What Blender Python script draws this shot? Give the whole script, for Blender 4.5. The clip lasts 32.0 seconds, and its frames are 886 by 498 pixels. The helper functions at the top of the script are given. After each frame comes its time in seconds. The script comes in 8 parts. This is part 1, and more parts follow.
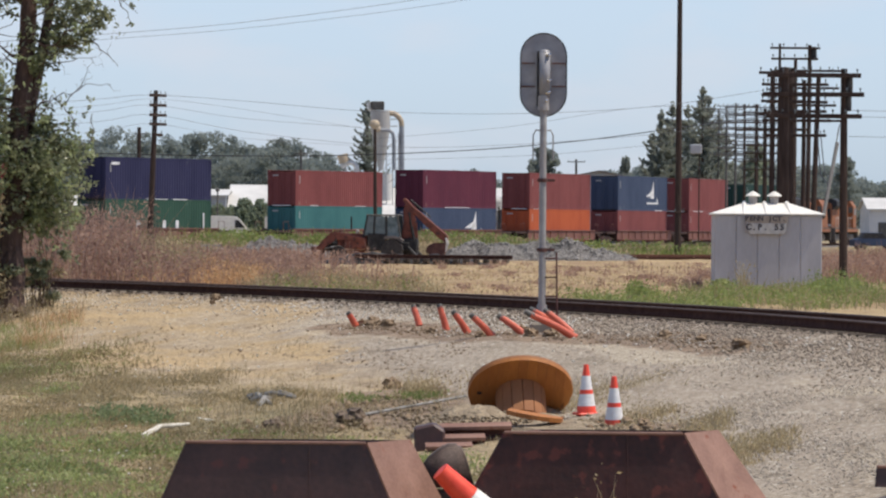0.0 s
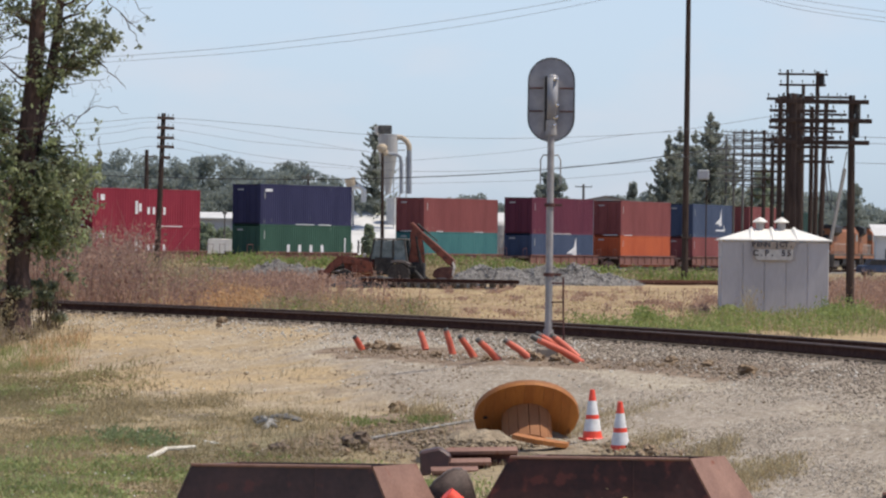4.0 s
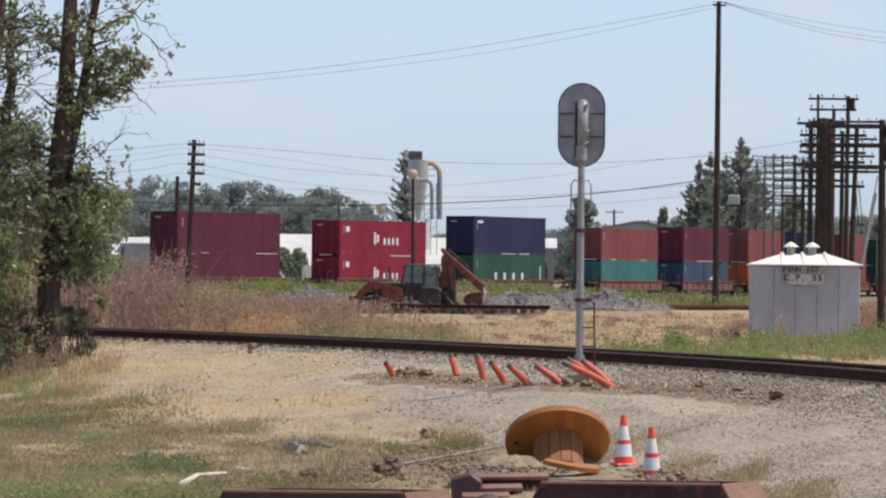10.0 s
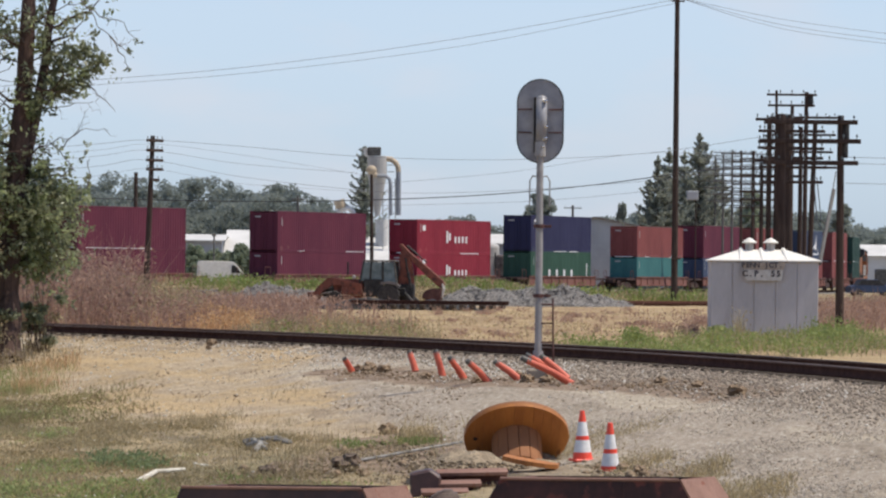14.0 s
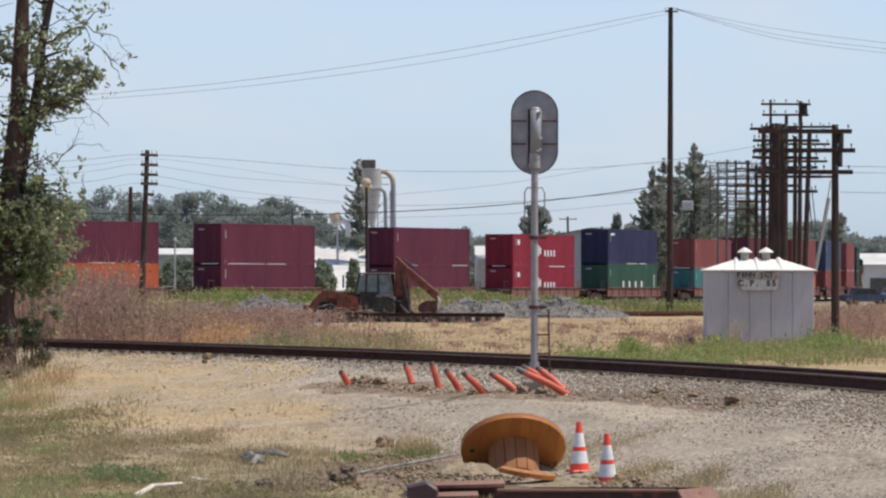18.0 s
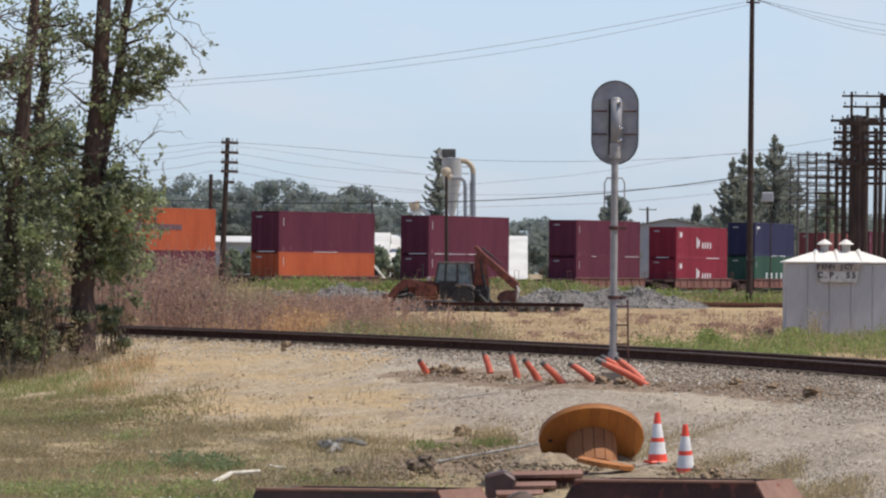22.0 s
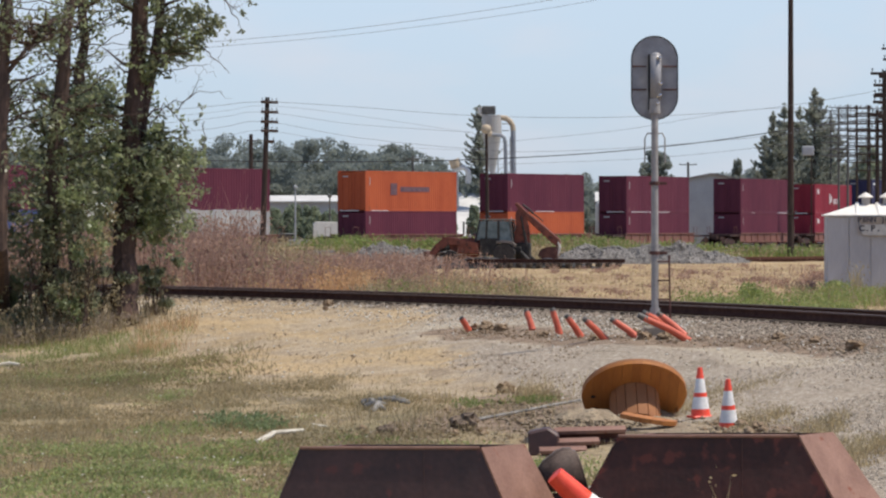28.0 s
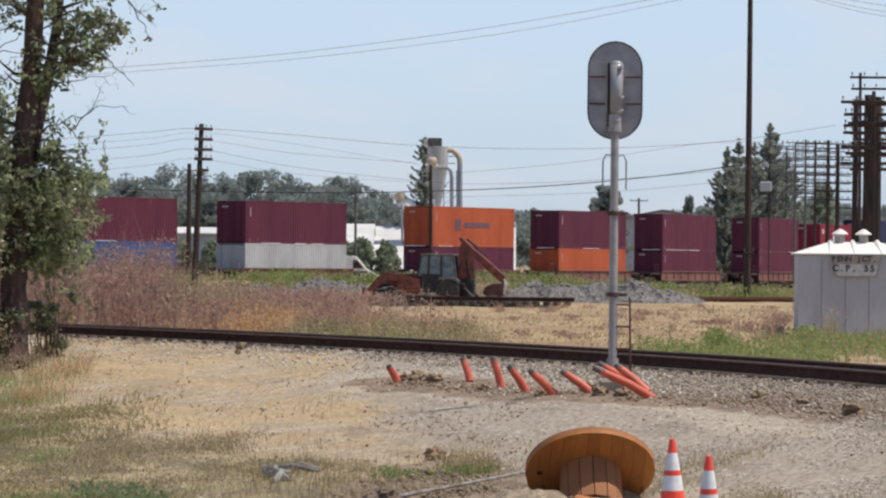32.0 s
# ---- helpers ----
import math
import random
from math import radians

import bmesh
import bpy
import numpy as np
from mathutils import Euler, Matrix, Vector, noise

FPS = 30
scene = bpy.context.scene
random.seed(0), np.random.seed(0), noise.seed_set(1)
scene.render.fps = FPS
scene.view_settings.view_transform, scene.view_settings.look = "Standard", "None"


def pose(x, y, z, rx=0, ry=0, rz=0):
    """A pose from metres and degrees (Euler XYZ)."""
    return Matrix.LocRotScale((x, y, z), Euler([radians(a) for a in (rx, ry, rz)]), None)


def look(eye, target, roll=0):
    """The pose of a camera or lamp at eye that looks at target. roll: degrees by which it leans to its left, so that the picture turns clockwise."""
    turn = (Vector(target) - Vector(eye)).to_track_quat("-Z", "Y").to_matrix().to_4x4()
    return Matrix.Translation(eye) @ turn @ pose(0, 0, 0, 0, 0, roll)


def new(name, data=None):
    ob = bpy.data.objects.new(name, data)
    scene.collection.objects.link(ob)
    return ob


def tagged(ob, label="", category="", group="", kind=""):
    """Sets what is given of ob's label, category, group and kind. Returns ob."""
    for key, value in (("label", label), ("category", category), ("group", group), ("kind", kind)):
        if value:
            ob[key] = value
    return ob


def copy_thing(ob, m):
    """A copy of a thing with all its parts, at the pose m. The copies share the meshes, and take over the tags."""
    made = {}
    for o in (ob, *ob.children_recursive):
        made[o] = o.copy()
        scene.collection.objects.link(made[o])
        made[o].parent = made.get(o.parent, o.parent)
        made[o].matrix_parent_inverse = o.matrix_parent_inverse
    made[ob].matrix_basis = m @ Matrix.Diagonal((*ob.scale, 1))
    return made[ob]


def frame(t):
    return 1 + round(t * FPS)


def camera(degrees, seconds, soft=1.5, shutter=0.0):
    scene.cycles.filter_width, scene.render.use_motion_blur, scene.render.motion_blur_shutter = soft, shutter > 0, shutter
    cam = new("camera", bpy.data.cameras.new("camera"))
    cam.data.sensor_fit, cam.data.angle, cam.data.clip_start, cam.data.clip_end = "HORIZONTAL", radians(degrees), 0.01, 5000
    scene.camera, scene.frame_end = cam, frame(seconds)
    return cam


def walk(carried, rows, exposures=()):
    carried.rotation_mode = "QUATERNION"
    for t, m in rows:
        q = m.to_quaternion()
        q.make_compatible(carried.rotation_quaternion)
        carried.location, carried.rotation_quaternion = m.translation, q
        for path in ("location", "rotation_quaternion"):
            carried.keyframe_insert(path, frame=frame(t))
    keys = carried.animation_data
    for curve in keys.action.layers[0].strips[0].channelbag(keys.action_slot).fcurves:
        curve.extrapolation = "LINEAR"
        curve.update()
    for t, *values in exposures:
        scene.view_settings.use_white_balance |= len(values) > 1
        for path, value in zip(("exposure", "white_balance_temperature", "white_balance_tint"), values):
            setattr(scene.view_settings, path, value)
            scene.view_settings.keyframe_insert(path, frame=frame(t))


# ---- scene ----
cam = camera(11, 32.0, soft=2.3)
walk(cam, [
    (0, look((0, 0, 1.7), (-0.004, 100, 1.150), 0.44)),
    (0.5, look((0, 0, 1.7), (0.022, 100, 1.256), 0.50)),
    (1, look((0, 0, 1.7), (-0.072, 100, 1.259), 0.55)),
    (1.5, look((0, 0, 1.7), (-0.117, 100, 1.271), 0.70)),
    (2, look((0, 0, 1.7), (-0.099, 100, 1.462), 0.66)),
    (2.5, look((0, 0, 1.7), (-0.134, 100, 1.575), 0.84)),
    (3, look((0, 0, 1.7), (-0.143, 100, 1.611), 0.91)),
    (3.5, look((0, 0, 1.7), (-0.137, 100, 1.653), 0.81)),
    (5.5, look((0, 0, 1.7), (-0.159, 100, 1.743), 0.72)),
    (6, look((0, 0, 1.7), (0.021, 100, 1.796), 0.68)),
    (6.5, look((0, 0, 1.7), (0.029, 100, 1.697), 0.65)),
    (7, look((0, 0, 1.7), (0.046, 100, 1.691), 0.56)),
    (7.5, look((0, 0, 1.7), (0.023, 100, 1.633), 0.69)),
    (8, look((0, 0, 1.7), (-0.045, 100, 1.232), 0.48)),
    (8.5, look((0, 0, 1.7), (-0.067, 100, 1.038), 0.63)),
    (9, look((0, 0, 1.7), (0.006, 100, 1.207), 0.69)),
    (9.5, look((0, 0, 1.7), (-0.610, 100, 2.206), 0.67)),
    (10, look((0, 0, 1.7), (-0.833, 100, 2.225), 0.61)),
    (10.5, look((0, 0, 1.7), (-0.725, 100, 2.182), 0.81)),
    (11, look((0, 0, 1.7), (-0.418, 100, 2.234), 0.84)),
    (11.5, look((0, 0, 1.7), (-0.156, 100, 2.106), 0.84)),
    (12, look((0, 0, 1.7), (-0.033, 100, 2.051), 0.87)),
    (12.5, look((0, 0, 1.7), (0.045, 100, 1.946), 0.94)),
    (13, look((0, 0, 1.7), (0.119, 100, 1.981), 0.99)),
    (13.5, look((0, 0, 1.7), (0.108, 100, 2.134), 0.79)),
    (15.5, look((0, 0, 1.7), (0.060, 100, 2.154), 0.33)),
    (16, look((0, 0, 1.7), (0.247, 100, 2.105), 0.27)),
    (16.5, look((0, 0, 1.7), (0.370, 100, 2.112), 0.13)),
    (17, look((0, 0, 1.7), (0.363, 100, 2.088), -0.01)),
    (17.5, look((0, 0, 1.7), (0.386, 100, 2.207), 0.09)),
    (18, look((0, 0, 1.7), (0.166, 100, 2.410), 0.12)),
    (18.5, look((0, 0, 1.7), (0.085, 100, 2.248), 0.15)),
    (19, look((0, 0, 1.7), (0.035, 100, 2.213), 0.61)),
    (19.5, look((0, 0, 1.7), (-0.014, 100, 2.090), 0.68)),
    (20, look((0, 0, 1.7), (-0.254, 100, 2.091), 0.52)),
    (20.5, look((0, 0, 1.7), (-0.699, 100, 2.179), 0.68)),
    (21, look((0, 0, 1.7), (-1.109, 100, 2.380), 0.25)),
    (21.5, look((0, 0, 1.7), (-1.415, 100, 2.252), 0.62)),
    (22, look((0, 0, 1.7), (-1.561, 100, 2.170), 0.54)),
    (22.5, look((0, 0, 1.7), (-1.776, 100, 2.131), 0.52)),
    (23, look((0, 0, 1.7), (-2.006, 100, 2.158), 0.60)),
    (23.5, look((0, 0, 1.7), (-2.066, 100, 2.308), 0.34)),
    (24, look((0, 0, 1.7), (-1.994, 100, 2.345), 0.10)),
    (24.5, look((0, 0, 1.7), (-1.764, 100, 2.226), 0.03)),
    (26.5, look((0, 0, 1.7), (-1.823, 100, 1.794), 0.15)),
    (27, look((0, 0, 1.7), (-2.111, 100, 1.624), -0.05)),
    (27.5, look((0, 0, 1.7), (-2.335, 100, 1.366), -0.10)),
    (28, look((0, 0, 1.7), (-2.449, 100, 1.241), -0.07)),
    (28.5, look((0, 0, 1.7), (-2.685, 100, 1.130), 0.14)),
    (29, look((0, 0, 1.7), (-2.704, 100, 1.076), 0.46)),
    (29.5, look((0, 0, 1.7), (-2.742, 100, 0.919), 0.32)),
    (30, look((0, 0, 1.7), (-2.186, 100, 0.945), 0.27)),
    (30.5, look((0.06, 9.04, 1.70), (-1.580, 109.04, 1.029), 0.41)),
    (31, look((0.09, 12.43, 1.70), (-0.577, 112.43, 1.939), 0.62)),
    (31.5, look((0.09, 12.51, 1.70), (-0.987, 112.51, 2.036), 0.50)),
    (32, look((0.09, 12.53, 1.70), (-1.225, 112.53, 2.009), 0.58)),
], exposures=[(0, 0.0, 6500, 10), (32, 0.0, 6500, 10)])

# ---- daylight ----
SUN_ELEVATION, SUN_AZIMUTH = radians(63), radians(96)      # azimuth from the depth axis towards the right
world = bpy.data.worlds.new("sky")
scene.world = world
world.use_nodes = True
wn, wl = world.node_tree.nodes, world.node_tree.links
wn.clear()
sky = wn.new("ShaderNodeTexSky")
sky.sky_type, sky.sun_disc = "NISHITA", False
sky.sun_elevation, sky.sun_rotation = SUN_ELEVATION, SUN_AZIMUTH
sky.air_density, sky.dust_density, sky.ozone_density, sky.altitude = 1.0, 0.25, 3.0, 50
background, world_out = wn.new("ShaderNodeBackground"), wn.new("ShaderNodeOutputWorld")
background.inputs["Strength"].default_value = 0.112
tint = wn.new("ShaderNodeMix")                               # clear summer blue, thin high cloud
tint.data_type, tint.blend_type = "RGBA", "MULTIPLY"
tint.inputs["Factor"].default_value = 1.0
wl.new(sky.outputs[0], tint.inputs["A"])
sky_co, sky_map, cloud, cloud_cut, cloudy = wn.new("ShaderNodeTexCoord"), wn.new("ShaderNodeMapping"), wn.new("ShaderNodeTexNoise"), wn.new("ShaderNodeMapRange"), wn.new("ShaderNodeMix")
sky_map.inputs["Scale"].default_value = (1, 1, 2.6)
cloud.inputs["Scale"].default_value, cloud.inputs["Detail"].default_value = 17, 6
cloud_cut.inputs["From Min"].default_value, cloud_cut.inputs["From Max"].default_value, cloud_cut.inputs["To Max"].default_value = 0.47, 0.72, 0.6
cloudy.data_type = "RGBA"
cloudy.inputs["B"].default_value = (6.3, 6.4, 7.0, 1)
split, climb, veil = wn.new("ShaderNodeSeparateXYZ"), wn.new("ShaderNodeMapRange"), wn.new("ShaderNodeValToRGB")
climb.inputs["From Min"].default_value, climb.inputs["From Max"].default_value = 0.0, 0.35
stops = veil.color_ramp.elements
stops[0].position, stops[0].color, stops[1].position, stops[1].color = 0.0, (0.68, 0.885, 1.42, 1), 1.0, (1.26, 1.2, 1.22, 1)
stops.new(0.16).color = (1.06, 1.055, 1.29, 1)
wl.new(sky_co.outputs["Generated"], split.inputs[0])
wl.new(split.outputs["Z"], climb.inputs["Value"])
wl.new(climb.outputs[0], veil.inputs["Fac"])
wl.new(veil.outputs["Color"], tint.inputs["B"])
wl.new(sky_co.outputs["Generated"], sky_map.inputs[0])
wl.new(sky_map.outputs[0], cloud.inputs["Vector"])
wl.new(cloud.outputs[0], cloud_cut.inputs["Value"])
wl.new(cloud_cut.outputs[0], cloudy.inputs["Factor"])
wl.new(tint.outputs["Result"], cloudy.inputs["A"])
wl.new(cloudy.outputs["Result"], background.inputs["Color"])
wl.new(background.outputs[0], world_out.inputs["Surface"])
sun_data = bpy.data.lights.new("sun", "SUN")
sun_data.energy, sun_data.angle, sun_data.color = 4.45, radians(0.6), (1.0, 0.925, 0.81)
sun_dir = Vector((math.sin(SUN_AZIMUTH) * math.cos(SUN_ELEVATION), math.cos(SUN_AZIMUTH) * math.cos(SUN_ELEVATION), math.sin(SUN_ELEVATION)))
sun_ob = new("sun", sun_data)
sun_ob.matrix_world = look(sun_dir * 60, (0, 0, 0))


# ---- materials ----
def material(name, dark, light, rough=0.8, metal=0.0, scale=6.0, fine=60.0, bump=0.3, spread=0.5, island=0.0, randomness=0.0, speck=None, stretch=(1, 1, 1), distance=0.02):
    """A surface that wanders between two colours at a coarse and a fine scale, with relief. speck: (colour, share) of spots."""
    m = bpy.data.materials.new(name)
    m.use_nodes = True
    n, l = m.node_tree.nodes, m.node_tree.links
    bsdf = n["Principled BSDF"]
    bsdf.inputs["Roughness"].default_value, bsdf.inputs["Metallic"].default_value = rough, metal
    co, mp = n.new("ShaderNodeTexCoord"), n.new("ShaderNodeMapping")
    mp.inputs["Scale"].default_value = stretch
    l.new(co.outputs["Object"], mp.inputs["Vector"])
    coarse, grain = n.new("ShaderNodeTexNoise"), n.new("ShaderNodeTexNoise")
    coarse.inputs["Scale"].default_value, grain.inputs["Scale"].default_value = scale, fine
    coarse.inputs["Detail"].default_value = grain.inputs["Detail"].default_value = 5
    for tex in (coarse, grain):
        l.new(mp.outputs[0], tex.inputs["Vector"])
    add = n.new("ShaderNodeMath")
    add.operation = "MULTIPLY_ADD"
    l.new(grain.outputs[0], add.inputs[0])
    add.inputs[1].default_value = 0.45
    l.new(coarse.outputs[0], add.inputs[2])
    value = add.outputs[0]
    centre = 0.725
    for amount, source in ((island, "island"), (randomness, "object")):
        if amount:
            info = n.new("ShaderNodeNewGeometry" if source == "island" else "ShaderNodeObjectInfo")
            more = n.new("ShaderNodeMath")
            more.operation = "MULTIPLY_ADD"
            l.new(info.outputs["Random Per Island" if source == "island" else "Random"], more.inputs[0])
            more.inputs[1].default_value = amount
            l.new(value, more.inputs[2])
            value, centre = more.outputs[0], centre + amount / 2
    half = 0.3 * spread + island / 2 + randomness / 2
    ramp = n.new("ShaderNodeMapRange")
    ramp.inputs["From Min"].default_value, ramp.inputs["From Max"].default_value = centre - half, centre + half
    l.new(value, ramp.inputs["Value"])
    mix = n.new("ShaderNodeMix")
    mix.data_type = "RGBA"
    mix.inputs["A"].default_value, mix.inputs["B"].default_value = (*dark, 1), (*light, 1)
    l.new(ramp.outputs[0], mix.inputs["Factor"])
    colour = mix.outputs["Result"]
    if speck:
        spots = n.new("ShaderNodeTexNoise")
        spots.inputs["Scale"].default_value, spots.inputs["Detail"].default_value = scale * 2.3, 8
        l.new(mp.outputs[0], spots.inputs["Vector"])
        cut = n.new("ShaderNodeMapRange")
        edge = 0.72 - 0.45 * speck[1]
        cut.inputs["From Min"].default_value, cut.inputs["From Max"].default_value = edge, edge + 0.06
        l.new(spots.outputs[0], cut.inputs["Value"])
        over = n.new("ShaderNodeMix")
        over.data_type = "RGBA"
        l.new(colour, over.inputs["A"])
        over.inputs["B"].default_value = (*speck[0], 1)
        l.new(cut.outputs[0], over.inputs["Factor"])
        colour = over.outputs["Result"]
    l.new(colour, bsdf.inputs["Base Color"])
    if bump:
        b = n.new("ShaderNodeBump")
        b.inputs["Strength"].default_value, b.inputs["Distance"].default_value = bump, distance
        l.new(value if not (island or randomness) else add.outputs[0], b.inputs["Height"])
        l.new(b.outputs[0], bsdf.inputs["Normal"])
    return m


def leafy(name, dark, light, shine=0.5, through_light=0.35):
    """Leaves and blades: colour by piece, some light coming through."""
    m = material(name, dark, light, rough=shine, scale=0.35, fine=4, bump=0, island=0.6, spread=0.7)
    n, l = m.node_tree.nodes, m.node_tree.links
    bsdf = n["Principled BSDF"]
    trans, mix = n.new("ShaderNodeBsdfTranslucent"), n.new("ShaderNodeMixShader")
    mix.inputs[0].default_value = through_light
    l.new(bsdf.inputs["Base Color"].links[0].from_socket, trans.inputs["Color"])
    l.new(bsdf.outputs[0], mix.inputs[1])
    l.new(trans.outputs[0], mix.inputs[2])
    l.new(mix.outputs[0], n["Material Output"].inputs["Surface"])
    return m


STEEL = material("galvanised_steel", (0.26, 0.24, 0.225), (0.39, 0.365, 0.345), 0.65, 0.05, 8, 90, 0.1, 0.8)
CASE = material("glossy_grey_case_paint", (0.24, 0.235, 0.24), (0.34, 0.33, 0.335), 0.4, 0.1, 5, 60, 0.05, 0.9)
TARGET = material("weathered_target_paint", (0.22, 0.215, 0.225), (0.35, 0.34, 0.345), 0.7, 0.0, 5, 60, 0.1, 0.9, speck=((0.3, 0.3, 0.31), 0.12))
CHROME = material("bright_fitting", (0.5, 0.5, 0.5), (0.8, 0.8, 0.8), 0.25, 1.0, 20, 90, 0)
RAIL = material("brown_rail_rust", (0.045, 0.019, 0.013), (0.095, 0.045, 0.032), 0.95, 0.0, 5, 50, 0.3, 0.8)
RAILTOP = material("polished_railhead", (0.13, 0.085, 0.068), (0.22, 0.155, 0.125), 0.55, 0.3, 9, 60, 0.05)
TIE = material("weathered_tie", (0.03, 0.024, 0.02), (0.11, 0.085, 0.065), 0.9, 0, 7, 70, 0.5, 0.8, randomness=0.3, stretch=(1, 6, 6))
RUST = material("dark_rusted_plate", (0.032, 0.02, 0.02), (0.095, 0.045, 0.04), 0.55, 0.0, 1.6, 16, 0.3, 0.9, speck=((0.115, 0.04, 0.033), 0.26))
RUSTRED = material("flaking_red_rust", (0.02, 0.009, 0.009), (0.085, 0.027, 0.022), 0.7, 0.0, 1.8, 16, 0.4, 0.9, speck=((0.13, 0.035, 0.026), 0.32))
# Paler rust with sunlight put into its colour, for sun-facing plates and edges.
RUSTLIT = material("sunlit_rusted_plate", (0.17, 0.085, 0.06), (0.32, 0.18, 0.13), 0.7, 0.1, 3, 30, 0.3, 0.9, speck=((0.2, 0.06, 0.03), 0.2))
BEAMRUST = material("rusted_channel", (0.05, 0.02, 0.018), (0.17, 0.075, 0.06), 0.8, 0.2, 4, 40, 0.3, 0.9)
DRUM = material("orange_stained_wood", (0.26, 0.085, 0.02), (0.5, 0.195, 0.042), 0.7, 0, 2.2, 30, 0.3, 0.9, randomness=0.2, stretch=(1, 1, 0.25), speck=((0.12, 0.035, 0.012), 0.08))
DRUMDARK = material("brown_stained_wood", (0.22, 0.085, 0.032), (0.36, 0.155, 0.062), 0.8, 0, 3, 30, 0.3, 0.8, randomness=0.3)
CONE = material("orange_cone_plastic", (0.75, 0.05, 0.02), (0.92, 0.1, 0.05), 0.45, 0, 8, 60, 0.05, 0.8)
CONEWHITE = material("white_cone_sleeve", (0.62, 0.6, 0.58), (0.85, 0.83, 0.8), 0.5, 0, 10, 60, 0.05, 0.8)
BLACK = material("black_rubber", (0.018, 0.014, 0.013), (0.045, 0.037, 0.034), 0.7, 0, 8, 60, 0.2)
TUBE = material("faded_orange_tube", (0.46, 0.068, 0.033), (0.7, 0.15, 0.08), 0.55, 0, 6, 50, 0.05, 0.9)
WHITEPAINT = material("white_shed_paint", (0.37, 0.355, 0.355), (0.48, 0.465, 0.465), 0.55, 0.05, 1.5, 25, 0.08, 0.8, stretch=(1, 1, 0.2))
ROOFPAINT = material("white_roof_paint", (0.68, 0.64, 0.57), (0.84, 0.8, 0.72), 0.6, 0, 4, 30, 0.1, 0.8, speck=((0.45, 0.36, 0.28), 0.06))
SIGNBOARD = material("cream_sign_board", (0.4, 0.38, 0.35), (0.58, 0.56, 0.52), 0.7, 0, 6, 40, 0.1, 0.9)
TANBOARD = material("weathered_tan_board", (0.26, 0.215, 0.17), (0.4, 0.34, 0.28), 0.75, 0, 6, 40, 0.1, 0.9)
INK = material("dark_sign_ink", (0.05, 0.045, 0.05), (0.09, 0.08, 0.09), 0.7, 0, 6, 40, 0)
POLE = material("creosoted_pole", (0.03, 0.022, 0.019), (0.085, 0.06, 0.05), 0.9, 0, 3, 40, 0.4, 0.9, stretch=(4, 4, 0.4))
GREYPOLE = material("grey_weathered_hazed_pole", (0.07, 0.065, 0.06), (0.15, 0.14, 0.13), 0.9, 0, 3, 40, 0.3, 0.9, stretch=(4, 4, 0.4))
INSULATOR = material("glass_insulator", (0.05, 0.06, 0.06), (0.14, 0.16, 0.16), 0.3, 0, 20, 60, 0)
WIRE = material("wire", (0.15, 0.15, 0.16), (0.23, 0.23, 0.245), 0.6, 0.2, 9, 60, 0)
CABLE = material("black_cable", (0.015, 0.015, 0.017), (0.03, 0.03, 0.033), 0.6, 0, 9, 60, 0)
BARK = material("dark_bark", (0.05, 0.037, 0.032), (0.16, 0.108, 0.085), 0.95, 0, 3, 22, 0.7, 0.9, stretch=(2, 2, 0.5), distance=0.04)
BARKRED = material("peeling_red_bark", (0.045, 0.03, 0.026), (0.155, 0.1, 0.079), 0.95, 0, 2.5, 20, 0.7, 0.9, stretch=(2, 2, 0.5), distance=0.04)
TWIG = material("bare_twig", (0.1, 0.08, 0.07), (0.19, 0.16, 0.14), 0.9, 0, 5, 30, 0)
LEAF = leafy("willow_green_leaf", (0.1, 0.115, 0.065), (0.4, 0.42, 0.25), 0.33, 0.6)
LEAFPALE = leafy("pale_green_leaf", (0.17, 0.205, 0.09), (0.43, 0.48, 0.25), 0.35, 0.55)
# Far leaves and needles are paler: distance haze put into their colour.
FARLEAF = leafy("hazed_distant_leaf", (0.205, 0.24, 0.235), (0.345, 0.37, 0.31), 0.95, 0.6)
FARNEEDLE = leafy("hazed_distant_needle", (0.22, 0.245, 0.215), (0.43, 0.44, 0.355), 0.95, 0.6)
REDWEED = leafy("red_brown_weed", (0.22, 0.125, 0.095), (0.5, 0.34, 0.255), 0.9, 0.5)
GOLDWEED = leafy("golden_dry_weed", (0.44, 0.25, 0.12), (0.7, 0.48, 0.27), 0.9, 0.5)
BROWNWEED = leafy("brown_green_weed", (0.22, 0.175, 0.095), (0.52, 0.43, 0.26), 0.9, 0.45)
GREENWEED = leafy("green_weed", (0.12, 0.18, 0.045), (0.32, 0.37, 0.12), 0.8, 0.45)
DRYGRASS = leafy("dry_grass", (0.24, 0.165, 0.075), (0.68, 0.55, 0.32), 0.9, 0.45)
GREENGRASS = leafy("green_grass", (0.15, 0.175, 0.05), (0.43, 0.46, 0.19), 0.8, 0.5)
# Bush leaves paled in colour to stand for haze.
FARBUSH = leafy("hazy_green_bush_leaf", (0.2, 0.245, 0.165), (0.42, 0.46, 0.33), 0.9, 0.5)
VERGE = leafy("fresh_green_weed", (0.14, 0.19, 0.05), (0.35, 0.39, 0.14), 0.7, 0.5)
TANSOIL = material("crumbly_tan_soil", (0.17, 0.125, 0.08), (0.4, 0.315, 0.21), 0.95, 0, 5, 26, 1.0, 0.9, distance=0.08, speck=((0.13, 0.1, 0.065), 0.3))
HOOD = material("dusty_dark_rubber", (0.055, 0.038, 0.032), (0.12, 0.085, 0.07), 0.8, 0, 5, 40, 0.2)
WITHERED = leafy("dark_withered_weed", (0.16, 0.125, 0.065), (0.42, 0.345, 0.18), 0.9, 0.45)
FRESHWEED = leafy("bluish_green_weed", (0.14, 0.18, 0.08), (0.33, 0.39, 0.19), 0.8, 0.5)
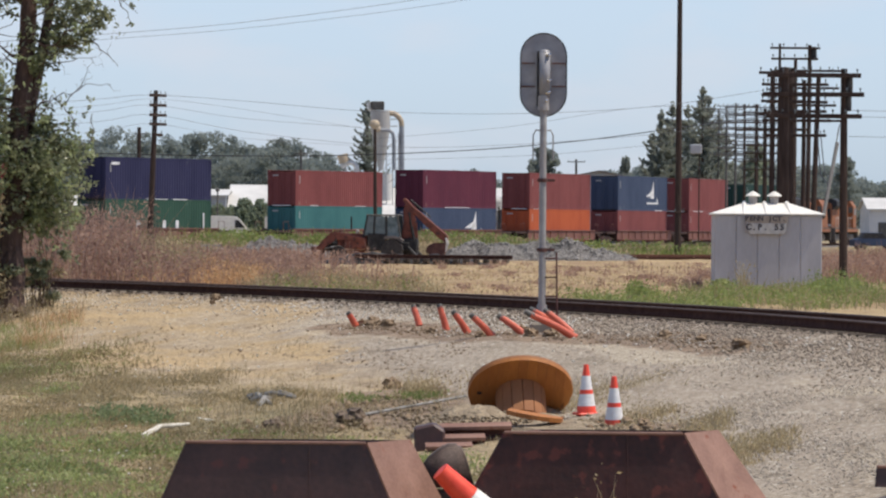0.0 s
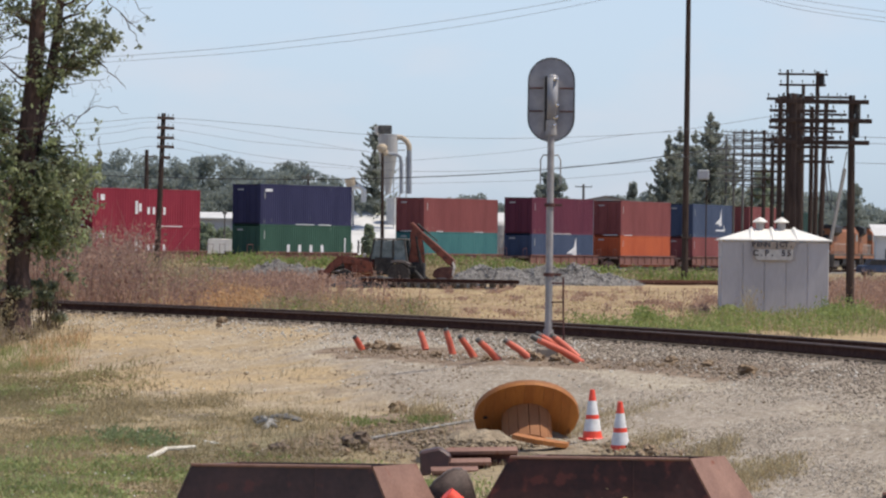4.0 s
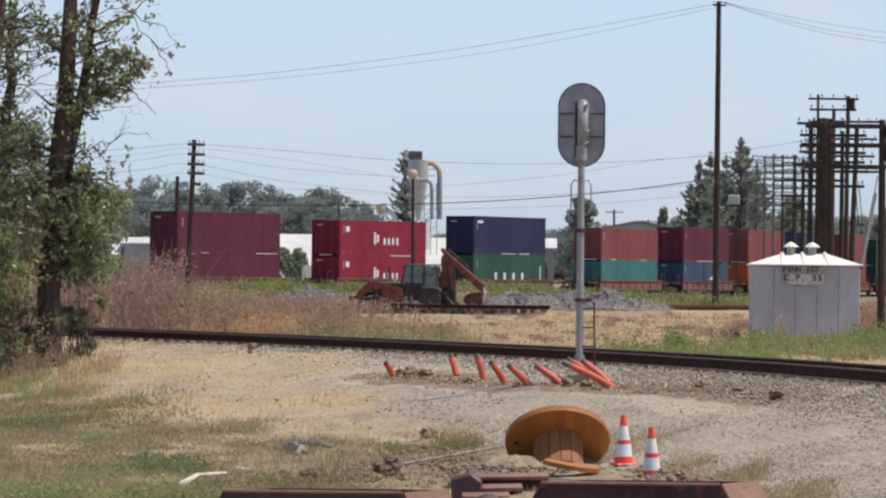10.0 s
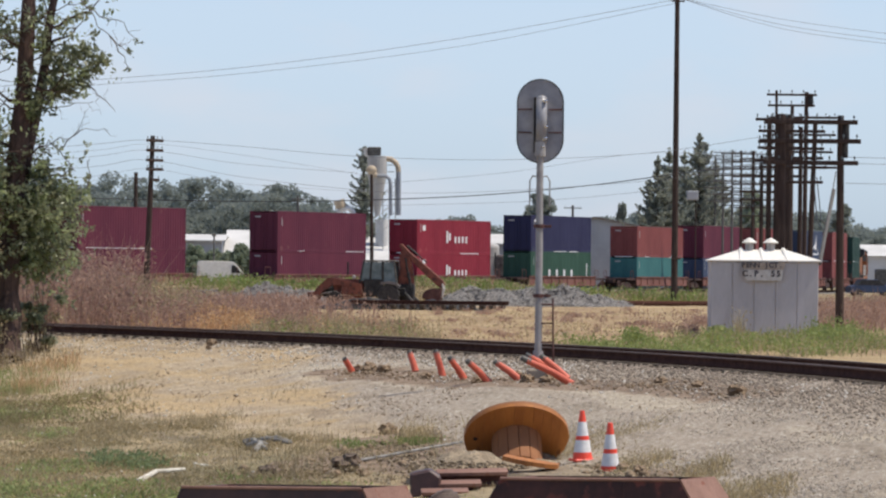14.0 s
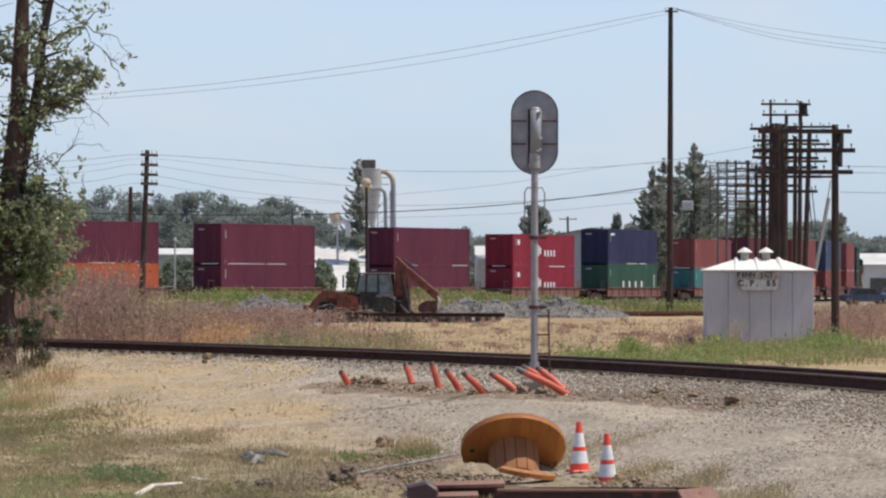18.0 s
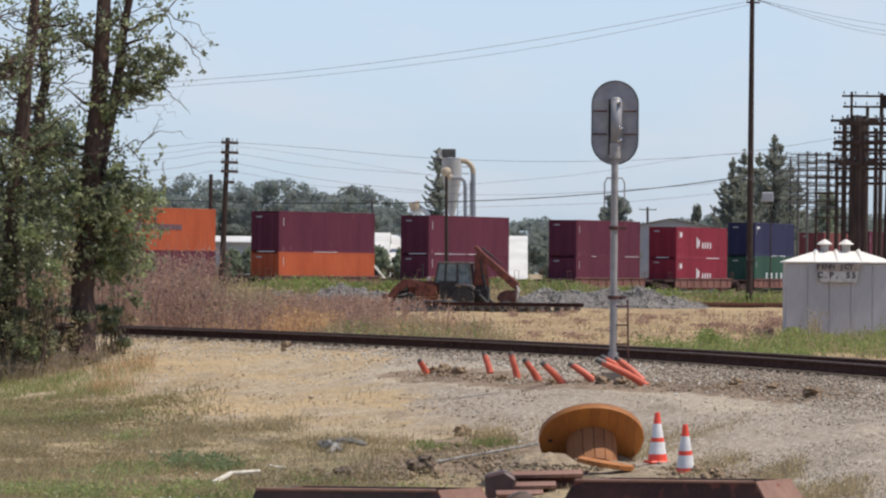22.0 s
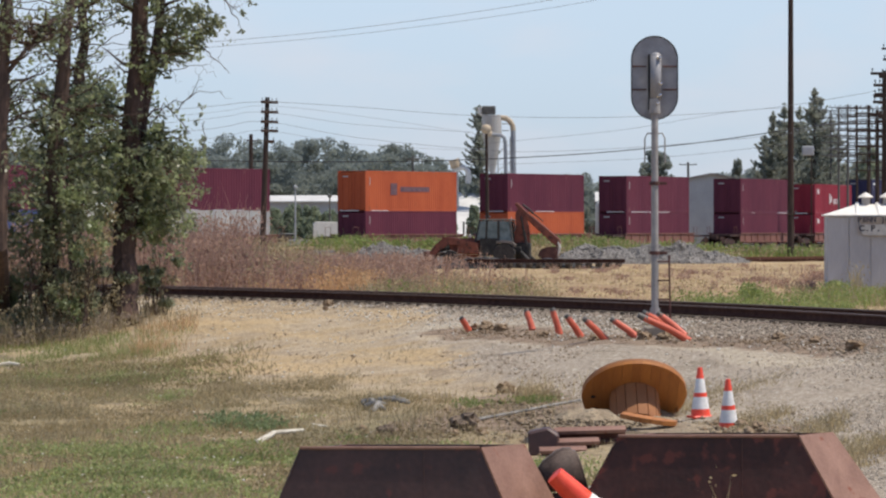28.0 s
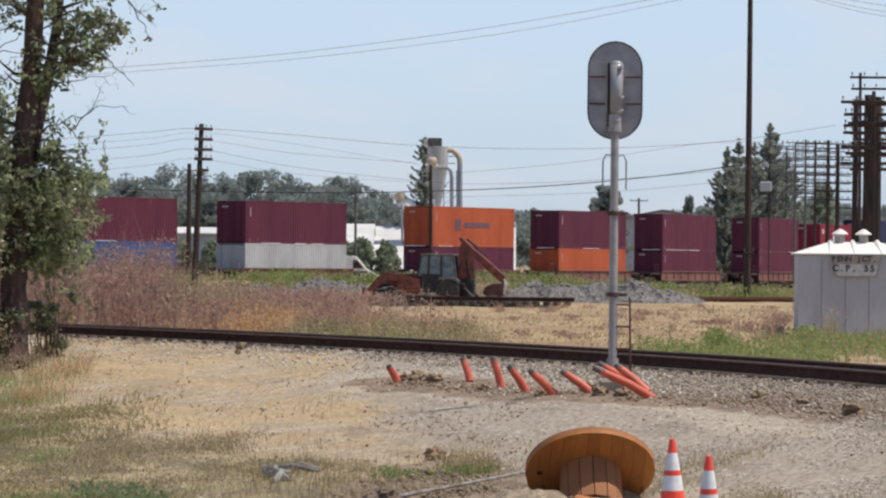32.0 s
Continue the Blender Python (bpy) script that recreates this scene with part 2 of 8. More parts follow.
LUSH = leafy("lush_weed", (0.14, 0.175, 0.05), (0.47, 0.51, 0.21), 0.7, 0.5)
BALLAST = material("track_ballast_stone", (0.15, 0.12, 0.093), (0.48, 0.4, 0.315), 0.9, 0, 9, 50, 0.2, island=0.9)
PEBBLE = material("pale_pebble", (0.24, 0.19, 0.14), (0.6, 0.51, 0.4), 0.9, 0, 9, 50, 0.2, island=0.9)
LANESTONE = material("grey_lane_stone", (0.17, 0.14, 0.11), (0.62, 0.54, 0.44), 0.9, 0, 9, 50, 0.2, island=0.9)
PALESTONE = material("bleached_stone", (0.45, 0.4, 0.33), (0.78, 0.73, 0.65), 0.9, 0, 9, 50, 0.2, island=0.9)
GRAVELHEAP = material("grey_gravel", (0.1, 0.09, 0.082), (0.32, 0.295, 0.27), 0.95, 0, 3.0, 12, 1.0, 0.8, distance=0.3)
DARKCLOD = material("dark_weedy_clod", (0.06, 0.042, 0.032), (0.2, 0.145, 0.1), 0.95, 0, 9, 40, 0.8)
CLOD = material("dry_earth_clod", (0.16, 0.11, 0.07), (0.34, 0.25, 0.165), 0.95, 0, 5, 30, 0.8, 0.9)
CONCRETE = material("broken_concrete", (0.19, 0.155, 0.115), (0.4, 0.335, 0.255), 0.95, 0, 3, 30, 0.6, 0.9)
BONE = material("bleached_wood", (0.5, 0.45, 0.36), (0.75, 0.7, 0.6), 0.8, 0, 6, 50, 0.2)
GREYWOOD = material("grey_driftwood", (0.13, 0.12, 0.105), (0.3, 0.285, 0.26), 0.95, 0, 5, 40, 0.4)
DIGGER = material("faded_orange_machine_paint", (0.1, 0.03, 0.022), (0.25, 0.078, 0.048), 0.8, 0.0, 2.5, 30, 0.15, 0.9, speck=((0.06, 0.028, 0.023), 0.34))
DIGGERDARK = material("greasy_black_steel", (0.012, 0.011, 0.011), (0.045, 0.04, 0.038), 0.6, 0.3, 4, 40, 0.2)
CABGREY = material("cab_frame_grey", (0.06, 0.055, 0.05), (0.14, 0.13, 0.115), 0.6, 0.1, 4, 40, 0.1)
TANKSTEEL = material("dark_tank_steel", (0.05, 0.04, 0.038), (0.13, 0.105, 0.1), 0.8, 0.1, 2, 20, 0.2)
GREYMETAL = material("cyclone_sheet_metal", (0.34, 0.325, 0.305), (0.52, 0.5, 0.475), 0.65, 0.1, 0.8, 9, 0.1, 0.9, stretch=(1, 1, 0.4))
TANMETAL = material("tan_duct_metal", (0.36, 0.28, 0.19), (0.55, 0.45, 0.33), 0.65, 0.1, 1, 9, 0.1, 0.9)
WHITEWALL = material("white_building_sheet", (0.48, 0.465, 0.44), (0.66, 0.645, 0.615), 0.7, 0, 0.5, 6, 0.1, 0.9)
GREYWALL = material("grey_building_sheet", (0.3, 0.31, 0.33), (0.42, 0.43, 0.45), 0.75, 0, 0.5, 6, 0.1, 0.9)
BROWNROOF = material("brown_roof", (0.16, 0.13, 0.12), (0.27, 0.23, 0.21), 0.9, 0, 0.8, 9, 0.1, 0.9)

for plain in (RAILTOP, RAIL, POLE, TIE, BARK, BARKRED, BALLAST, CLOD):
    plain.node_tree.nodes["Principled BSDF"].inputs["Specular IOR Level"].default_value = 0.12


def paint(name, dark, light, dirt):
    m = material(name, dark, light, 0.65, 0.0, 0.9, 9, 0.05, 0.8, randomness=0.1, speck=(dirt, 0.1), stretch=(1, 1, 0.3))
    m.node_tree.nodes["Principled BSDF"].inputs["Specular IOR Level"].default_value = 0.2
    return m


# Blue raised slightly in maroon and red-brown to stand for distance haze.
MAROON = paint("maroon_container_paint", (0.082, 0.017, 0.035), (0.132, 0.03, 0.05), (0.2, 0.1, 0.09))
REDBROWN = paint("red_brown_container_paint", (0.155, 0.043, 0.043), (0.235, 0.072, 0.068), (0.27, 0.15, 0.12))
RED = paint("crimson_container_paint", (0.175, 0.015, 0.029), (0.255, 0.028, 0.046), (0.35, 0.1, 0.09))
ORANGE = paint("orange_container_paint", (0.33, 0.065, 0.027), (0.47, 0.11, 0.043), (0.2, 0.075, 0.042))
NAVY = paint("navy_container_paint", (0.018, 0.019, 0.055), (0.036, 0.036, 0.085), (0.1, 0.1, 0.12))
SLATE = paint("slate_blue_container_paint", (0.034, 0.05, 0.094), (0.062, 0.082, 0.135), (0.16, 0.18, 0.2))
TEAL = paint("teal_container_paint", (0.03, 0.11, 0.118), (0.058, 0.172, 0.17), (0.2, 0.26, 0.24))
GREEN = paint("green_container_paint", (0.023, 0.06, 0.043), (0.042, 0.096, 0.068), (0.15, 0.2, 0.15))
DARKGREEN = paint("dark_green_container_paint", (0.012, 0.035, 0.03), (0.025, 0.06, 0.05), (0.08, 0.1, 0.09))
SILVER = paint("pale_grey_container_paint", (0.3, 0.3, 0.3), (0.48, 0.48, 0.47), (0.24, 0.2, 0.16))
BLUE = paint("blue_container_paint", (0.035, 0.06, 0.16), (0.07, 0.1, 0.25), (0.15, 0.17, 0.24))
WELLRED = paint("faded_red_car_paint", (0.13, 0.055, 0.045), (0.25, 0.12, 0.095), (0.11, 0.07, 0.055))
WELLDARK = paint("brown_car_steel", (0.035, 0.02, 0.017), (0.085, 0.048, 0.04), (0.15, 0.09, 0.07))
MARK = material("white_marking", (0.55, 0.55, 0.56), (0.78, 0.78, 0.78), 0.6, 0, 3, 20, 0)
BLUEMARK = material("blue_marking", (0.09, 0.045, 0.06), (0.15, 0.075, 0.085), 0.6, 0, 3, 20, 0)


# ---- builders ----
def mesh_of(name, bm, mat):
    me = bpy.data.meshes.new(name)
    bm.normal_update()
    bm.to_mesh(me)
    bm.free()
    me.materials.append(mat)
    return me


def part(name, bm, mat, parent, label=""):
    """One mesh object under a thing or a part; bm may be a bmesh or a finished mesh."""
    me = mesh_of(name, bm, mat) if isinstance(bm, bmesh.types.BMesh) else bm
    ob = new(name, me)
    ob.parent = parent
    if label:
        ob["label"] = label
    return ob


def thing(name, m, label, category, group="", kind=""):
    ob = new(name)
    ob.empty_display_size = 0.3
    ob.matrix_world = m
    return tagged(ob, label, category, group, kind)


def solid(name, bm, mat, m, label, category, group="", kind=""):
    """A thing that is one mesh."""
    ob = new(name, mesh_of(name, bm, mat) if isinstance(bm, bmesh.types.BMesh) else bm)
    ob.matrix_world = m
    return tagged(ob, label, category, group, kind)


def block(bm, c, s, turn=None, bevel=0.0):
    """A box of size s centred at c, its edges eased."""
    made = bmesh.ops.create_cube(bm, size=1.0)["verts"]
    mm = Matrix.Translation(c) @ (turn.to_4x4() if turn else Matrix()) @ Matrix.Diagonal((*s, 1))
    bmesh.ops.transform(bm, matrix=mm, verts=made)
    if bevel:
        edges = list({e for v in made for e in v.link_edges})
        bmesh.ops.bevel(bm, geom=edges, offset=bevel, segments=1, affect="EDGES")
    return bm


def rod(bm, a, b, ra, rb=None, n=8, caps=True):
    """A round bar from a to b, tapering from ra to rb."""
    a, b = Vector(a), Vector(b)
    rb = ra if rb is None else rb
    d = b - a
    mm = Matrix.Translation((a + b) / 2) @ d.to_track_quat("Z", "Y").to_matrix().to_4x4()
    bmesh.ops.create_cone(bm, cap_ends=caps, segments=n, radius1=ra, radius2=rb, depth=d.length, matrix=mm)
    return bm


def chain(bm, points, radii, n=8):
    """A bent round bar through the points, in one skin."""
    pts = [Vector(p) for p in points]
    rings, before, side = [], None, None
    for i, p in enumerate(pts):
        d = (pts[min(i + 1, len(pts) - 1)] - pts[max(i - 1, 0)]).normalized()
        side = d.orthogonal().normalized() if before is None else (before.rotation_difference(d) @ side).normalized()
        other = d.cross(side)
        rings.append([bm.verts.new(p + (side * math.cos(2 * math.pi * k / n) + other * math.sin(2 * math.pi * k / n)) * radii[i]) for k in range(n)])
        before = d
    for lo, hi in zip(rings, rings[1:]):
        for k in range(n):
            bm.faces.new((lo[k], lo[(k + 1) % n], hi[(k + 1) % n], hi[k]))
    bm.faces.new(rings[0][::-1])
    bm.faces.new(rings[-1])
    return bm


def prism(bm, outline, thick, mm=None):
    """A flat outline in x and z, thick along y, centred."""
    front = [bm.verts.new((x, -thick / 2, z)) for x, z in outline]
    back = [bm.verts.new((x, thick / 2, z)) for x, z in outline]
    bm.faces.new(front)
    bm.faces.new(back[::-1])
    k = len(outline)
    for i in range(k):
        bm.faces.new((front[i], back[i], back[(i + 1) % k], front[(i + 1) % k]))
    if mm:
        bmesh.ops.transform(bm, matrix=mm, verts=front + back)
    bmesh.ops.recalc_face_normals(bm, faces=bm.faces[:])
    return bm


def lathe(bm, profile, n=24, mm=None):
    """A turned shape: radius and height pairs round the z axis."""
    rings = []
    for r, z in profile:
        rings.append([bm.verts.new((r * math.cos(2 * math.pi * i / n), r * math.sin(2 * math.pi * i / n), z)) for i in range(n)])
    for a, b in zip(rings, rings[1:]):
        for i in range(n):
            bm.faces.new((a[i], a[(i + 1) % n], b[(i + 1) % n], b[i]))
    if profile[0][0] > 1e-4:
        bm.faces.new(rings[0][::-1])
    if profile[-1][0] > 1e-4:
        bm.faces.new(rings[-1])
    if mm:
        bmesh.ops.transform(bm, matrix=mm, verts=[v for ring in rings for v in ring])
    return bm


def soup(name, verts, faces, mat, smooth=False):
    """A mesh from arrays of corners and faces."""
    me = bpy.data.meshes.new(name)
    verts, faces = np.asarray(verts, dtype=np.float32).reshape(-1, 3), np.asarray(faces, dtype=np.int32)
    me.vertices.add(len(verts))
    me.vertices.foreach_set("co", verts.ravel())
    k = faces.shape[1]
    me.loops.add(faces.size)
    me.loops.foreach_set("vertex_index", faces.ravel())
    me.polygons.add(len(faces))
    me.polygons.foreach_set("loop_start", np.arange(len(faces), dtype=np.int32) * k)
    me.polygons.foreach_set("loop_total", np.full(len(faces), k, dtype=np.int32))
    me.update(calc_edges=True)
    me.validate()
    me.materials.append(mat)
    if smooth:
        me.polygons.foreach_set("use_smooth", np.ones(len(faces), dtype=bool))
    return me


rng = np.random.default_rng(7)


def blades(points, low, high, width, lean=0.35):
    """Bent blades that stand on the points: corners and faces."""
    p = np.asarray(points, dtype=float)
    k = len(p)
    h = rng.uniform(low, high, k)[:, None] * rng.uniform(0.7, 1.0, k)[:, None]
    a, b = rng.uniform(0, 2 * np.pi, k), rng.uniform(0, 2 * np.pi, k)
    side = np.stack([np.cos(a), np.sin(a), np.zeros(k)], 1) * width * rng.uniform(0.6, 1.3, k)[:, None] / 2
    tip = np.stack([np.cos(b), np.sin(b), np.zeros(k)], 1) * h * lean * rng.uniform(0.1, 1, k)[:, None]
    up = np.array([[0, 0, 1.0]])
    mid = p + up * h * 0.55 + tip * 0.35
    v = np.stack([p - side, p + side, mid + side * 0.7, mid - side * 0.7, p + up * h * 0.97 + tip], 1).reshape(-1, 3)
    i = (np.arange(k) * 5)[:, None]
    f = np.concatenate([i + [[0, 1, 2]], i + [[0, 2, 3]], i + [[3, 2, 4]]])
    return v, f


def leaves(points, size, droop=0.4):
    """Single pointed leaves at the points, turned at random."""
    p = np.asarray(points, dtype=float)
    k = len(p)
    s = size * rng.uniform(0.6, 1.4, k)[:, None]
    d = rng.normal(size=(k, 3))
    d[:, 2] -= droop
    d /= np.linalg.norm(d, axis=1)[:, None]
    w = np.cross(d, rng.normal(size=(k, 3)))
    w /= np.linalg.norm(w, axis=1)[:, None]
    v = np.stack([p - d * s * 0.5, p + w * s * 0.24, p + d * s * 0.5, p - w * s * 0.24], 1).reshape(-1, 3)
    i = (np.arange(k) * 4)[:, None]
    return v, i + [[0, 1, 2, 3]]


def join_soups(parts):
    v, f, at = [], [], 0
    for a, b in parts:
        v.append(a)
        f.append(np.asarray(b) + at)
        at += len(a)
    return np.concatenate(v), np.concatenate(f)


def rail_x(y):
    """Where the near rail of the curved track lies across, at depth y."""
    if y < 70:
        return 7.9 - 0.14 * (y - 70)
    if y > 135:
        return -19.79 - 0.71 * (y - 135)
    q = y - 70
    return 7.9 - 0.14 * q - 0.0044 * q * q


PROFILE = ((-400, -0.3), (-4.2, -0.3), (-2.3, -0.09), (-0.9, -0.05), (0.5, -0.06), (1.7, -0.28),
           (3.5, -0.5), (7.0, -1.12), (11.0, -1.42), (15.0, -1.5), (400, -1.5))


def ground_z(x, y):
    """Height of the ground: the track bed, the slope down to the yard, the bank on which the camera stands."""
    u = min(399, max(-399, (rail_x(y) - x) * 0.93))
    for (a, za), (b, zb) in zip(PROFILE, PROFILE[1:]):
        if u <= b:
            k = (u - a) / (b - a)
            z = za + (zb - za) * k
            break
    if 276 < y < 309:
        z += 0.85 * math.sin((y - 276) / 33 * math.pi) ** 2 * max(0.0, min(1.0, (x + 34) / 8)) * max(0.15, min(1.0, (20 - x) / 18))
    if y < 46:
        z += 1.62 * (1 - max(y, 4) / 46) ** 1.3
    return z


def on_ground(x, y, up=0.0):
    return Vector((x, y, ground_z(x, y) + up))


# ---- ground ----
def soil_material():
    """Bare sand, crushed stone and grassy earth, mixed by the wear of the place."""
    m = bpy.data.materials.new("yard_soil")
    m.use_nodes = True
    n, l = m.node_tree.nodes, m.node_tree.links
    bsdf = n["Principled BSDF"]
    bsdf.inputs["Roughness"].default_value = 0.95
    co = n.new("ShaderNodeTexCoord")

    def noise_at(scale, detail=6, squash=1.0):
        t, mp = n.new("ShaderNodeTexNoise"), n.new("ShaderNodeMapping")
        mp.inputs["Scale"].default_value = (1, squash, 1)
        t.inputs["Scale"].default_value, t.inputs["Detail"].default_value = scale, detail
        l.new(co.outputs["Object"], mp.inputs[0])
        l.new(mp.outputs[0], t.inputs["Vector"])
        return t.outputs[0]

    def blend(a, b, factor):
        x = n.new("ShaderNodeMix")
        x.data_type = "RGBA"
        for key, val in (("A", a), ("B", b)):
            if isinstance(val, tuple):
                x.inputs[key].default_value = (*val, 1)
            else:
                l.new(val, x.inputs[key])
        l.new(factor, x.inputs["Factor"])
        return x.outputs["Result"]

    def step(value, lo, hi):
        r = n.new("ShaderNodeMapRange")
        r.inputs["From Min"].default_value, r.inputs["From Max"].default_value = lo, hi
        l.new(value, r.inputs["Value"])
        return r.outputs[0]

    def share(name):
        a = n.new("ShaderNodeAttribute")
        a.attribute_name = name
        ragged = n.new("ShaderNodeMath")
        ragged.operation = "MULTIPLY_ADD"
        l.new(noise_at(0.9, 8), ragged.inputs[0])
        ragged.inputs[1].default_value = 0.9
        l.new(a.outputs["Fac"], ragged.inputs[2])
        return step(ragged.outputs[0], 0.85, 1.05)

    def along_lane(scale, detail):
        """Streaks that run with the lane and the track."""
        t, join = n.new("ShaderNodeTexNoise"), n.new("ShaderNodeCombineXYZ")
        for axis, name, squeeze in (("X", "across", 1.0), ("Y", "onward", 0.16)):
            a, k = n.new("ShaderNodeAttribute"), n.new("ShaderNodeMath")
            a.attribute_name, k.operation = name, "MULTIPLY"
            k.inputs[1].default_value = squeeze
            l.new(a.outputs["Fac"], k.inputs[0])
            l.new(k.outputs[0], join.inputs[axis])
        t.inputs["Scale"].default_value, t.inputs["Detail"].default_value = scale, detail
        l.new(join.outputs[0], t.inputs["Vector"])
        return t.outputs[0]

    coarse, mid, fine, pebble = noise_at(0.35), noise_at(2.2), noise_at(11), noise_at(40)
    patch, rut, drift, streak = noise_at(0.8, 8), noise_at(0.7, 7, 0.8), along_lane(0.5, 10), along_lane(1.5, 10)
    sand = blend((0.38, 0.287, 0.177), (0.54, 0.432, 0.29), step(mid, 0.3, 0.7))
    sand = blend(sand, (0.34, 0.255, 0.155), step(coarse, 0.52, 0.72))
    sand = blend(sand, (0.43, 0.31, 0.16), step(rut, 0.5, 0.62))
    sand = blend(sand, (0.36, 0.275, 0.175), step(patch, 0.54, 0.66))
    sand = blend(sand, (0.5, 0.36, 0.19), step(drift, 0.52, 0.6))
    sand = blend(sand, (0.3, 0.225, 0.14), step(streak, 0.58, 0.68))
    sand = blend(sand, (0.17, 0.125, 0.08), step(fine, 0.57, 0.66))
    sand = blend(sand, (0.58, 0.48, 0.34), step(fine, 0.4, 0.33))
    stone = blend((0.28, 0.226, 0.168), (0.485, 0.405, 0.308), step(pebble, 0.38, 0.62))
    stone = blend(stone, (0.36, 0.296, 0.22), step(patch, 0.42, 0.6))
    stone = blend(stone, (0.27, 0.215, 0.15), step(streak, 0.56, 0.66))
    stone = blend(stone, (0.46, 0.385, 0.28), step(drift, 0.46, 0.4))
    stone = blend(stone, (0.15, 0.12, 0.09), step(fine, 0.56, 0.63))
    stone = blend(stone, (0.6, 0.54, 0.45), step(fine, 0.42, 0.35))
    earth = blend((0.29, 0.218, 0.118), (0.44, 0.34, 0.19), step(mid, 0.3, 0.7))
    earth = blend(earth, (0.47, 0.36, 0.2), step(rut, 0.52, 0.62))
    earth = blend(earth, (0.2, 0.15, 0.085), step(streak, 0.55, 0.64))
    earth = blend(earth, (0.235, 0.195, 0.095), step(drift, 0.5, 0.6))
    earth = blend(earth, (0.17, 0.13, 0.08), step(patch, 0.56, 0.66))
    earth = blend(earth, (0.09, 0.07, 0.05), step(fine, 0.55, 0.68))
    earth = blend(earth, (0.47, 0.38, 0.23), step(fine, 0.41, 0.34))
    colour = blend(earth, sand, share("sand"))
    field = blend((0.36, 0.255, 0.125), (0.45, 0.34, 0.18), step(mid, 0.35, 0.65))
    field = blend(field, (0.31, 0.2, 0.105), step(drift, 0.5, 0.57))
    field = blend(field, (0.52, 0.385, 0.2), step(drift, 0.43, 0.38))
    field = blend(field, (0.34, 0.22, 0.13), step(streak, 0.56, 0.68))
    field = blend(field, (0.3, 0.21, 0.12), step(patch, 0.55, 0.7))
    colour = blend(colour, field, share("field"))
    colour = blend(colour, stone, share("gravel"))
    colour = blend(colour, blend((0.16, 0.108, 0.068), (0.31, 0.225, 0.15), step(mid, 0.35, 0.6)), share("dug"))
    dust = n.new("ShaderNodeMix")
    dust.data_type, dust.blend_type = "RGBA", "MULTIPLY"
    dust.inputs["Factor"].default_value = 1.0
    dust.inputs["B"].default_value = (0.92, 0.91, 0.9, 1)
    l.new(colour, dust.inputs["A"])
    l.new(dust.outputs["Result"], bsdf.inputs["Base Color"])
    height = n.new("ShaderNodeMath")
    height.operation = "MULTIPLY_ADD"
    l.new(pebble, height.inputs[0])
    height.inputs[1].default_value = 0.4
    l.new(fine, height.inputs[2])
    bump = n.new("ShaderNodeBump")
    bump.inputs["Strength"].default_value, bump.inputs["Distance"].default_value = 0.8, 0.07
    l.new(height.outputs[0], bump.inputs["Height"])
    l.new(bump.outputs[0], bsdf.inputs["Normal"])
    return m


def smoothstep(a, b, v):
    k = min(1.0, max(0.0, (v - a) / (b - a)))
    return k * k * (3 - 2 * k)


DUG = [(-2.05, 96.70), (-0.94, 93.40), (0.95, 87.60), (2.27, 84.70), (3.95, 80.80), (5.07, 75.30)]      # the line of the dug-over strip
DUMP = [(-2.51, 66.00), (-1.72, 69.80), (-0.76, 76.60), (-0.17, 69.70), (0.47, 63.60), (1.39, 62.70), (2.04, 61.50), (2.66, 60.10)]      # loose earth round the drum


def soil_shares(x, y):
    """How much gravel and how much bare sand lies at a place."""
    u = (rail_x(y) - x) * 0.93
    wander = noise.noise((x * 0.25, y * 0.12, 3.0)) * 1.3
    wide = 3.4 - 2.3 * smoothstep(80, 104, y)
    shoulder = smoothstep(wide, wide - 1.2, u + wander * 0.4) * smoothstep(-4.2, -2.6, u)
    lane = smoothstep(8.6, 6.8, u + wander) * smoothstep(-3.5, 2.5, x + (y - 75) * 0.1 + wander)
    gravel = max(shoulder, lane if u > 0 else 0)
    sand = smoothstep(9.5, 7.0, u + wander) if u > 0 else 0
    if u < -2.5:
        sand = smoothstep(-9, -3, x + wander) * smoothstep(330, 250, y) * smoothstep(60, 40, x)
    dug = 0.0
    for (ax, ay), (bx, by) in (*zip(DUG, DUG[1:]), *zip(DUMP, DUMP[1:])):
        k = min(1.0, max(0.0, ((x - ax) * (bx - ax) + (y - ay) * (by - ay)) / ((bx - ax) ** 2 + (by - ay) ** 2)))
        dug = max(dug, smoothstep(1.5, 0.2, math.hypot(x - ax - k * (bx - ax), y - ay - k * (by - ay))))
    field = smoothstep(-2.8, -4.0, u) * smoothstep(330, 270, y)
    return gravel, sand, dug * 0.95, field


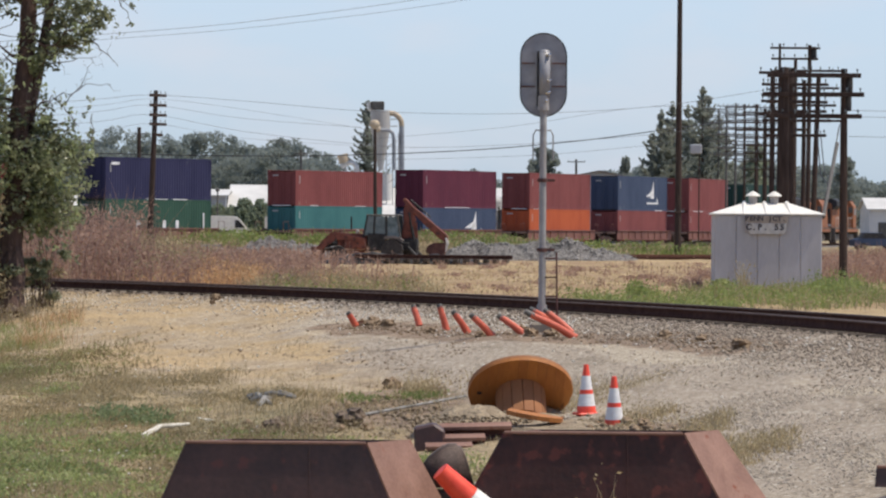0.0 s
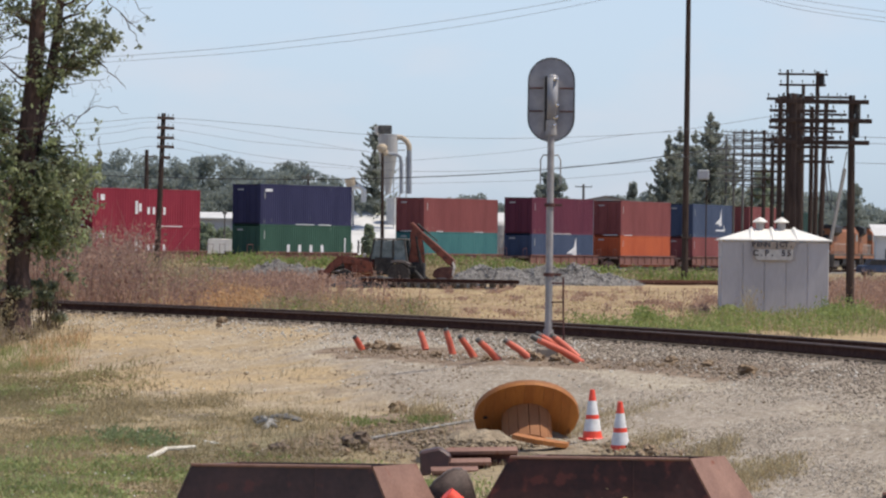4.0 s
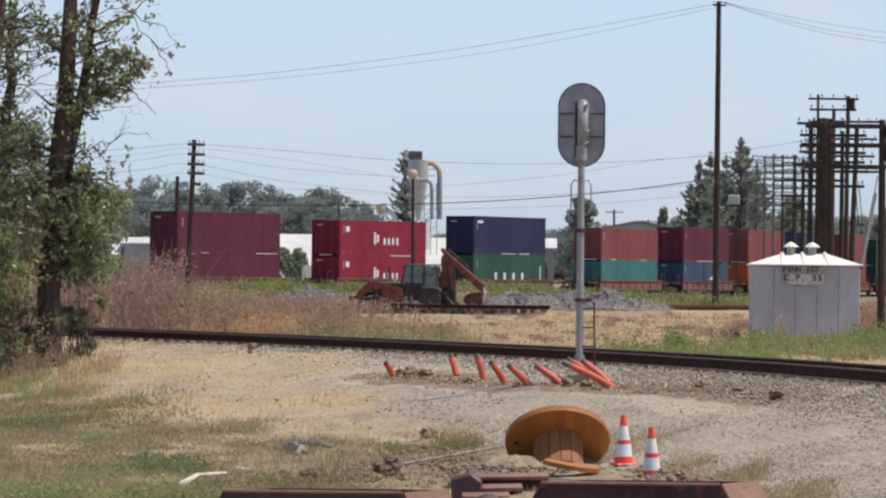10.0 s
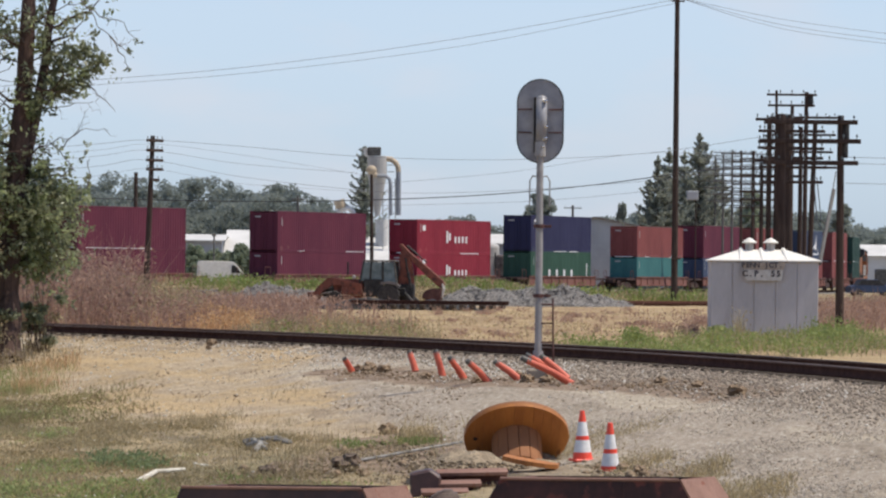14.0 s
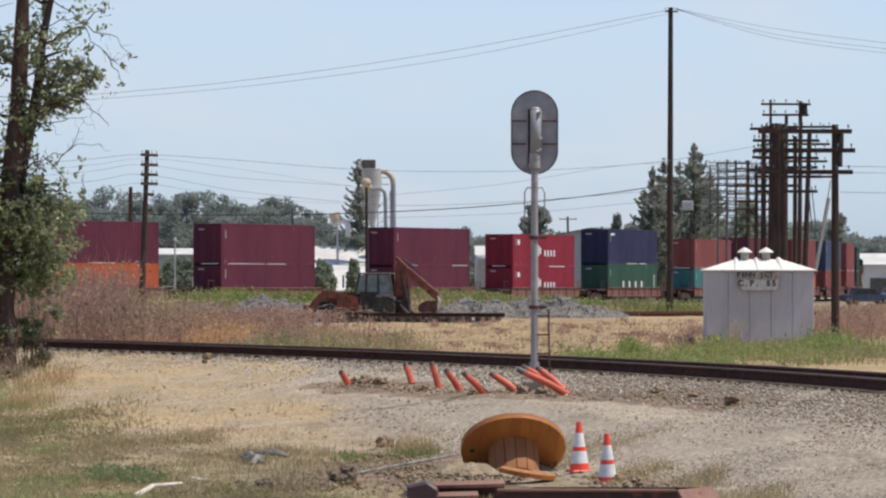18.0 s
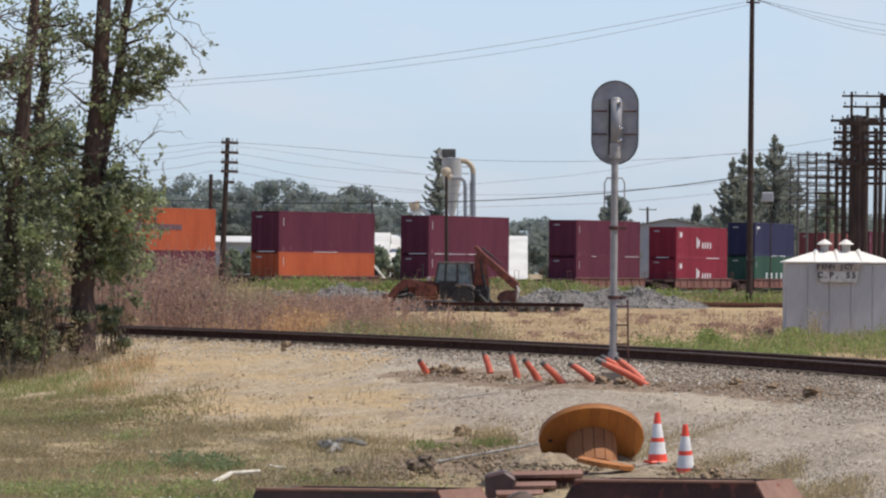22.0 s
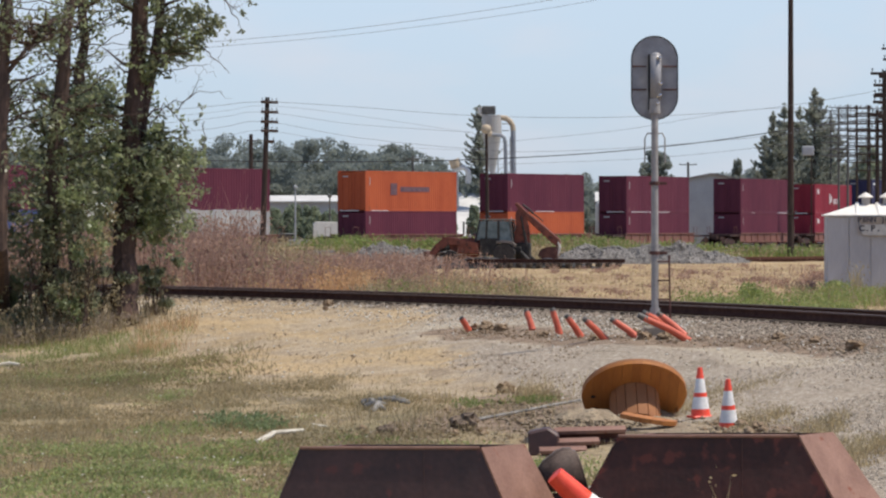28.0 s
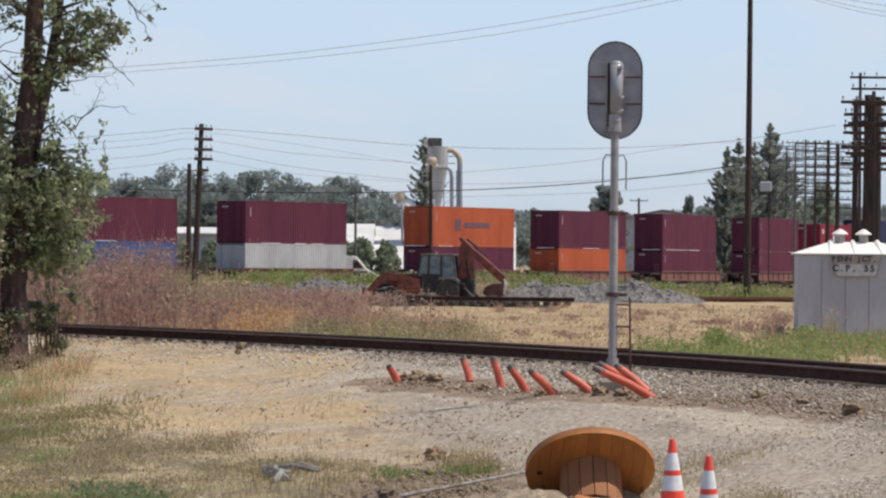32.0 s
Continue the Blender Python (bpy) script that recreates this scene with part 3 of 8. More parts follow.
def build_ground():
    xs = np.concatenate([np.linspace(-2500, -60, 14)[:-1], np.linspace(-60, -26, 24)[:-1], np.arange(-26, 22, 0.42), np.linspace(22, 60, 22)[1:], np.linspace(60, 2500, 14)[1:]])
    ys = np.concatenate([np.linspace(-600, -10, 8)[:-1], np.linspace(-10, 44, 30)[:-1], np.arange(44, 126, 0.55), np.linspace(126, 300, 110)[1:], np.linspace(300, 600, 22)[1:], np.linspace(600, 4500, 12)[1:]])
    verts, gravel, sand, dug, field, across, onward = [], [], [], [], [], [], []
    for y in ys:
        for x in xs:
            u = (rail_x(y) - x) * 0.93
            z = ground_z(x, y)
            rough = 0.03 if -3 < u < 3 else 0.08
            z += rough * noise.noise((x * 0.5, y * 0.3, 0)) + 0.025 * noise.noise((x * 1.9, y * 1.4, 5)) - 0.02
            verts.append((x, y, z))
            g, s, k, fl = soil_shares(x, y)
            dug.append(k)
            field.append(fl)
            across.append(u)
            onward.append(y)
            gravel.append(g)
            sand.append(s)
    w = len(xs)
    i, j = np.meshgrid(np.arange(len(ys) - 1), np.arange(w - 1), indexing="ij")
    a = (i * w + j).ravel()
    me = soup("ground", np.array(verts), np.stack([a, a + 1, a + w + 1, a + w], 1), soil_material(), True)
    for name, values in (("gravel", gravel), ("sand", sand), ("dug", dug), ("field", field), ("across", across), ("onward", onward)):
        me.attributes.new(name, "FLOAT", "POINT").data.foreach_set("value", np.array(values, dtype=np.float32))
    tagged(new("ground", me), "dry sandy yard with gravel lane and patchy grass", "ground", kind="structure")


build_ground()


# ---- the curved track in front ----
def sweep(section, line):
    """A section, in across and up pairs, swept along a line of ground points."""
    verts, faces, k = [], [], len(section)
    for i, (x, y, z) in enumerate(line):
        ax, ay = line[max(i - 1, 0)][:2]
        bx, by = line[min(i + 1, len(line) - 1)][:2]
        d = Vector((bx - ax, by - ay, 0)).normalized()
        nx, ny = -d.y, d.x
        for s, up in section:
            verts.append((x + nx * s, y + ny * s, z + up))
    for i in range(len(line) - 1):
        for j in range(k):
            faces.append((i * k + j, i * k + (j + 1) % k, (i + 1) * k + (j + 1) % k, (i + 1) * k + j))
    return verts, faces


def track_line(offset, step=1.5, z=-0.03):
    out = []
    for y in np.arange(30, 152, step):
        slope = (rail_x(y + 0.5) - rail_x(y - 0.5))
        s = 1 / math.hypot(1, slope)
        out.append((rail_x(y) + offset * s, y - offset * slope * s, z))
    return out


def build_track():
    rail_section = ((-0.075, 0), (0.075, 0), (0.075, 0.02), (0.015, 0.04), (0.015, 0.135), (0.036, 0.15), (-0.036, 0.15), (-0.015, 0.135), (-0.015, 0.04), (-0.075, 0.02))
    head = ((-0.036, 0.15), (0.036, 0.15), (0.034, 0.182), (-0.034, 0.182))
    track = thing("railway_track", Matrix(), "curved railway track with brown rusty rails", "railway track", kind="structure")
    for off in (0.0, 1.51):
        line = track_line(off)
        rail = part("rail", soup("rail", *sweep(rail_section, line), RAIL), RAIL, track)
        part("railhead", soup("railhead", *sweep(head, line), RAILTOP), RAILTOP, rail, "worn shiny railhead")
    tie_bm = bmesh.new()
    block(tie_bm, (0, 0, 0), (2.6, 0.23, 0.18), None, 0.012)
    tie_mesh = mesh_of("tie", tie_bm, TIE)
    plate_bm = bmesh.new()
    block(plate_bm, (0, 0, 0), (0.36, 0.19, 0.025), None, 0.004)
    for end in (-0.13, 0.13):
        rod(plate_bm, (end, 0.06, 0), (end, 0.06, 0.05), 0.014, n=5)
    plate_mesh = mesh_of("tie_plate", plate_bm, RAIL)
    line = track_line(0.755, 0.56, 0)
    for (x, y, z), (x2, y2, z2) in zip(line, line[1:]):
        if not 50 < y < 146:
            continue
        turn = math.atan2(y2 - y, x2 - x) - math.pi / 2
        tie = part("tie", tie_mesh, TIE, track)
        tie.matrix_world = Matrix.Translation((x, y, -0.125)) @ Matrix.Rotation(turn, 4, "Z")
    return track


track = build_track()


def stones(points, size):
    """Rough six-cornered stones."""
    p = np.asarray(points, dtype=float)
    k = len(p)
    base = np.array([(1, 0, 0), (-1, 0, 0), (0, 1, 0), (0, -1, 0), (0, 0, 1), (0, 0, -1)], dtype=float)
    s = size * rng.uniform(0.5, 1.5, (k, 1, 1)) * rng.uniform(0.6, 1.2, (k, 6, 1))
    a = rng.uniform(0, np.pi, k)
    c, sn = np.cos(a), np.sin(a)
    rot = np.zeros((k, 3, 3))
    rot[:, 0, 0], rot[:, 0, 1], rot[:, 1, 0], rot[:, 1, 1], rot[:, 2, 2] = c, -sn, sn, c, 0.6
    v = p[:, None, :] + np.einsum("kij,nj->kni", rot, base) * s
    f = np.array([(0, 2, 4), (2, 1, 4), (1, 3, 4), (3, 0, 4), (2, 0, 5), (1, 2, 5), (3, 1, 5), (0, 3, 5)])
    return v.reshape(-1, 3), ((np.arange(k) * 6)[:, None, None] + f[None]).reshape(-1, 3)


def build_ballast():
    pts = []
    for _ in range(42000):
        y = rng.uniform(62, 128)
        u = rng.triangular(-3.0, 0.4, 2.7 - 1.5 * smoothstep(80, 106, y))
        x = rail_x(y) - u / 0.93
        pts.append((x, y, ground_z(x, y) + 0.0))
    me = soup("ballast", *stones(pts, 0.026), BALLAST)
    tagged(new("ballast", me), "grey crushed stone ballast along the track", "ballast", kind="stuff")
    pts = []
    for _ in range(20000):
        y = rng.uniform(56, 112)
        u = rng.uniform(1.5, 13)
        x = rail_x(y) - u / 0.93
        if noise.noise((x * 0.5, y * 0.3, 2)) + rng.uniform(-0.5, 0.5) > 0.3 * smoothstep(4.5, 7.5, u) + 0.4 * smoothstep(-2.0, -6.0, x):
            pts.append((x, y, ground_z(x, y)))
    me = soup("pebbles", *stones(pts, 0.017), PEBBLE)
    tagged(new("pebbles", me), "loose pebbles scattered over the sandy yard", "pebbles", kind="stuff")


    dark, pale = [], []
    while len(dark) < 1700:
        y = rng.uniform(54, 114)
        x = rng.uniform(-0.1, 0.1) * y
        u = (rail_x(y) - x) * 0.93
        if x > 0.5 and rng.uniform() < 0.75:
            continue
        if 1.3 < u < 13 and noise.noise((u * 1.3, y * 0.1, 8.0)) + 0.6 * noise.noise((x * 1.6, y * 0.6, 1.0)) > rng.uniform(0.0, 0.6):
            dark.append((x, y, ground_z(x, y)))
    while len(pale) < 1700:
        y = rng.uniform(86, 126) if rng.uniform() < 0.85 else rng.uniform(60, 86)
        u = abs(rng.normal()) * 1.2 + 0.75 if rng.uniform() < 0.75 else rng.uniform(1, 11)
        x = rail_x(y) - u / 0.93
        if noise.noise((x * 0.7, y * 0.35, 4.0)) > rng.uniform(-0.6, 0.4):
            pale.append((x, y, ground_z(x, y) + 0.01))
    near = []
    while len(near) < 15000:
        y = 44 + 30 * rng.uniform() ** 1.3
        x = rng.uniform(0.01, 0.1) * y + rng.normal() * 0.2
        u = (rail_x(y) - x) * 0.93
        if 2.0 < u and x > 1.2 and noise.noise((u * 1.2, y * 0.12, 3.0)) + 0.6 * noise.noise((x * 1.4, y * 0.5, 6.0)) > rng.uniform(-0.7, 0.4):
            near.append((x, y, ground_z(x, y) - 0.004))
    tagged(new("lane_pebbles", soup("lane_pebbles", *stones(near, 0.015), LANESTONE)), "small grey stones over the gravelled lane", "pebbles", kind="stuff")
    tagged(new("clods", soup("clods", *stones(dark, 0.024), CLOD)), "small dark clods scattered over the lane", "clods", kind="stuff")
    tagged(new("pale_stones", soup("pale_stones", *stones(pale, 0.03), PALESTONE)), "pale stones strewn beside the rails", "stones", kind="stuff")


build_ballast()


# ---- signal ----
def build_signal():
    x, y = 1.885, 87.5
    base = ground_z(x, y)
    sig = thing("railway_signal", pose(x, y, base), "grey steel railway signal mast seen from behind", "railway signal")
    lean = 0.064 / 5.2
    top = 4.241 - base
    bm = bmesh.new()
    block(bm, (0, 0, 0.02), (0.42, 0.42, 0.26), None, 0.03)
    part("foundation", bm, CONCRETE, sig, "small weathered footing")
    bm = bmesh.new()
    rod(bm, (0, 0, 0.2), (0, 0, top), 0.072, 0.066, 14)
    rod(bm, (0, 0, 0.2), (0, 0, 0.5), 0.105, 0.1, 14)
    mast = part("mast", bm, STEEL, sig)
    for z in (0.62 * top, 0.33 * top):
        bm = bmesh.new()
        rod(bm, (0, 0, z), (0, 0, z + 0.07), 0.1, n=14)
        block(bm, (0.06, 0, z + 0.035), (0.34, 0.06, 0.05), None, 0.006)
        part("clamp", bm, BEAMRUST, mast)
    # back plate: a long rounded plate with stiffeners
    w, h, zc = 0.881, 1.59, 4.549 - base
    r = w / 2
    outline = [(r * math.cos(a), zc + (h / 2 - r) + r * math.sin(a)) for a in np.linspace(0, math.pi, 17)]
    outline += [(-r * math.cos(a), zc - (h / 2 - r) - r * math.sin(a)) for a in np.linspace(0, math.pi, 17)]
    bm = prism(bmesh.new(), outline, 0.012, Matrix.Translation((0, 0.16, 0)))
    plate = part("target", bm, TARGET, sig, "long rounded grey signal target")
    bm = bmesh.new()
    chain(bm, [(px, 0.15, pz) for px, pz in outline + outline[:1]], [0.011] * (len(outline) + 1), 6)
    part("rim", bm, DIGGERDARK, plate)
    for z in (zc + 0.22, zc - 0.22):
        for side in (-1, 1):
            bm = bmesh.new()
            block(bm, (side * 0.29, 0.143, z), (0.26, 0.02, 0.026), None, 0.003)
            part("stiffener", bm, BEAMRUST, plate)
    bm = bmesh.new()
    block(bm, (-0.1, 0.08, zc - 0.08), (0.05, 0.1, 1.05), None, 0.008)
    part("conduit", bm, DIGGERDARK, sig)
    bm = bmesh.new()
    rod(bm, (0.02, 0.02, zc - 0.42), (0.02, 0.02, zc + 0.42), 0.105, n=16)
    bmesh.ops.create_uvsphere(bm, u_segments=16, v_segments=6, radius=0.105, matrix=Matrix.Translation((0.02, 0.02, zc + 0.42)) @ Matrix.Diagonal((1, 1, 0.6, 1)))
    for f in bm.faces:
        f.smooth = len(f.verts) < 5
    body = part("lamp_case", bm, CASE, sig, "grey cylindrical lamp case")
    for px, pz in ((0.07, 0.37), (0.1, 0.37), (0.11, -0.12), (0.07, -0.36), (0.1, -0.34), (0.05, -0.5)):
        bm = bmesh.new()
        rod(bm, (px - 0.02, -0.1, zc + pz), (px + 0.02, -0.06, zc + pz + 0.012), 0.024, n=8)
        part("hinge_bolt", bm, CHROME, body)
    bm = bmesh.new()
    rod(bm, (0, 0, zc - 0.68), (0, 0, zc - 0.4), 0.11, 0.1, 14)
    block(bm, (0, 0.08, zc - 0.5), (0.2, 0.16, 0.12), None, 0.02)
    part("bracket", bm, STEEL, sig)
    # hoop guard below the head and the ladder
    for side in (-1, 1):
        bm = bmesh.new()
        zt = 3.475 - base
        chain(bm, [(0, -0.02, zt), (side * 0.14, -0.02, zt + 0.02), (side * 0.19, -0.02, zt - 0.08), (side * 0.19, -0.02, zt - 0.55)], [0.014] * 4, 6)
        part("hoop", bm, STEEL, sig)
    ladder = new("ladder")
    ladder.parent = sig
    bm = bmesh.new()
    rod(bm, (0.29, -0.1, 0.05), (0.27, -0.04, 1.5), 0.017, n=6)
    part("stile", bm, BEAMRUST, ladder)
    for z in np.arange(0.3, 1.5, 0.36):
        bm = bmesh.new()
        rod(bm, (0.05, -0.04, z), (0.285, -0.06, z), 0.015, n=6)
        part("rung", bm, BEAMRUST, ladder)


build_signal()


# ---- equipment shed with its sign ----
def writing(text, size, mat, parent, m, name="letter"):
    """Raised letters, each one a part."""
    at = -(len(text) - 1) / 2
    for ch in text:
        if ch != " ":
            cu = bpy.data.curves.new(name, "FONT")
            cu.body, cu.size, cu.extrude, cu.offset, cu.align_x, cu.align_y = ch, size, 0.004, size * 0.045, "CENTER", "BOTTOM"
            tmp = bpy.data.objects.new(name, cu)
            scene.collection.objects.link(tmp)
            bpy.context.view_layer.update()
            me = bpy.data.meshes.new_from_object(tmp)
            bpy.data.objects.remove(tmp)
            me.materials.clear()
            me.materials.append(mat)
            ob = part(name, me, mat, parent)
            ob.matrix_local = m @ Matrix.Translation((at * size * 0.68, -size * 0.36, 0))
        at += 1


def build_shed():
    D = 141.0
    x0, x1 = 8.314, 11.604
    cx, w = (x0 + x1) / 2, x1 - x0
    base = ground_z(cx, D)
    eave = 2.046 - base
    ridge = 2.375 - base
    shed = thing("equipment_shed", pose(cx, D, base, 0, 0, -1), "white sheet metal railway equipment shed with two roof vents", "shed")
    dep = 2.4
    bm = bmesh.new()
    block(bm, (0, dep / 2, eave / 2), (w, dep, eave), None, 0.01)
    part("wall", bm, WHITEPAINT, shed)
    for k in range(5):
        bm = bmesh.new()
        block(bm, (-w / 2 + w * (k + 0.5) / 5, -0.012, eave / 2), (w / 5 - 0.03, 0.024, eave - 0.06), None, 0.008)
        part("wall_panel", bm, WHITEPAINT, shed)
    # hipped sheet roof: four sloping sheets with raised seams
    ov = 0.09
    e = [(-w / 2 - ov, -ov), (w / 2 + ov, -ov), (w / 2 + ov, dep + ov), (-w / 2 - ov, dep + ov)]
    r0, r1 = (-w * 0.22, dep / 2), (w * 0.22, dep / 2)
    for pts in ((e[0], e[1], r1, r0), (e[1], e[2], r1), (e[2], e[3], r0, r1), (e[3], e[0], r0)):
        bm = bmesh.new()
        low = [bm.verts.new((px, py, eave if (px, py) in e else ridge)) for px, py in pts]
        face = bm.faces.new(low)
        ex = bmesh.ops.extrude_face_region(bm, geom=[face])
        bmesh.ops.translate(bm, vec=(0, 0, 0.035), verts=[v for v in ex["geom"] if isinstance(v, bmesh.types.BMVert)])
        part("roof_sheet", bm, ROOFPAINT, shed)
    for k in (-0.23, -0.02, 0.21):
        bm = bmesh.new()
        rod(bm, (k * w, -ov, eave + 0.02), (k * w * 0.9, dep / 2, ridge + 0.04), 0.03, 0.075, n=6)
        part("roof_seam", bm, ROOFPAINT, shed)
    for px in (9.542, 10.2):
        vent = new("roof_vent")
        vent.parent = shed
        vent.location = (px - cx, dep / 2, ridge)
        bm = bmesh.new()
        lathe(bm, [(0.13, -0.1), (0.13, 0.24)], 16)
        part("vent_pipe", bm, STEEL, vent, "grey vent stack")
        bm = bmesh.new()
        lathe(bm, [(0.225, 0.24), (0.235, 0.265), (0.09, 0.37), (0.0001, 0.41)], 16)
        part("cap", bm, ROOFPAINT, vent, "white conical vent cap")
    sign = new("sign")
    sign.parent = shed
    sign["label"] = "cream name board with dark lettering"
    sx = 9.923 - cx
    zb = 2.02 - base
    bm = bmesh.new()
    prism(bm, [(-0.6, zb - 0.23), (0.6, zb - 0.23), (0.67, zb), (-0.67, zb)], 0.03, Matrix.Translation((sx, -0.14, 0)))
    part("upper_board", bm, TANBOARD, sign, "weathered tan upper board")
    bm = bmesh.new()
    prism(bm, [(-0.5, zb - 0.56), (0.5, zb - 0.56), (0.58, zb - 0.46), (0.58, zb - 0.235), (-0.58, zb - 0.235), (-0.58, zb - 0.46)], 0.03, Matrix.Translation((sx, -0.14, 0)))
    part("lower_board", bm, SIGNBOARD, sign)
    for side in (-1, 1):
        bm = bmesh.new()
        block(bm, (sx + side * 0.4, -0.06, zb - 0.28), (0.05, 0.08, 0.5))
        part("bracket", bm, INK, sign)
    writing("PENN JCT.", 0.21, INK, sign, pose(sx - 0.06, -0.158, zb - 0.12, 90))
    writing("C.P. 55", 0.25, INK, sign, pose(sx - 0.06, -0.158, zb - 0.39, 90))


build_shed()


# ---- the moving train ----
X0, Y0, TH0, K0, K1, SPEED, GAIN = -19.021, 324.512, 0.57917, -0.002340, -0.00000265, 4.3483, -0.002797
BEND = ((95, 19.1), (112, 17.6), (125, 16.6), (140, 14.4), (160, 10.6), (180, 7.4), (205, 5.6), (240, 5.0), (470, 5.0))      # metres along, heading in degrees, where the curve eases out
LINE_S = np.arange(-300, 471, 0.5)
LINE_TH = np.where(LINE_S <= 95, TH0 + K0 * LINE_S + K1 * LINE_S ** 2, np.radians(np.interp(LINE_S, [p[0] for p in BEND], [p[1] for p in BEND])))
LINE_X = np.concatenate([[0], np.cumsum((np.sin(LINE_TH[1:]) + np.sin(LINE_TH[:-1])) / 4)])
LINE_Y = np.concatenate([[0], np.cumsum((np.cos(LINE_TH[1:]) + np.cos(LINE_TH[:-1])) / 4)])
LINE_X, LINE_Y = LINE_X + X0 - LINE_X[600], LINE_Y + Y0 - LINE_Y[600]


def along(s):
    """Place and heading on the far track, s metres along it."""
    return float(np.interp(s, LINE_S, LINE_X)), float(np.interp(s, LINE_S, LINE_Y)), float(np.interp(s, LINE_S, LINE_TH))


def build_far_track():
    line = [(*along(s)[:2], -0.18) for s in np.arange(-260, 420, 4.0)]
    track_far = thing("far_railway_track", Matrix(), "straight distant railway track under the freight train", "railway track", kind="structure")
    for off in (-0.75, 0.75):
        v, f = sweep(((off - 0.07, 0), (off + 0.07, 0), (off + 0.035, 0.18), (off - 0.035, 0.18)), line)
        part("rail", soup("rail", v, f, RAIL), RAIL, track_far)
    v, f = sweep(((-2.6, -0.25), (2.6, -0.25), (1.5, -0.02), (-1.5, -0.02)), line)
    tagged(new("far_ballast_bed", soup("far_ballast_bed", v, f, GRAVELHEAP)), "grey ballast bed below the freight train", "ballast", kind="structure")


build_far_track()
LONG, WIDE = 12.19, 2.44
cache = {}


def cached(key, mat, make):
    """One mesh for each kind of piece and paint."""
    full = (*key, mat.name)
    if full not in cache:
        bm = bmesh.new()
        make(bm)
        cache[full] = mesh_of(key[0], bm, mat)
    return cache[full]


def corrugated(bm, length, z0, z1, y, out):
    """A folded sheet along x at y; out is the way its ribs stand."""
    n = 42
    pitch = length / n
    cols = []
    for i in range(n):
        for k, d in ((0, 0), (0.28, 0), (0.5, 0.022), (0.78, 0.022)):
            cols.append((-length / 2 + (i + k) * pitch, d))
    cols.append((length / 2, 0))
    low = [bm.verts.new((x, y + (d - 0.022) * out, z0)) for x, d in cols]
    high = [bm.verts.new((x, y + (d - 0.022) * out, z1)) for x, d in cols]
    for a in range(len(cols) - 1):
        quad = (low[a], low[a + 1], high[a + 1], high[a])
        bm.faces.new(quad if out < 0 else quad[::-1])


def container(label, mat, tall, logo=None):
    """A forty-foot box: x runs along it, its doors at the trailing end."""
    h = 2.896 if tall else 2.591
    c = thing("shipping_container", Matrix(), label, "container", "containers on the train")
    key = "tall" if tall else "low"
    for side in (-1, 1):
        part("side_wall", cached(("side_wall", key, side), mat, lambda bm: corrugated(bm, LONG - 0.3, 0.15, h - 0.1, side * WIDE / 2, side)), mat, c)
        for z, deep in ((0.08, 0.16), (h - 0.05, 0.1)):
            part("rail_beam", cached(("rail_beam", key, side, z), mat, lambda bm: block(bm, (0, side * (WIDE / 2 - 0.03), z), (LONG - 0.3, 0.06, deep), None, 0.01)), mat, c)
        for end in (-1, 1):
            part("corner_post", cached(("corner_post", key, side, end), mat, lambda bm: block(bm, (end * (LONG / 2 - 0.08), side * (WIDE / 2 - 0.07), h / 2), (0.16, 0.14, h - 0.24), None, 0.012)), mat, c)
            for z in (0.06, h - 0.06):
                part("corner_casting", cached(("corner_casting", key, side, end, z), mat, lambda bm: block(bm, (end * (LONG / 2 - 0.09), side * (WIDE / 2 - 0.08), z), (0.18, 0.165, 0.12), None, 0.012)), mat, c)
    part("roof", cached(("roof", key), mat, lambda bm: block(bm, (0, 0, h - 0.03), (LONG - 0.2, WIDE - 0.1, 0.04), None, 0.01)), mat, c)
    part("floor", cached(("floor", key), mat, lambda bm: block(bm, (0, 0, 0.1), (LONG - 0.2, WIDE - 0.12, 0.1))), mat, c)
    part("front_wall", cached(("front_wall", key), mat, lambda bm: block(bm, (LONG / 2 - 0.05, 0, h / 2), (0.05, WIDE - 0.2, h - 0.2), None, 0.01)), mat, c)
    for side in (-1, 1):
        door = part("door", cached(("door", key, side), mat, lambda bm: block(bm, (-LONG / 2 + 0.05, side * 0.565, h / 2), (0.05, 1.11, h - 0.24), None, 0.012)), mat, c)
        for k in (0.25, 0.8):
            part("lock_rod", cached(("lock_rod", key, side, k), mat, lambda bm: rod(bm, (-LONG / 2 + 0.005, side * k, 0.12), (-LONG / 2 + 0.005, side * k, h - 0.12), 0.018, n=6)), mat, door)
    y = -WIDE / 2 - 0.006
    if logo:
        for x, z, w, t, ink, *slant in logo:
            bm = bmesh.new()
            if slant:
                prism(bm, [(-w / 2, -t / 2), (w / 2, -t / 2), (slant[0], t / 2)], 0.008, Matrix.Translation((x, y, z * h)))
            else:
                block(bm, (x, y, z * h), (w, 0.008, t), None, 0.0)
            part("marking", bm, ink, c)
    # White strips along the bottom stand for light through the stacking gap.
    for k in range(int(rng.integers(1, 4))):
        bm = bmesh.new()
        block(bm, (rng.uniform(-4.5, 4.5), y, 0.03), (rng.uniform(0.8, 3.4), 0.008, rng.uniform(0.03, 0.055)))
        part("bare_edge", bm, MARK, c, "white strip painted for light through the stacking gap")
    # The same gap light, painted across the door end.
    if rng.uniform() < 0.7:
        bm = bmesh.new()
        block(bm, (-LONG / 2 + 0.015, rng.uniform(-0.3, 0.3), 0.03), (0.01, rng.uniform(0.8, 1.8), 0.06))
        part("bare_edge", bm, MARK, c, "white strip painted for light through the stacking gap")
    # small number bars at the trailing top corner, on side and door
    bm = bmesh.new()
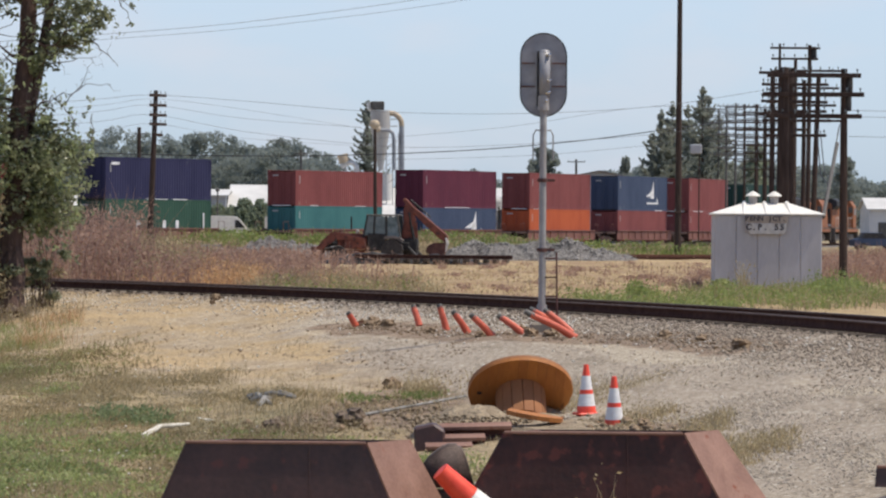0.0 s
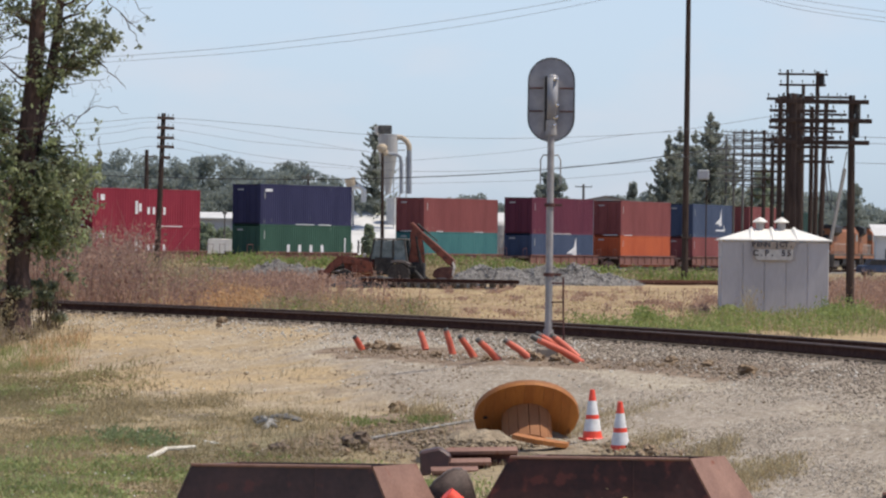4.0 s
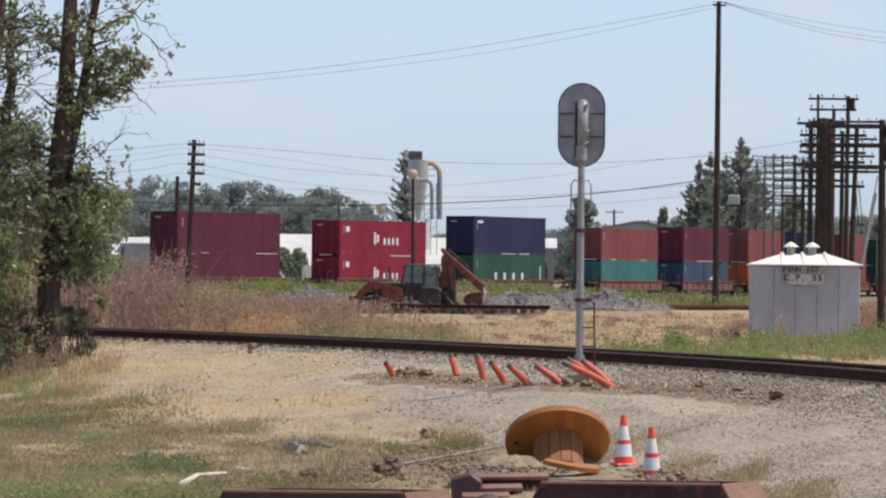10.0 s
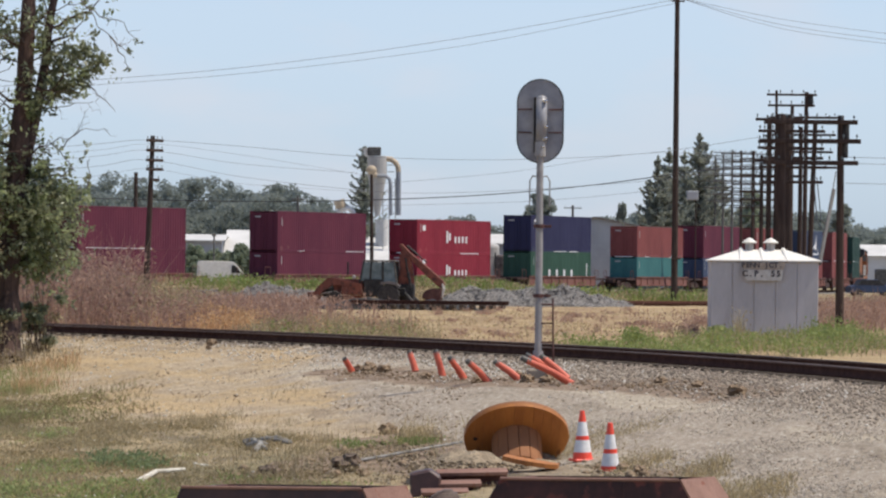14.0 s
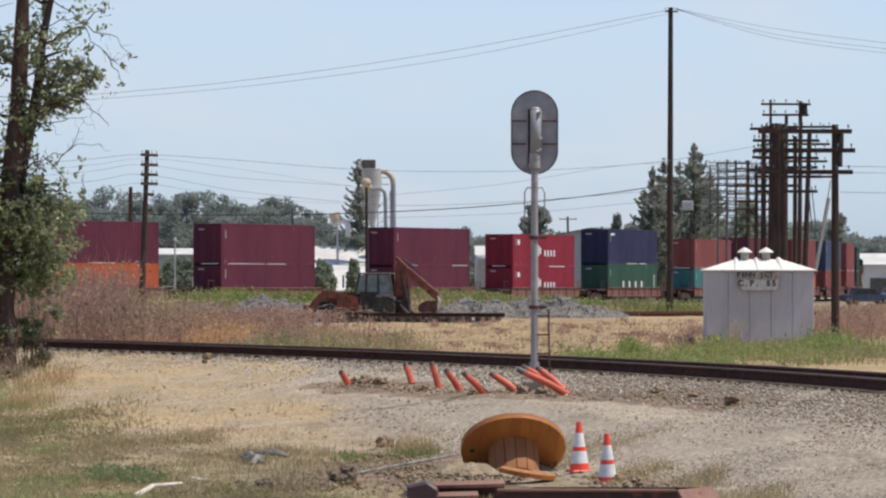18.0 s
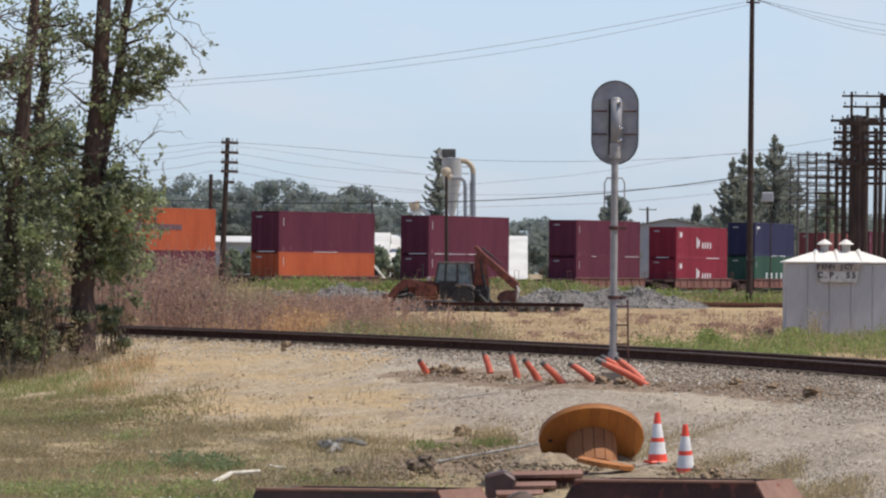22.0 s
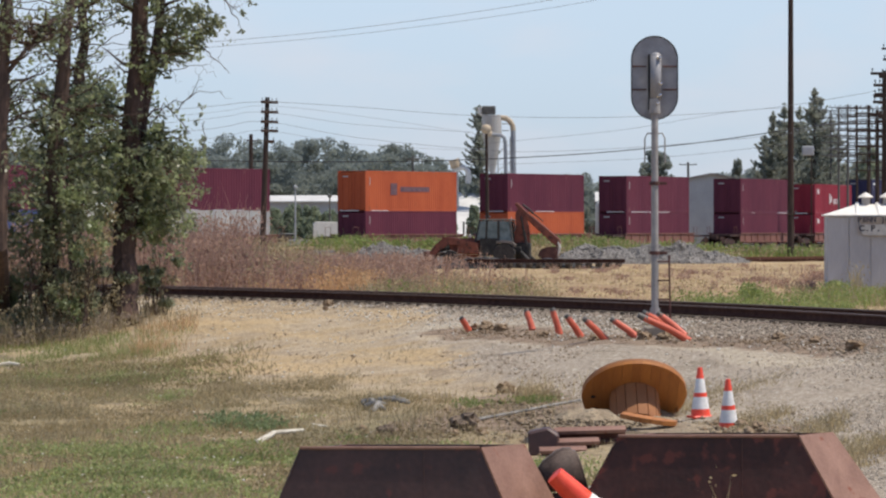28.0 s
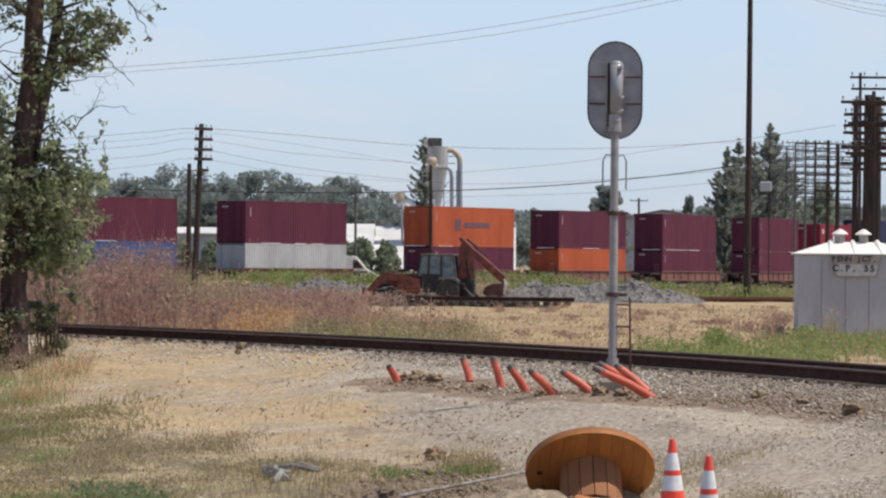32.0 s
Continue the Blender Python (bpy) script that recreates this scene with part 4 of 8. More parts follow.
    block(bm, (-LONG / 2 + 0.55, y, h * 0.74), (0.07, 0.008, 0.6))
    part("number_bar", bm, SILVER, c)
    bm = bmesh.new()
    block(bm, (-LONG / 2 + 0.015, 0.55, h * 0.86), (0.01, 0.55, 0.1))
    part("number_bar", bm, SILVER, c)
    return c


KL = [(-1.2, 0.5, 0.28, 0.9, MARK), (-0.8, 0.5, 0.3, 0.55, MARK), (0.15, 0.42, 0.26, 0.5, MARK), (0.75, 0.42, 0.26, 0.5, MARK), (1.35, 0.42, 0.26, 0.5, MARK), (1.95, 0.42, 0.26, 0.5, MARK), (-5.0, 0.75, 0.45, 0.4, MARK)]
HL = [(-2.4, 0.55, 0.85, 0.85, BLUEMARK), (0.4, 0.55, 3.9, 0.36, BLUEMARK)]
NL = [(-5.0, 0.85, 0.9, 0.18, MARK)]
UL = [(-2.4, 0.4, 0.36, 0.6, MARK), (-0.9, 0.4, 0.36, 0.6, MARK), (0.6, 0.4, 0.36, 0.6, MARK), (2.1, 0.4, 0.36, 0.6, MARK), (5.2, 0.5, 0.16, 1.1, MARK)]
AL = [(1.7, 0.5, 1.9, 0.5, MARK, 0.5), (2.3, 0.62, 0.9, 1.5, MARK, 0.35), (2.2, 0.22, 2.6, 0.14, MARK), (3.6, 0.3, 0.5, 0.6, MARK, -0.1)]
CARS = [
    # metres along the track, lower box, upper box: label, paint, tall, marks
    (111.39, ("dark green ribbed shipping container on a well car", DARKGREEN, 0, None), ("dark green ribbed shipping container stacked on another", DARKGREEN, 0, None)),
    (92.69, ("brick-red ribbed shipping container on a well car", REDBROWN, 0, None), ("crimson-brown ribbed shipping container stacked on another", REDBROWN, 1, None)),
    (74.39, ("orange-red ribbed shipping container on a well car", REDBROWN, 0, None), ("slate-blue ribbed shipping container with a white emblem", SLATE, 1, AL)),
    (56.07, ("orange ribbed shipping container on a well car", ORANGE, 0, None), ("brick-red ribbed shipping container stacked on an orange one", REDBROWN, 1, None)),
    (37.83, ("slate-blue ribbed shipping container with a white emblem", SLATE, 0, AL), ("maroon ribbed shipping container stacked on a blue one", MAROON, 1, None)),
    (19.49, ("teal ribbed shipping container on a well car", TEAL, 0, None), ("brick-red ribbed shipping container stacked on a teal one", REDBROWN, 0, None)),
    (-3.34, ("green ribbed shipping container with white letter bars", GREEN, 1, UL), ("navy-blue ribbed shipping container stacked on a green one", NAVY, 1, NL)),
    (-22.88, ("crimson ribbed shipping container with white lettering bars", RED, 0, KL), ("crimson ribbed shipping container with white lettering bars", RED, 0, KL)),
    (-42.74, ("maroon ribbed shipping container on a well car", MAROON, 0, None), ("maroon ribbed shipping container stacked on another", MAROON, 1, None)),
    (-66.31, ("maroon ribbed shipping container on a well car", MAROON, 0, None), ("maroon ribbed shipping container stacked on another", MAROON, 1, None)),
    (-85.93, ("orange ribbed shipping container on a well car", ORANGE, 0, None), ("maroon ribbed shipping container stacked on an orange one", MAROON, 1, None)),
    (-105.52, ("maroon ribbed shipping container on a well car", MAROON, 0, None), ("orange ribbed shipping container with blue marks", ORANGE, 1, HL)),
    (-129.22, ("pale grey ribbed shipping container on a well car", SILVER, 0, None), ("maroon ribbed shipping container stacked on a grey one", MAROON, 1, None)),
    (-148.93, ("blue ribbed shipping container on a well car", BLUE, 0, None), ("maroon ribbed shipping container stacked on a blue one", MAROON, 1, None)),
    (-172.53, ("maroon ribbed shipping container on a well car", MAROON, 0, None), ("maroon ribbed shipping container stacked on another", MAROON, 1, None)),
]
moving = []


def wheel_mesh():
    bm = bmesh.new()
    lathe(bm, [(0.02, -0.06), (0.3, -0.05), (0.42, -0.07), (0.46, -0.07), (0.455, 0.04), (0.5, 0.045), (0.5, 0.07), (0.3, 0.05), (0.02, 0.06)], 20, Matrix.Rotation(math.pi / 2, 4, "X"))
    return mesh_of("wheel", bm, WELLDARK)


WHEEL = wheel_mesh()
FLOOR = 0.33


def well_car():
    """An open frame car: x runs along it."""
    car = thing("well_car", Matrix(), "faded red steel well car carrying two containers", "railway car", "well cars of the train")
    for side in (-1, 1):
        part("side_sill", cached(("side_sill", side), WELLRED, lambda bm: (block(bm, (0, side * 1.36, 0.86), (13.4, 0.1, 0.75), None, 0.02), block(bm, (0, side * 1.42, 1.22), (13.4, 0.16, 0.08), None, 0.01), block(bm, (0, side * 1.42, 0.52), (12.4, 0.18, 0.1), None, 0.01))), WELLRED, car)
        for x in np.linspace(-5.6, 5.6, 8):
            part("rib", cached(("rib", side, round(x, 2)), WELLRED, lambda bm: block(bm, (x, side * 1.43, 0.86), (0.1, 0.1, 0.62), None, 0.01)), WELLRED, car)
    for end in (-1, 1):
        part("end_platform", cached(("end_platform", end), WELLDARK, lambda bm: (block(bm, (end * 7.6, 0, 1.02), (2.3, 2.5, 0.16), None, 0.03), block(bm, (end * 6.55, 0, 0.8), (0.2, 2.7, 0.75), None, 0.02), block(bm, (end * 8.6, 0, 0.85), (1.6, 0.5, 0.3), None, 0.03))), WELLDARK, car)
        for side in (-1, 1):
            part("grab_iron", cached(("grab_iron", end, side), WELLRED, lambda bm: chain(bm, [(end * 7.0, side * 1.2, 1.1), (end * 7.0, side * 1.2, 1.75), (end * 7.7, side * 1.2, 1.75), (end * 7.7, side * 1.2, 1.1)], [0.02] * 4, 5)), WELLRED, car)
    part("well_floor", cached(("well_floor",), WELLDARK, lambda bm: block(bm, (0, 0, 0.27), (12.9, 2.5, 0.08))), WELLDARK, car)
    bogie = new("truck")
    bogie.parent = car
    bogie.location = (-8.4, 0, 0)
    for side in (-1, 1):
        part("side_frame", cached(("side_frame", side), WELLDARK, lambda bm: prism(bm, [(-1.3, 0.38), (-1.1, 0.62), (-0.5, 0.8), (0.5, 0.8), (1.1, 0.62), (1.3, 0.38), (1.0, 0.36), (0.5, 0.3), (-0.5, 0.3), (-1.0, 0.36)], 0.16, Matrix.Translation((0, side * 1.02, 0)))), WELLDARK, bogie)
    return car


def build_train():
    rows_at = list(range(0, 33, 2))

    def rows_for(s, up):
        rows = []
        for t in rows_at:
            x, y, th = along(s + SPEED * t + GAIN * t * t)
            rows.append((t, Matrix.Translation((x, y, up)) @ Matrix.Rotation(math.pi / 2 - th, 4, "Z")))
        return rows

    for s, lower, upper in CARS:
        car = well_car()
        moving.append((car, rows_for(s, 0)))
        for axle in (-9.3, -7.5):
            for side in (-1, 1):
                w = part("wheel", WHEEL, WELLDARK, car)
                if side < 0:
                    w.rotation_euler = (0, 0, math.pi)
                w.location = (axle, side * 0.76, 0.46)
        box_low, box_high = container(*lower), container(*upper)
        moving.append((box_low, rows_for(s, FLOOR)))
        moving.append((box_high, rows_for(s, FLOOR + (2.896 if lower[2] else 2.591))))


build_train()


LOCO = paint("orange_locomotive_paint", (0.2, 0.08, 0.042), (0.34, 0.145, 0.07), (0.1, 0.06, 0.045))
LOCODARK = paint("black_locomotive_paint", (0.02, 0.02, 0.022), (0.05, 0.048, 0.05), (0.09, 0.08, 0.075))
LOCOGREY = paint("dusty_underframe", (0.07, 0.06, 0.052), (0.15, 0.125, 0.105), (0.2, 0.16, 0.12))


def locomotive():
    """A hood engine: x runs along it, the cab at its leading end."""
    loco = thing("locomotive", Matrix(), "dull orange and black diesel locomotive hauling the freight train", "locomotive", "locomotives of the train")

    def piece(name, c, size, mat, bevel=0.04, label="", parent=None):
        bm = bmesh.new()
        block(bm, c, size, None, bevel)
        return part(name, bm, mat, parent or loco, label)

    across = Matrix.Rotation(math.pi / 2, 4, "Z")
    bm = prism(bmesh.new(), [(-0.95, 1.6), (0.95, 1.6), (0.95, 3.85), (0.75, 4.1), (-0.75, 4.1), (-0.95, 3.85)], 14.2, Matrix.Translation((-2.6, 0, 0)) @ across)
    hood = part("long_hood", bm, LOCO, loco, "dull orange engine hood")
    bm = prism(bmesh.new(), [(-0.9, 3.35), (0.9, 3.35), (1.45, 3.75), (1.45, 4.25), (0.9, 4.5), (-0.9, 4.5), (-1.45, 4.25), (-1.45, 3.75)], 4.6, Matrix.Translation((-7.3, 0, 0)) @ across)
    part("radiator_wing", bm, LOCODARK, loco, "black flared radiator housing")
    piece("hood_roof", (-1.4, 0, 4.16), (9.6, 1.5, 0.14), LOCODARK, 0.04, "black hood roof")
    for x in (-3.6, -1.2, 1.4):
        piece("roof_fan", (x, 0, 4.3), (1.3, 1.3, 0.2), LOCODARK, 0.06, parent=hood)
    for x in np.arange(-8.8, 3.6, 1.35):
        for side in (-1, 1):
            piece("hood_door", (x, side * 0.965, 2.7), (1.2, 0.03, 1.7), LOCO, 0.01, parent=hood)
    bm = prism(bmesh.new(), [(-1.5, 1.6), (1.5, 1.6), (1.5, 3.7), (1.1, 4.35), (-1.1, 4.35), (-1.5, 3.7)], 2.6, Matrix.Translation((5.8, 0, 0)) @ across)
    cab = part("cab", bm, LOCO, loco)
    piece("cab_roof", (5.8, 0, 4.4), (2.7, 2.3, 0.12), LOCODARK, 0.05, "black cab roof", cab)
    for side in (-1, 1):
        piece("cab_window", (5.8, side * 1.51, 3.25), (1.3, 0.04, 0.7), INSULATOR, 0.02, parent=cab)
        piece("rear_window", (4.48, side * 1.2, 3.4), (0.04, 0.42, 0.6), INSULATOR, 0.02, parent=cab)
    bm = prism(bmesh.new(), [(-1.25, 1.6), (1.25, 1.6), (1.15, 3.1), (0.9, 3.3), (-0.9, 3.3), (-1.15, 3.1)], 2.0, Matrix.Translation((8.0, 0, 0)) @ across)
    part("nose", bm, LOCO, loco)
    for x, w in ((-9.72, 0.5), (-9.72, -0.5)):
        piece("end_panel", (x, w, 2.75), (0.04, 0.6, 1.5), LOCODARK, 0.01, parent=hood)
    piece("number_box", (-9.73, 0, 3.75), (0.06, 0.7, 0.3), LOCODARK, 0.02, parent=hood)
    piece("end_stripe", (-9.73, 0, 1.85), (0.05, 1.8, 0.22), SIGNBOARD, 0.01, "dirty pale stripe", hood)
    piece("deck", (-0.6, 0, 1.5), (20.2, 2.9, 0.2), LOCOGREY, 0.03)
    for side in (-1, 1):
        piece("side_sill", (-0.6, side * 1.42, 1.34), (19.4, 0.06, 0.34), LOCO, 0.01)
        for x in np.arange(-9.6, 4.4, 1.75):
            bm = rod(bmesh.new(), (x, side * 1.4, 1.6), (x, side * 1.4, 2.6), 0.025, n=5)
            part("stanchion", bm, SIGNBOARD, loco)
        bm = rod(bmesh.new(), (-9.6, side * 1.4, 2.6), (4.4, side * 1.4, 2.6), 0.025, n=5)
        part("handrail", bm, SIGNBOARD, loco, "pale handrail")
        for end in (-10.5, 9.3):
            for z in (0.55, 0.9, 1.25):
                piece("step", (end, side * 1.2, z), (0.4, 0.5, 0.06), LOCOGREY, 0.01)
    for end in (-10.65, 9.45):
        piece("pilot", (end, 0, 0.85), (0.14, 2.9, 1.1), LOCOGREY, 0.04, "dusty dark pilot plate")
        piece("coupler", (end * 1.03, 0, 0.9), (0.7, 0.35, 0.35), LOCODARK, 0.06)
    bm = prism(bmesh.new(), [(-1.3, 1.3), (1.3, 1.3), (1.3, 0.7), (0.9, 0.4), (-0.9, 0.4), (-1.3, 0.7)], 5.0, Matrix.Translation((-0.6, 0, 0)) @ across)
    part("fuel_tank", bm, LOCODARK, loco)
    for mid in (-6.9, 5.7):
        truck = new("truck")
        truck.parent = loco
        truck.location = (mid, 0, 0)
        for side in (-1, 1):
            bm = prism(bmesh.new(), [(-2.4, 0.5), (-2.1, 0.95), (2.1, 0.95), (2.4, 0.5), (1.6, 0.35), (-1.6, 0.35)], 0.2, Matrix.Translation((0, side * 1.05, 0)))
            part("side_frame", bm, LOCOGREY, truck)
            for ax in (-1.9, 0, 1.9):
                w = part("wheel", WHEEL, WELLDARK, truck)
                w.location = (ax, side * 0.76, 0.5)
    return loco


def build_locomotives():
    for s in (132.6, 155.0):
        loco = locomotive()
        rows = []
        for t in range(0, 33, 2):
            x, y, th = along(s + SPEED * t + GAIN * t * t)
            rows.append((t, Matrix.Translation((x, y, 0)) @ Matrix.Rotation(math.pi / 2 - th, 4, "Z")))
        moving.append((loco, rows))


build_locomotives()


# ---- poles and wires ----
def arm_with_pins(parent, mat, z, half, turn=0.0, pins=4, thick=0.09, shift=0.0):
    """A crossarm with glass insulators on it."""
    bm = bmesh.new()
    block(bm, (0, 0, 0), (2 * half, thick, thick * 1.2), None, 0.008)
    ob = part("crossarm", bm, mat, parent)
    ob.matrix_local = Matrix.Translation((shift * math.cos(turn), shift * math.sin(turn), z)) @ Matrix.Rotation(turn, 4, "Z") @ Matrix.Translation((0, -0.17, 0))
    for k in range(pins):
        px = -half * 0.92 + 2 * half * 0.92 * k / (pins - 1)
        bm = bmesh.new()
        lathe(bm, [(0.014, 0.0), (0.014, 0.07), (0.034, 0.07), (0.038, 0.11), (0.026, 0.16), (0.001, 0.17)], 7, Matrix.Translation((px, 0, thick * 0.6)))
        part("insulator", bm, INSULATOR, ob)
    return ob


def pole(name, foot, tip, r, mat, label, group="", arms=(), n=10, thick=0.09):
    """A tapered wooden pole from foot to tip, with crossarms (height under the tip, half length, turn, pins)."""
    foot, tip = Vector(foot), Vector(tip)
    foot.z = ground_z(foot.x, foot.y) - 0.1
    p = thing(name, Matrix.Translation(foot), label, "pole", group)
    d = tip - foot
    bm = bmesh.new()
    rod(bm, (0, 0, 0), d, r * 1.25, r * 0.85, n)
    part("shaft", bm, mat, p)
    for drop, half, turn, pins, *shift in arms:
        a = arm_with_pins(p, mat, d.z - drop, half, turn, pins, thick, shift=shift[0] if shift else 0.0)
        a.location.x += d.x
        a.location.y += d.y
    return p


def build_poles():
    LT = 0.95
    old = "dark creosoted telegraph pole with stacked crossarms"
    pole("telegraph_pole", (-17.88, 280.00, 0.14), (-17.55, 280.00, 9.67), 0.16, POLE, old, "telegraph poles", [(0.3, 0.75, LT, 4), (0.9, 0.75, LT, 4), (1.5, 0.75, LT, 4), (2.05, 0.75, LT, 4), (2.7, 0.4, LT, 2)], thick=0.15)
    pole("telegraph_pole", (-27.82, 420.00, 0.38), (-27.83, 420.00, 10.29), 0.2, POLE, "distant dark telegraph pole beside the tracks", "telegraph poles", [(0.6, 0.8, LT, 2)])
    pole("lamp_pole", (-4.42, 300.00, 0.21), (-4.51, 300.00, 7.84), 0.11, POLE, "thin dark wooden pole beside the freight track", "poles")
    pole("utility_pole", (14.53, 285.00, 0.30), (14.55, 285.00, 18.72), 0.17, POLE, "tall dark wooden utility pole", "poles", [(0.25, 0.42, 0.3, 2), (16.2, 0.3, 0.3, 2)])
    # the paired poles that carry shared crossarms
    for left, right, top_l, top_r, D, rl, rr, arms, out, thick in (
            (11.864, 13.98, 7.263, 7.229, 161, 0.2, 0.125, (0.28, 0.95, 1.7), 0.62, 0.13),
            (14.93, 16.265, 9.838, 9.779, 205, 0.065, 0.095, (0.2, 0.68), 0.4, 0.08),
            (18.305, 19.513, 10.412, 9.484, 240, 0.1, 0.13, (0.6, 1.5, 2.4, 3.2), 1.0, 0.1),
            (12.702, 13.467, 7.736, 7.832, 178, 0.1, 0.17, (0.1, 0.55, 0.95, 1.2, 1.7, 2.3), 0.5, 0.09),
            (12.886, 13.456, 7.497, 7.166, 172, 0.2, 0.08, (0.5, 0.85, 1.15, 1.5, 1.85, 2.4), 0.9, 0.09)):
        base = ground_z(left, D)
        frame_ob = thing("telegraph_pole_pair", pose(left, D, base), "pair of dark telegraph poles sharing long crossarms", "pole", "paired telegraph poles")
        span = right - left
        for px, top, r in ((0, top_l, rl), (span, top_r, rr)):
            bm = bmesh.new()
            lean = -0.32 if D == 240 and px else rng.uniform(-0.06, 0.06)
            rod(bm, (px + lean, 0, -0.2), (px, 0, top - base), r * 1.2, r * 0.92, 12)
            part("shaft", bm, POLE, frame_ob)
        for drop in arms:
            half = span * 0.5 + out * rng.uniform(0.85, 1.15)
            arm_with_pins(frame_ob, POLE, top_l - base - drop, half, rng.uniform(-0.12, 0.04), max(4, int(half / 0.2)), thick, span / 2)
    for px, py, D in ((1437, 103, 205), (1500, 157, 161), (1498, 190, 161)):
        z = 1.7 + (401 - py + 0.0122 * (px - 784)) / 8142 * D
        bm = bmesh.new()
        lathe(bm, [(0.1, -0.3), (0.13, -0.28), (0.13, 0.26), (0.1, 0.3)], 12)
        rod(bm, (-0.2, 0, 0.1), (0.05, 0, 0.1), 0.03, n=6)
        solid("pole_transformer", bm, DIGGERDARK, Matrix.Translation(((px - 784) / 8142 * D, D, z)), "small dark can fixed to a telegraph pole", "transformer", "pole cans")
    # the farther row, seen one behind the other
    for k, (cx, top, D) in enumerate(((1337, 192, 330), (1316, 192, 345), (1300, 190, 360), (1284, 196, 395), (1270, 200, 430), (1352, 200, 310))):
        ax = (cx - 784) / 8142 * D
        z = 1.7 + (401 - top + 0.0122 * (cx - 784)) / 8142 * D
        # From 350 m on the poles turn grey: haze put into the colour.
        pole("telegraph_pole", (ax, D, 0), (ax, D, z), 0.14 if D < 335 else 0.09, POLE if D < 350 else GREYPOLE, "distant dark telegraph pole with many crossarms", "telegraph poles", [(0.25 + 0.55 * j, 1.55, 0.12, 8) for j in range(8)], thick=0.06)
    pole("telegraph_pole", (15.06, 520.00, 0.67), (14.95, 520.00, 9.10), 0.15, GREYPOLE, "far grey utility pole behind the train", "telegraph poles", [(0.3, 1.0, 0.1, 2)])
    pole("telegraph_pole", (-12.34, 400.00, 0.62), (-12.43, 400.00, 7.99), 0.11, GREYPOLE, "far grey utility pole behind the train", "telegraph poles", [(0.3, 0.6, 0.1, 2)])
    # pale metal box on the pole row
    bm = bmesh.new()
    block(bm, (16.43, 300.00, 6.69), (0.75, 0.4, 0.62), None, 0.05)
    boxed = thing("equipment_box", Matrix(), "pale grey metal box on a dark post", "box")
    part("case", bm, GREYWALL, boxed)
    bm = bmesh.new()
    rod(bm, (16.654, 300.1, -0.3), (16.654, 300.1, 7.025), 0.04)
    part("post", bm, POLE, boxed)
    # guy wires with a pale sleeve
    bm = bmesh.new()
    rod(bm, (13.83, 161.00, 5.25), (12.86, 156.00, 1.97), 0.02, n=5)
    rod(bm, (13.67, 160.00, 4.60), (12.88, 156.00, 2.03), 0.07, 0.07, 6)
    solid("guy_wire", bm, GREYPOLE, Matrix(), "guy wire with a pale guard beside a pole", "wire")
    for a, b in (((19.62, 240.00, 6.69), (19.57, 230.00, 3.94)), ((19.44, 240.00, 6.83), (19.51, 232.00, 3.68))):
        bm = bmesh.new()
        mid = [(a[i] + b[i]) / 2 for i in range(3)]
        chain(bm, [a, (mid[0] - 0.15, mid[1], mid[2] - 0.9), b], [0.03] * 3, 5)
        solid("hanging_cable", bm, CABLE, Matrix(), "slack dark cable hanging between poles", "cable")


build_poles()


def wire(points, r, mat, label):
    """A wire strung through the points, smoothed."""
    cu = bpy.data.curves.new("wire", "CURVE")
    cu.dimensions, cu.bevel_depth, cu.bevel_resolution = "3D", r, 1
    sp = cu.splines.new("POLY")
    pts = [Vector(p) for p in points]
    fine = []
    for i in range(len(pts) - 1):
        p0, p1, p2, p3 = pts[max(i - 1, 0)], pts[i], pts[i + 1], pts[min(i + 2, len(pts) - 1)]
        for k in range(8):
            t = k / 8
            fine.append(0.5 * ((2 * p1) + (p2 - p0) * t + (2 * p0 - 5 * p1 + 4 * p2 - p3) * t * t + (3 * p1 - p0 - 3 * p2 + p3) * t ** 3))
    fine.append(pts[-1])
    sp.points.add(len(fine) - 1)
    for q, v in zip(sp.points, fine):
        q.co = (*v, 1)
    cu.materials.append(mat)
    tmp = bpy.data.objects.new("wire", cu)
    scene.collection.objects.link(tmp)
    bpy.context.view_layer.update()
    me = bpy.data.meshes.new_from_object(tmp)
    bpy.data.objects.remove(tmp)
    tagged(new("wire", me), label, "wire", "overhead wires")


THIN = "thin overhead wire strung between poles"
wire([(-38.79, 285.00, 11.94), (-20.95, 285.00, 13.28), (-10.81, 285.00, 14.28), (1.07, 285.00, 16.03), (14.55, 285.00, 18.58)], 0.015, WIRE, THIN)
wire([(-38.79, 285.00, 11.55), (-20.95, 285.00, 12.96), (-10.81, 285.00, 13.89), (1.77, 285.00, 15.66), (14.55, 285.00, 18.37)], 0.013, WIRE, THIN)
for dy in (0, 10, 17):
    wire([(14.55, 285.00, 18.72), (21.212, 285.0, 17.395 - dy * 0.035), (29.963, 285.0, 16.312 - dy * 0.035)], 0.014, WIRE, THIN)
wire([(-33.94, 280.00, 8.03), (-21.57, 280.00, 9.07), (-17.93, 280.00, 9.39), (-12.28, 280.00, 9.08), (-4.71, 280.00, 8.52), (3.89, 280.00, 8.42), (12.48, 280.00, 8.90), (19.35, 280.00, 9.95)], 0.014, WIRE, THIN)
wire([(-33.93, 280.00, 7.24), (-21.56, 280.00, 8.32), (-17.92, 280.00, 8.77), (-12.27, 280.00, 8.02), (-5.04, 280.00, 7.52)], 0.011, WIRE, THIN)
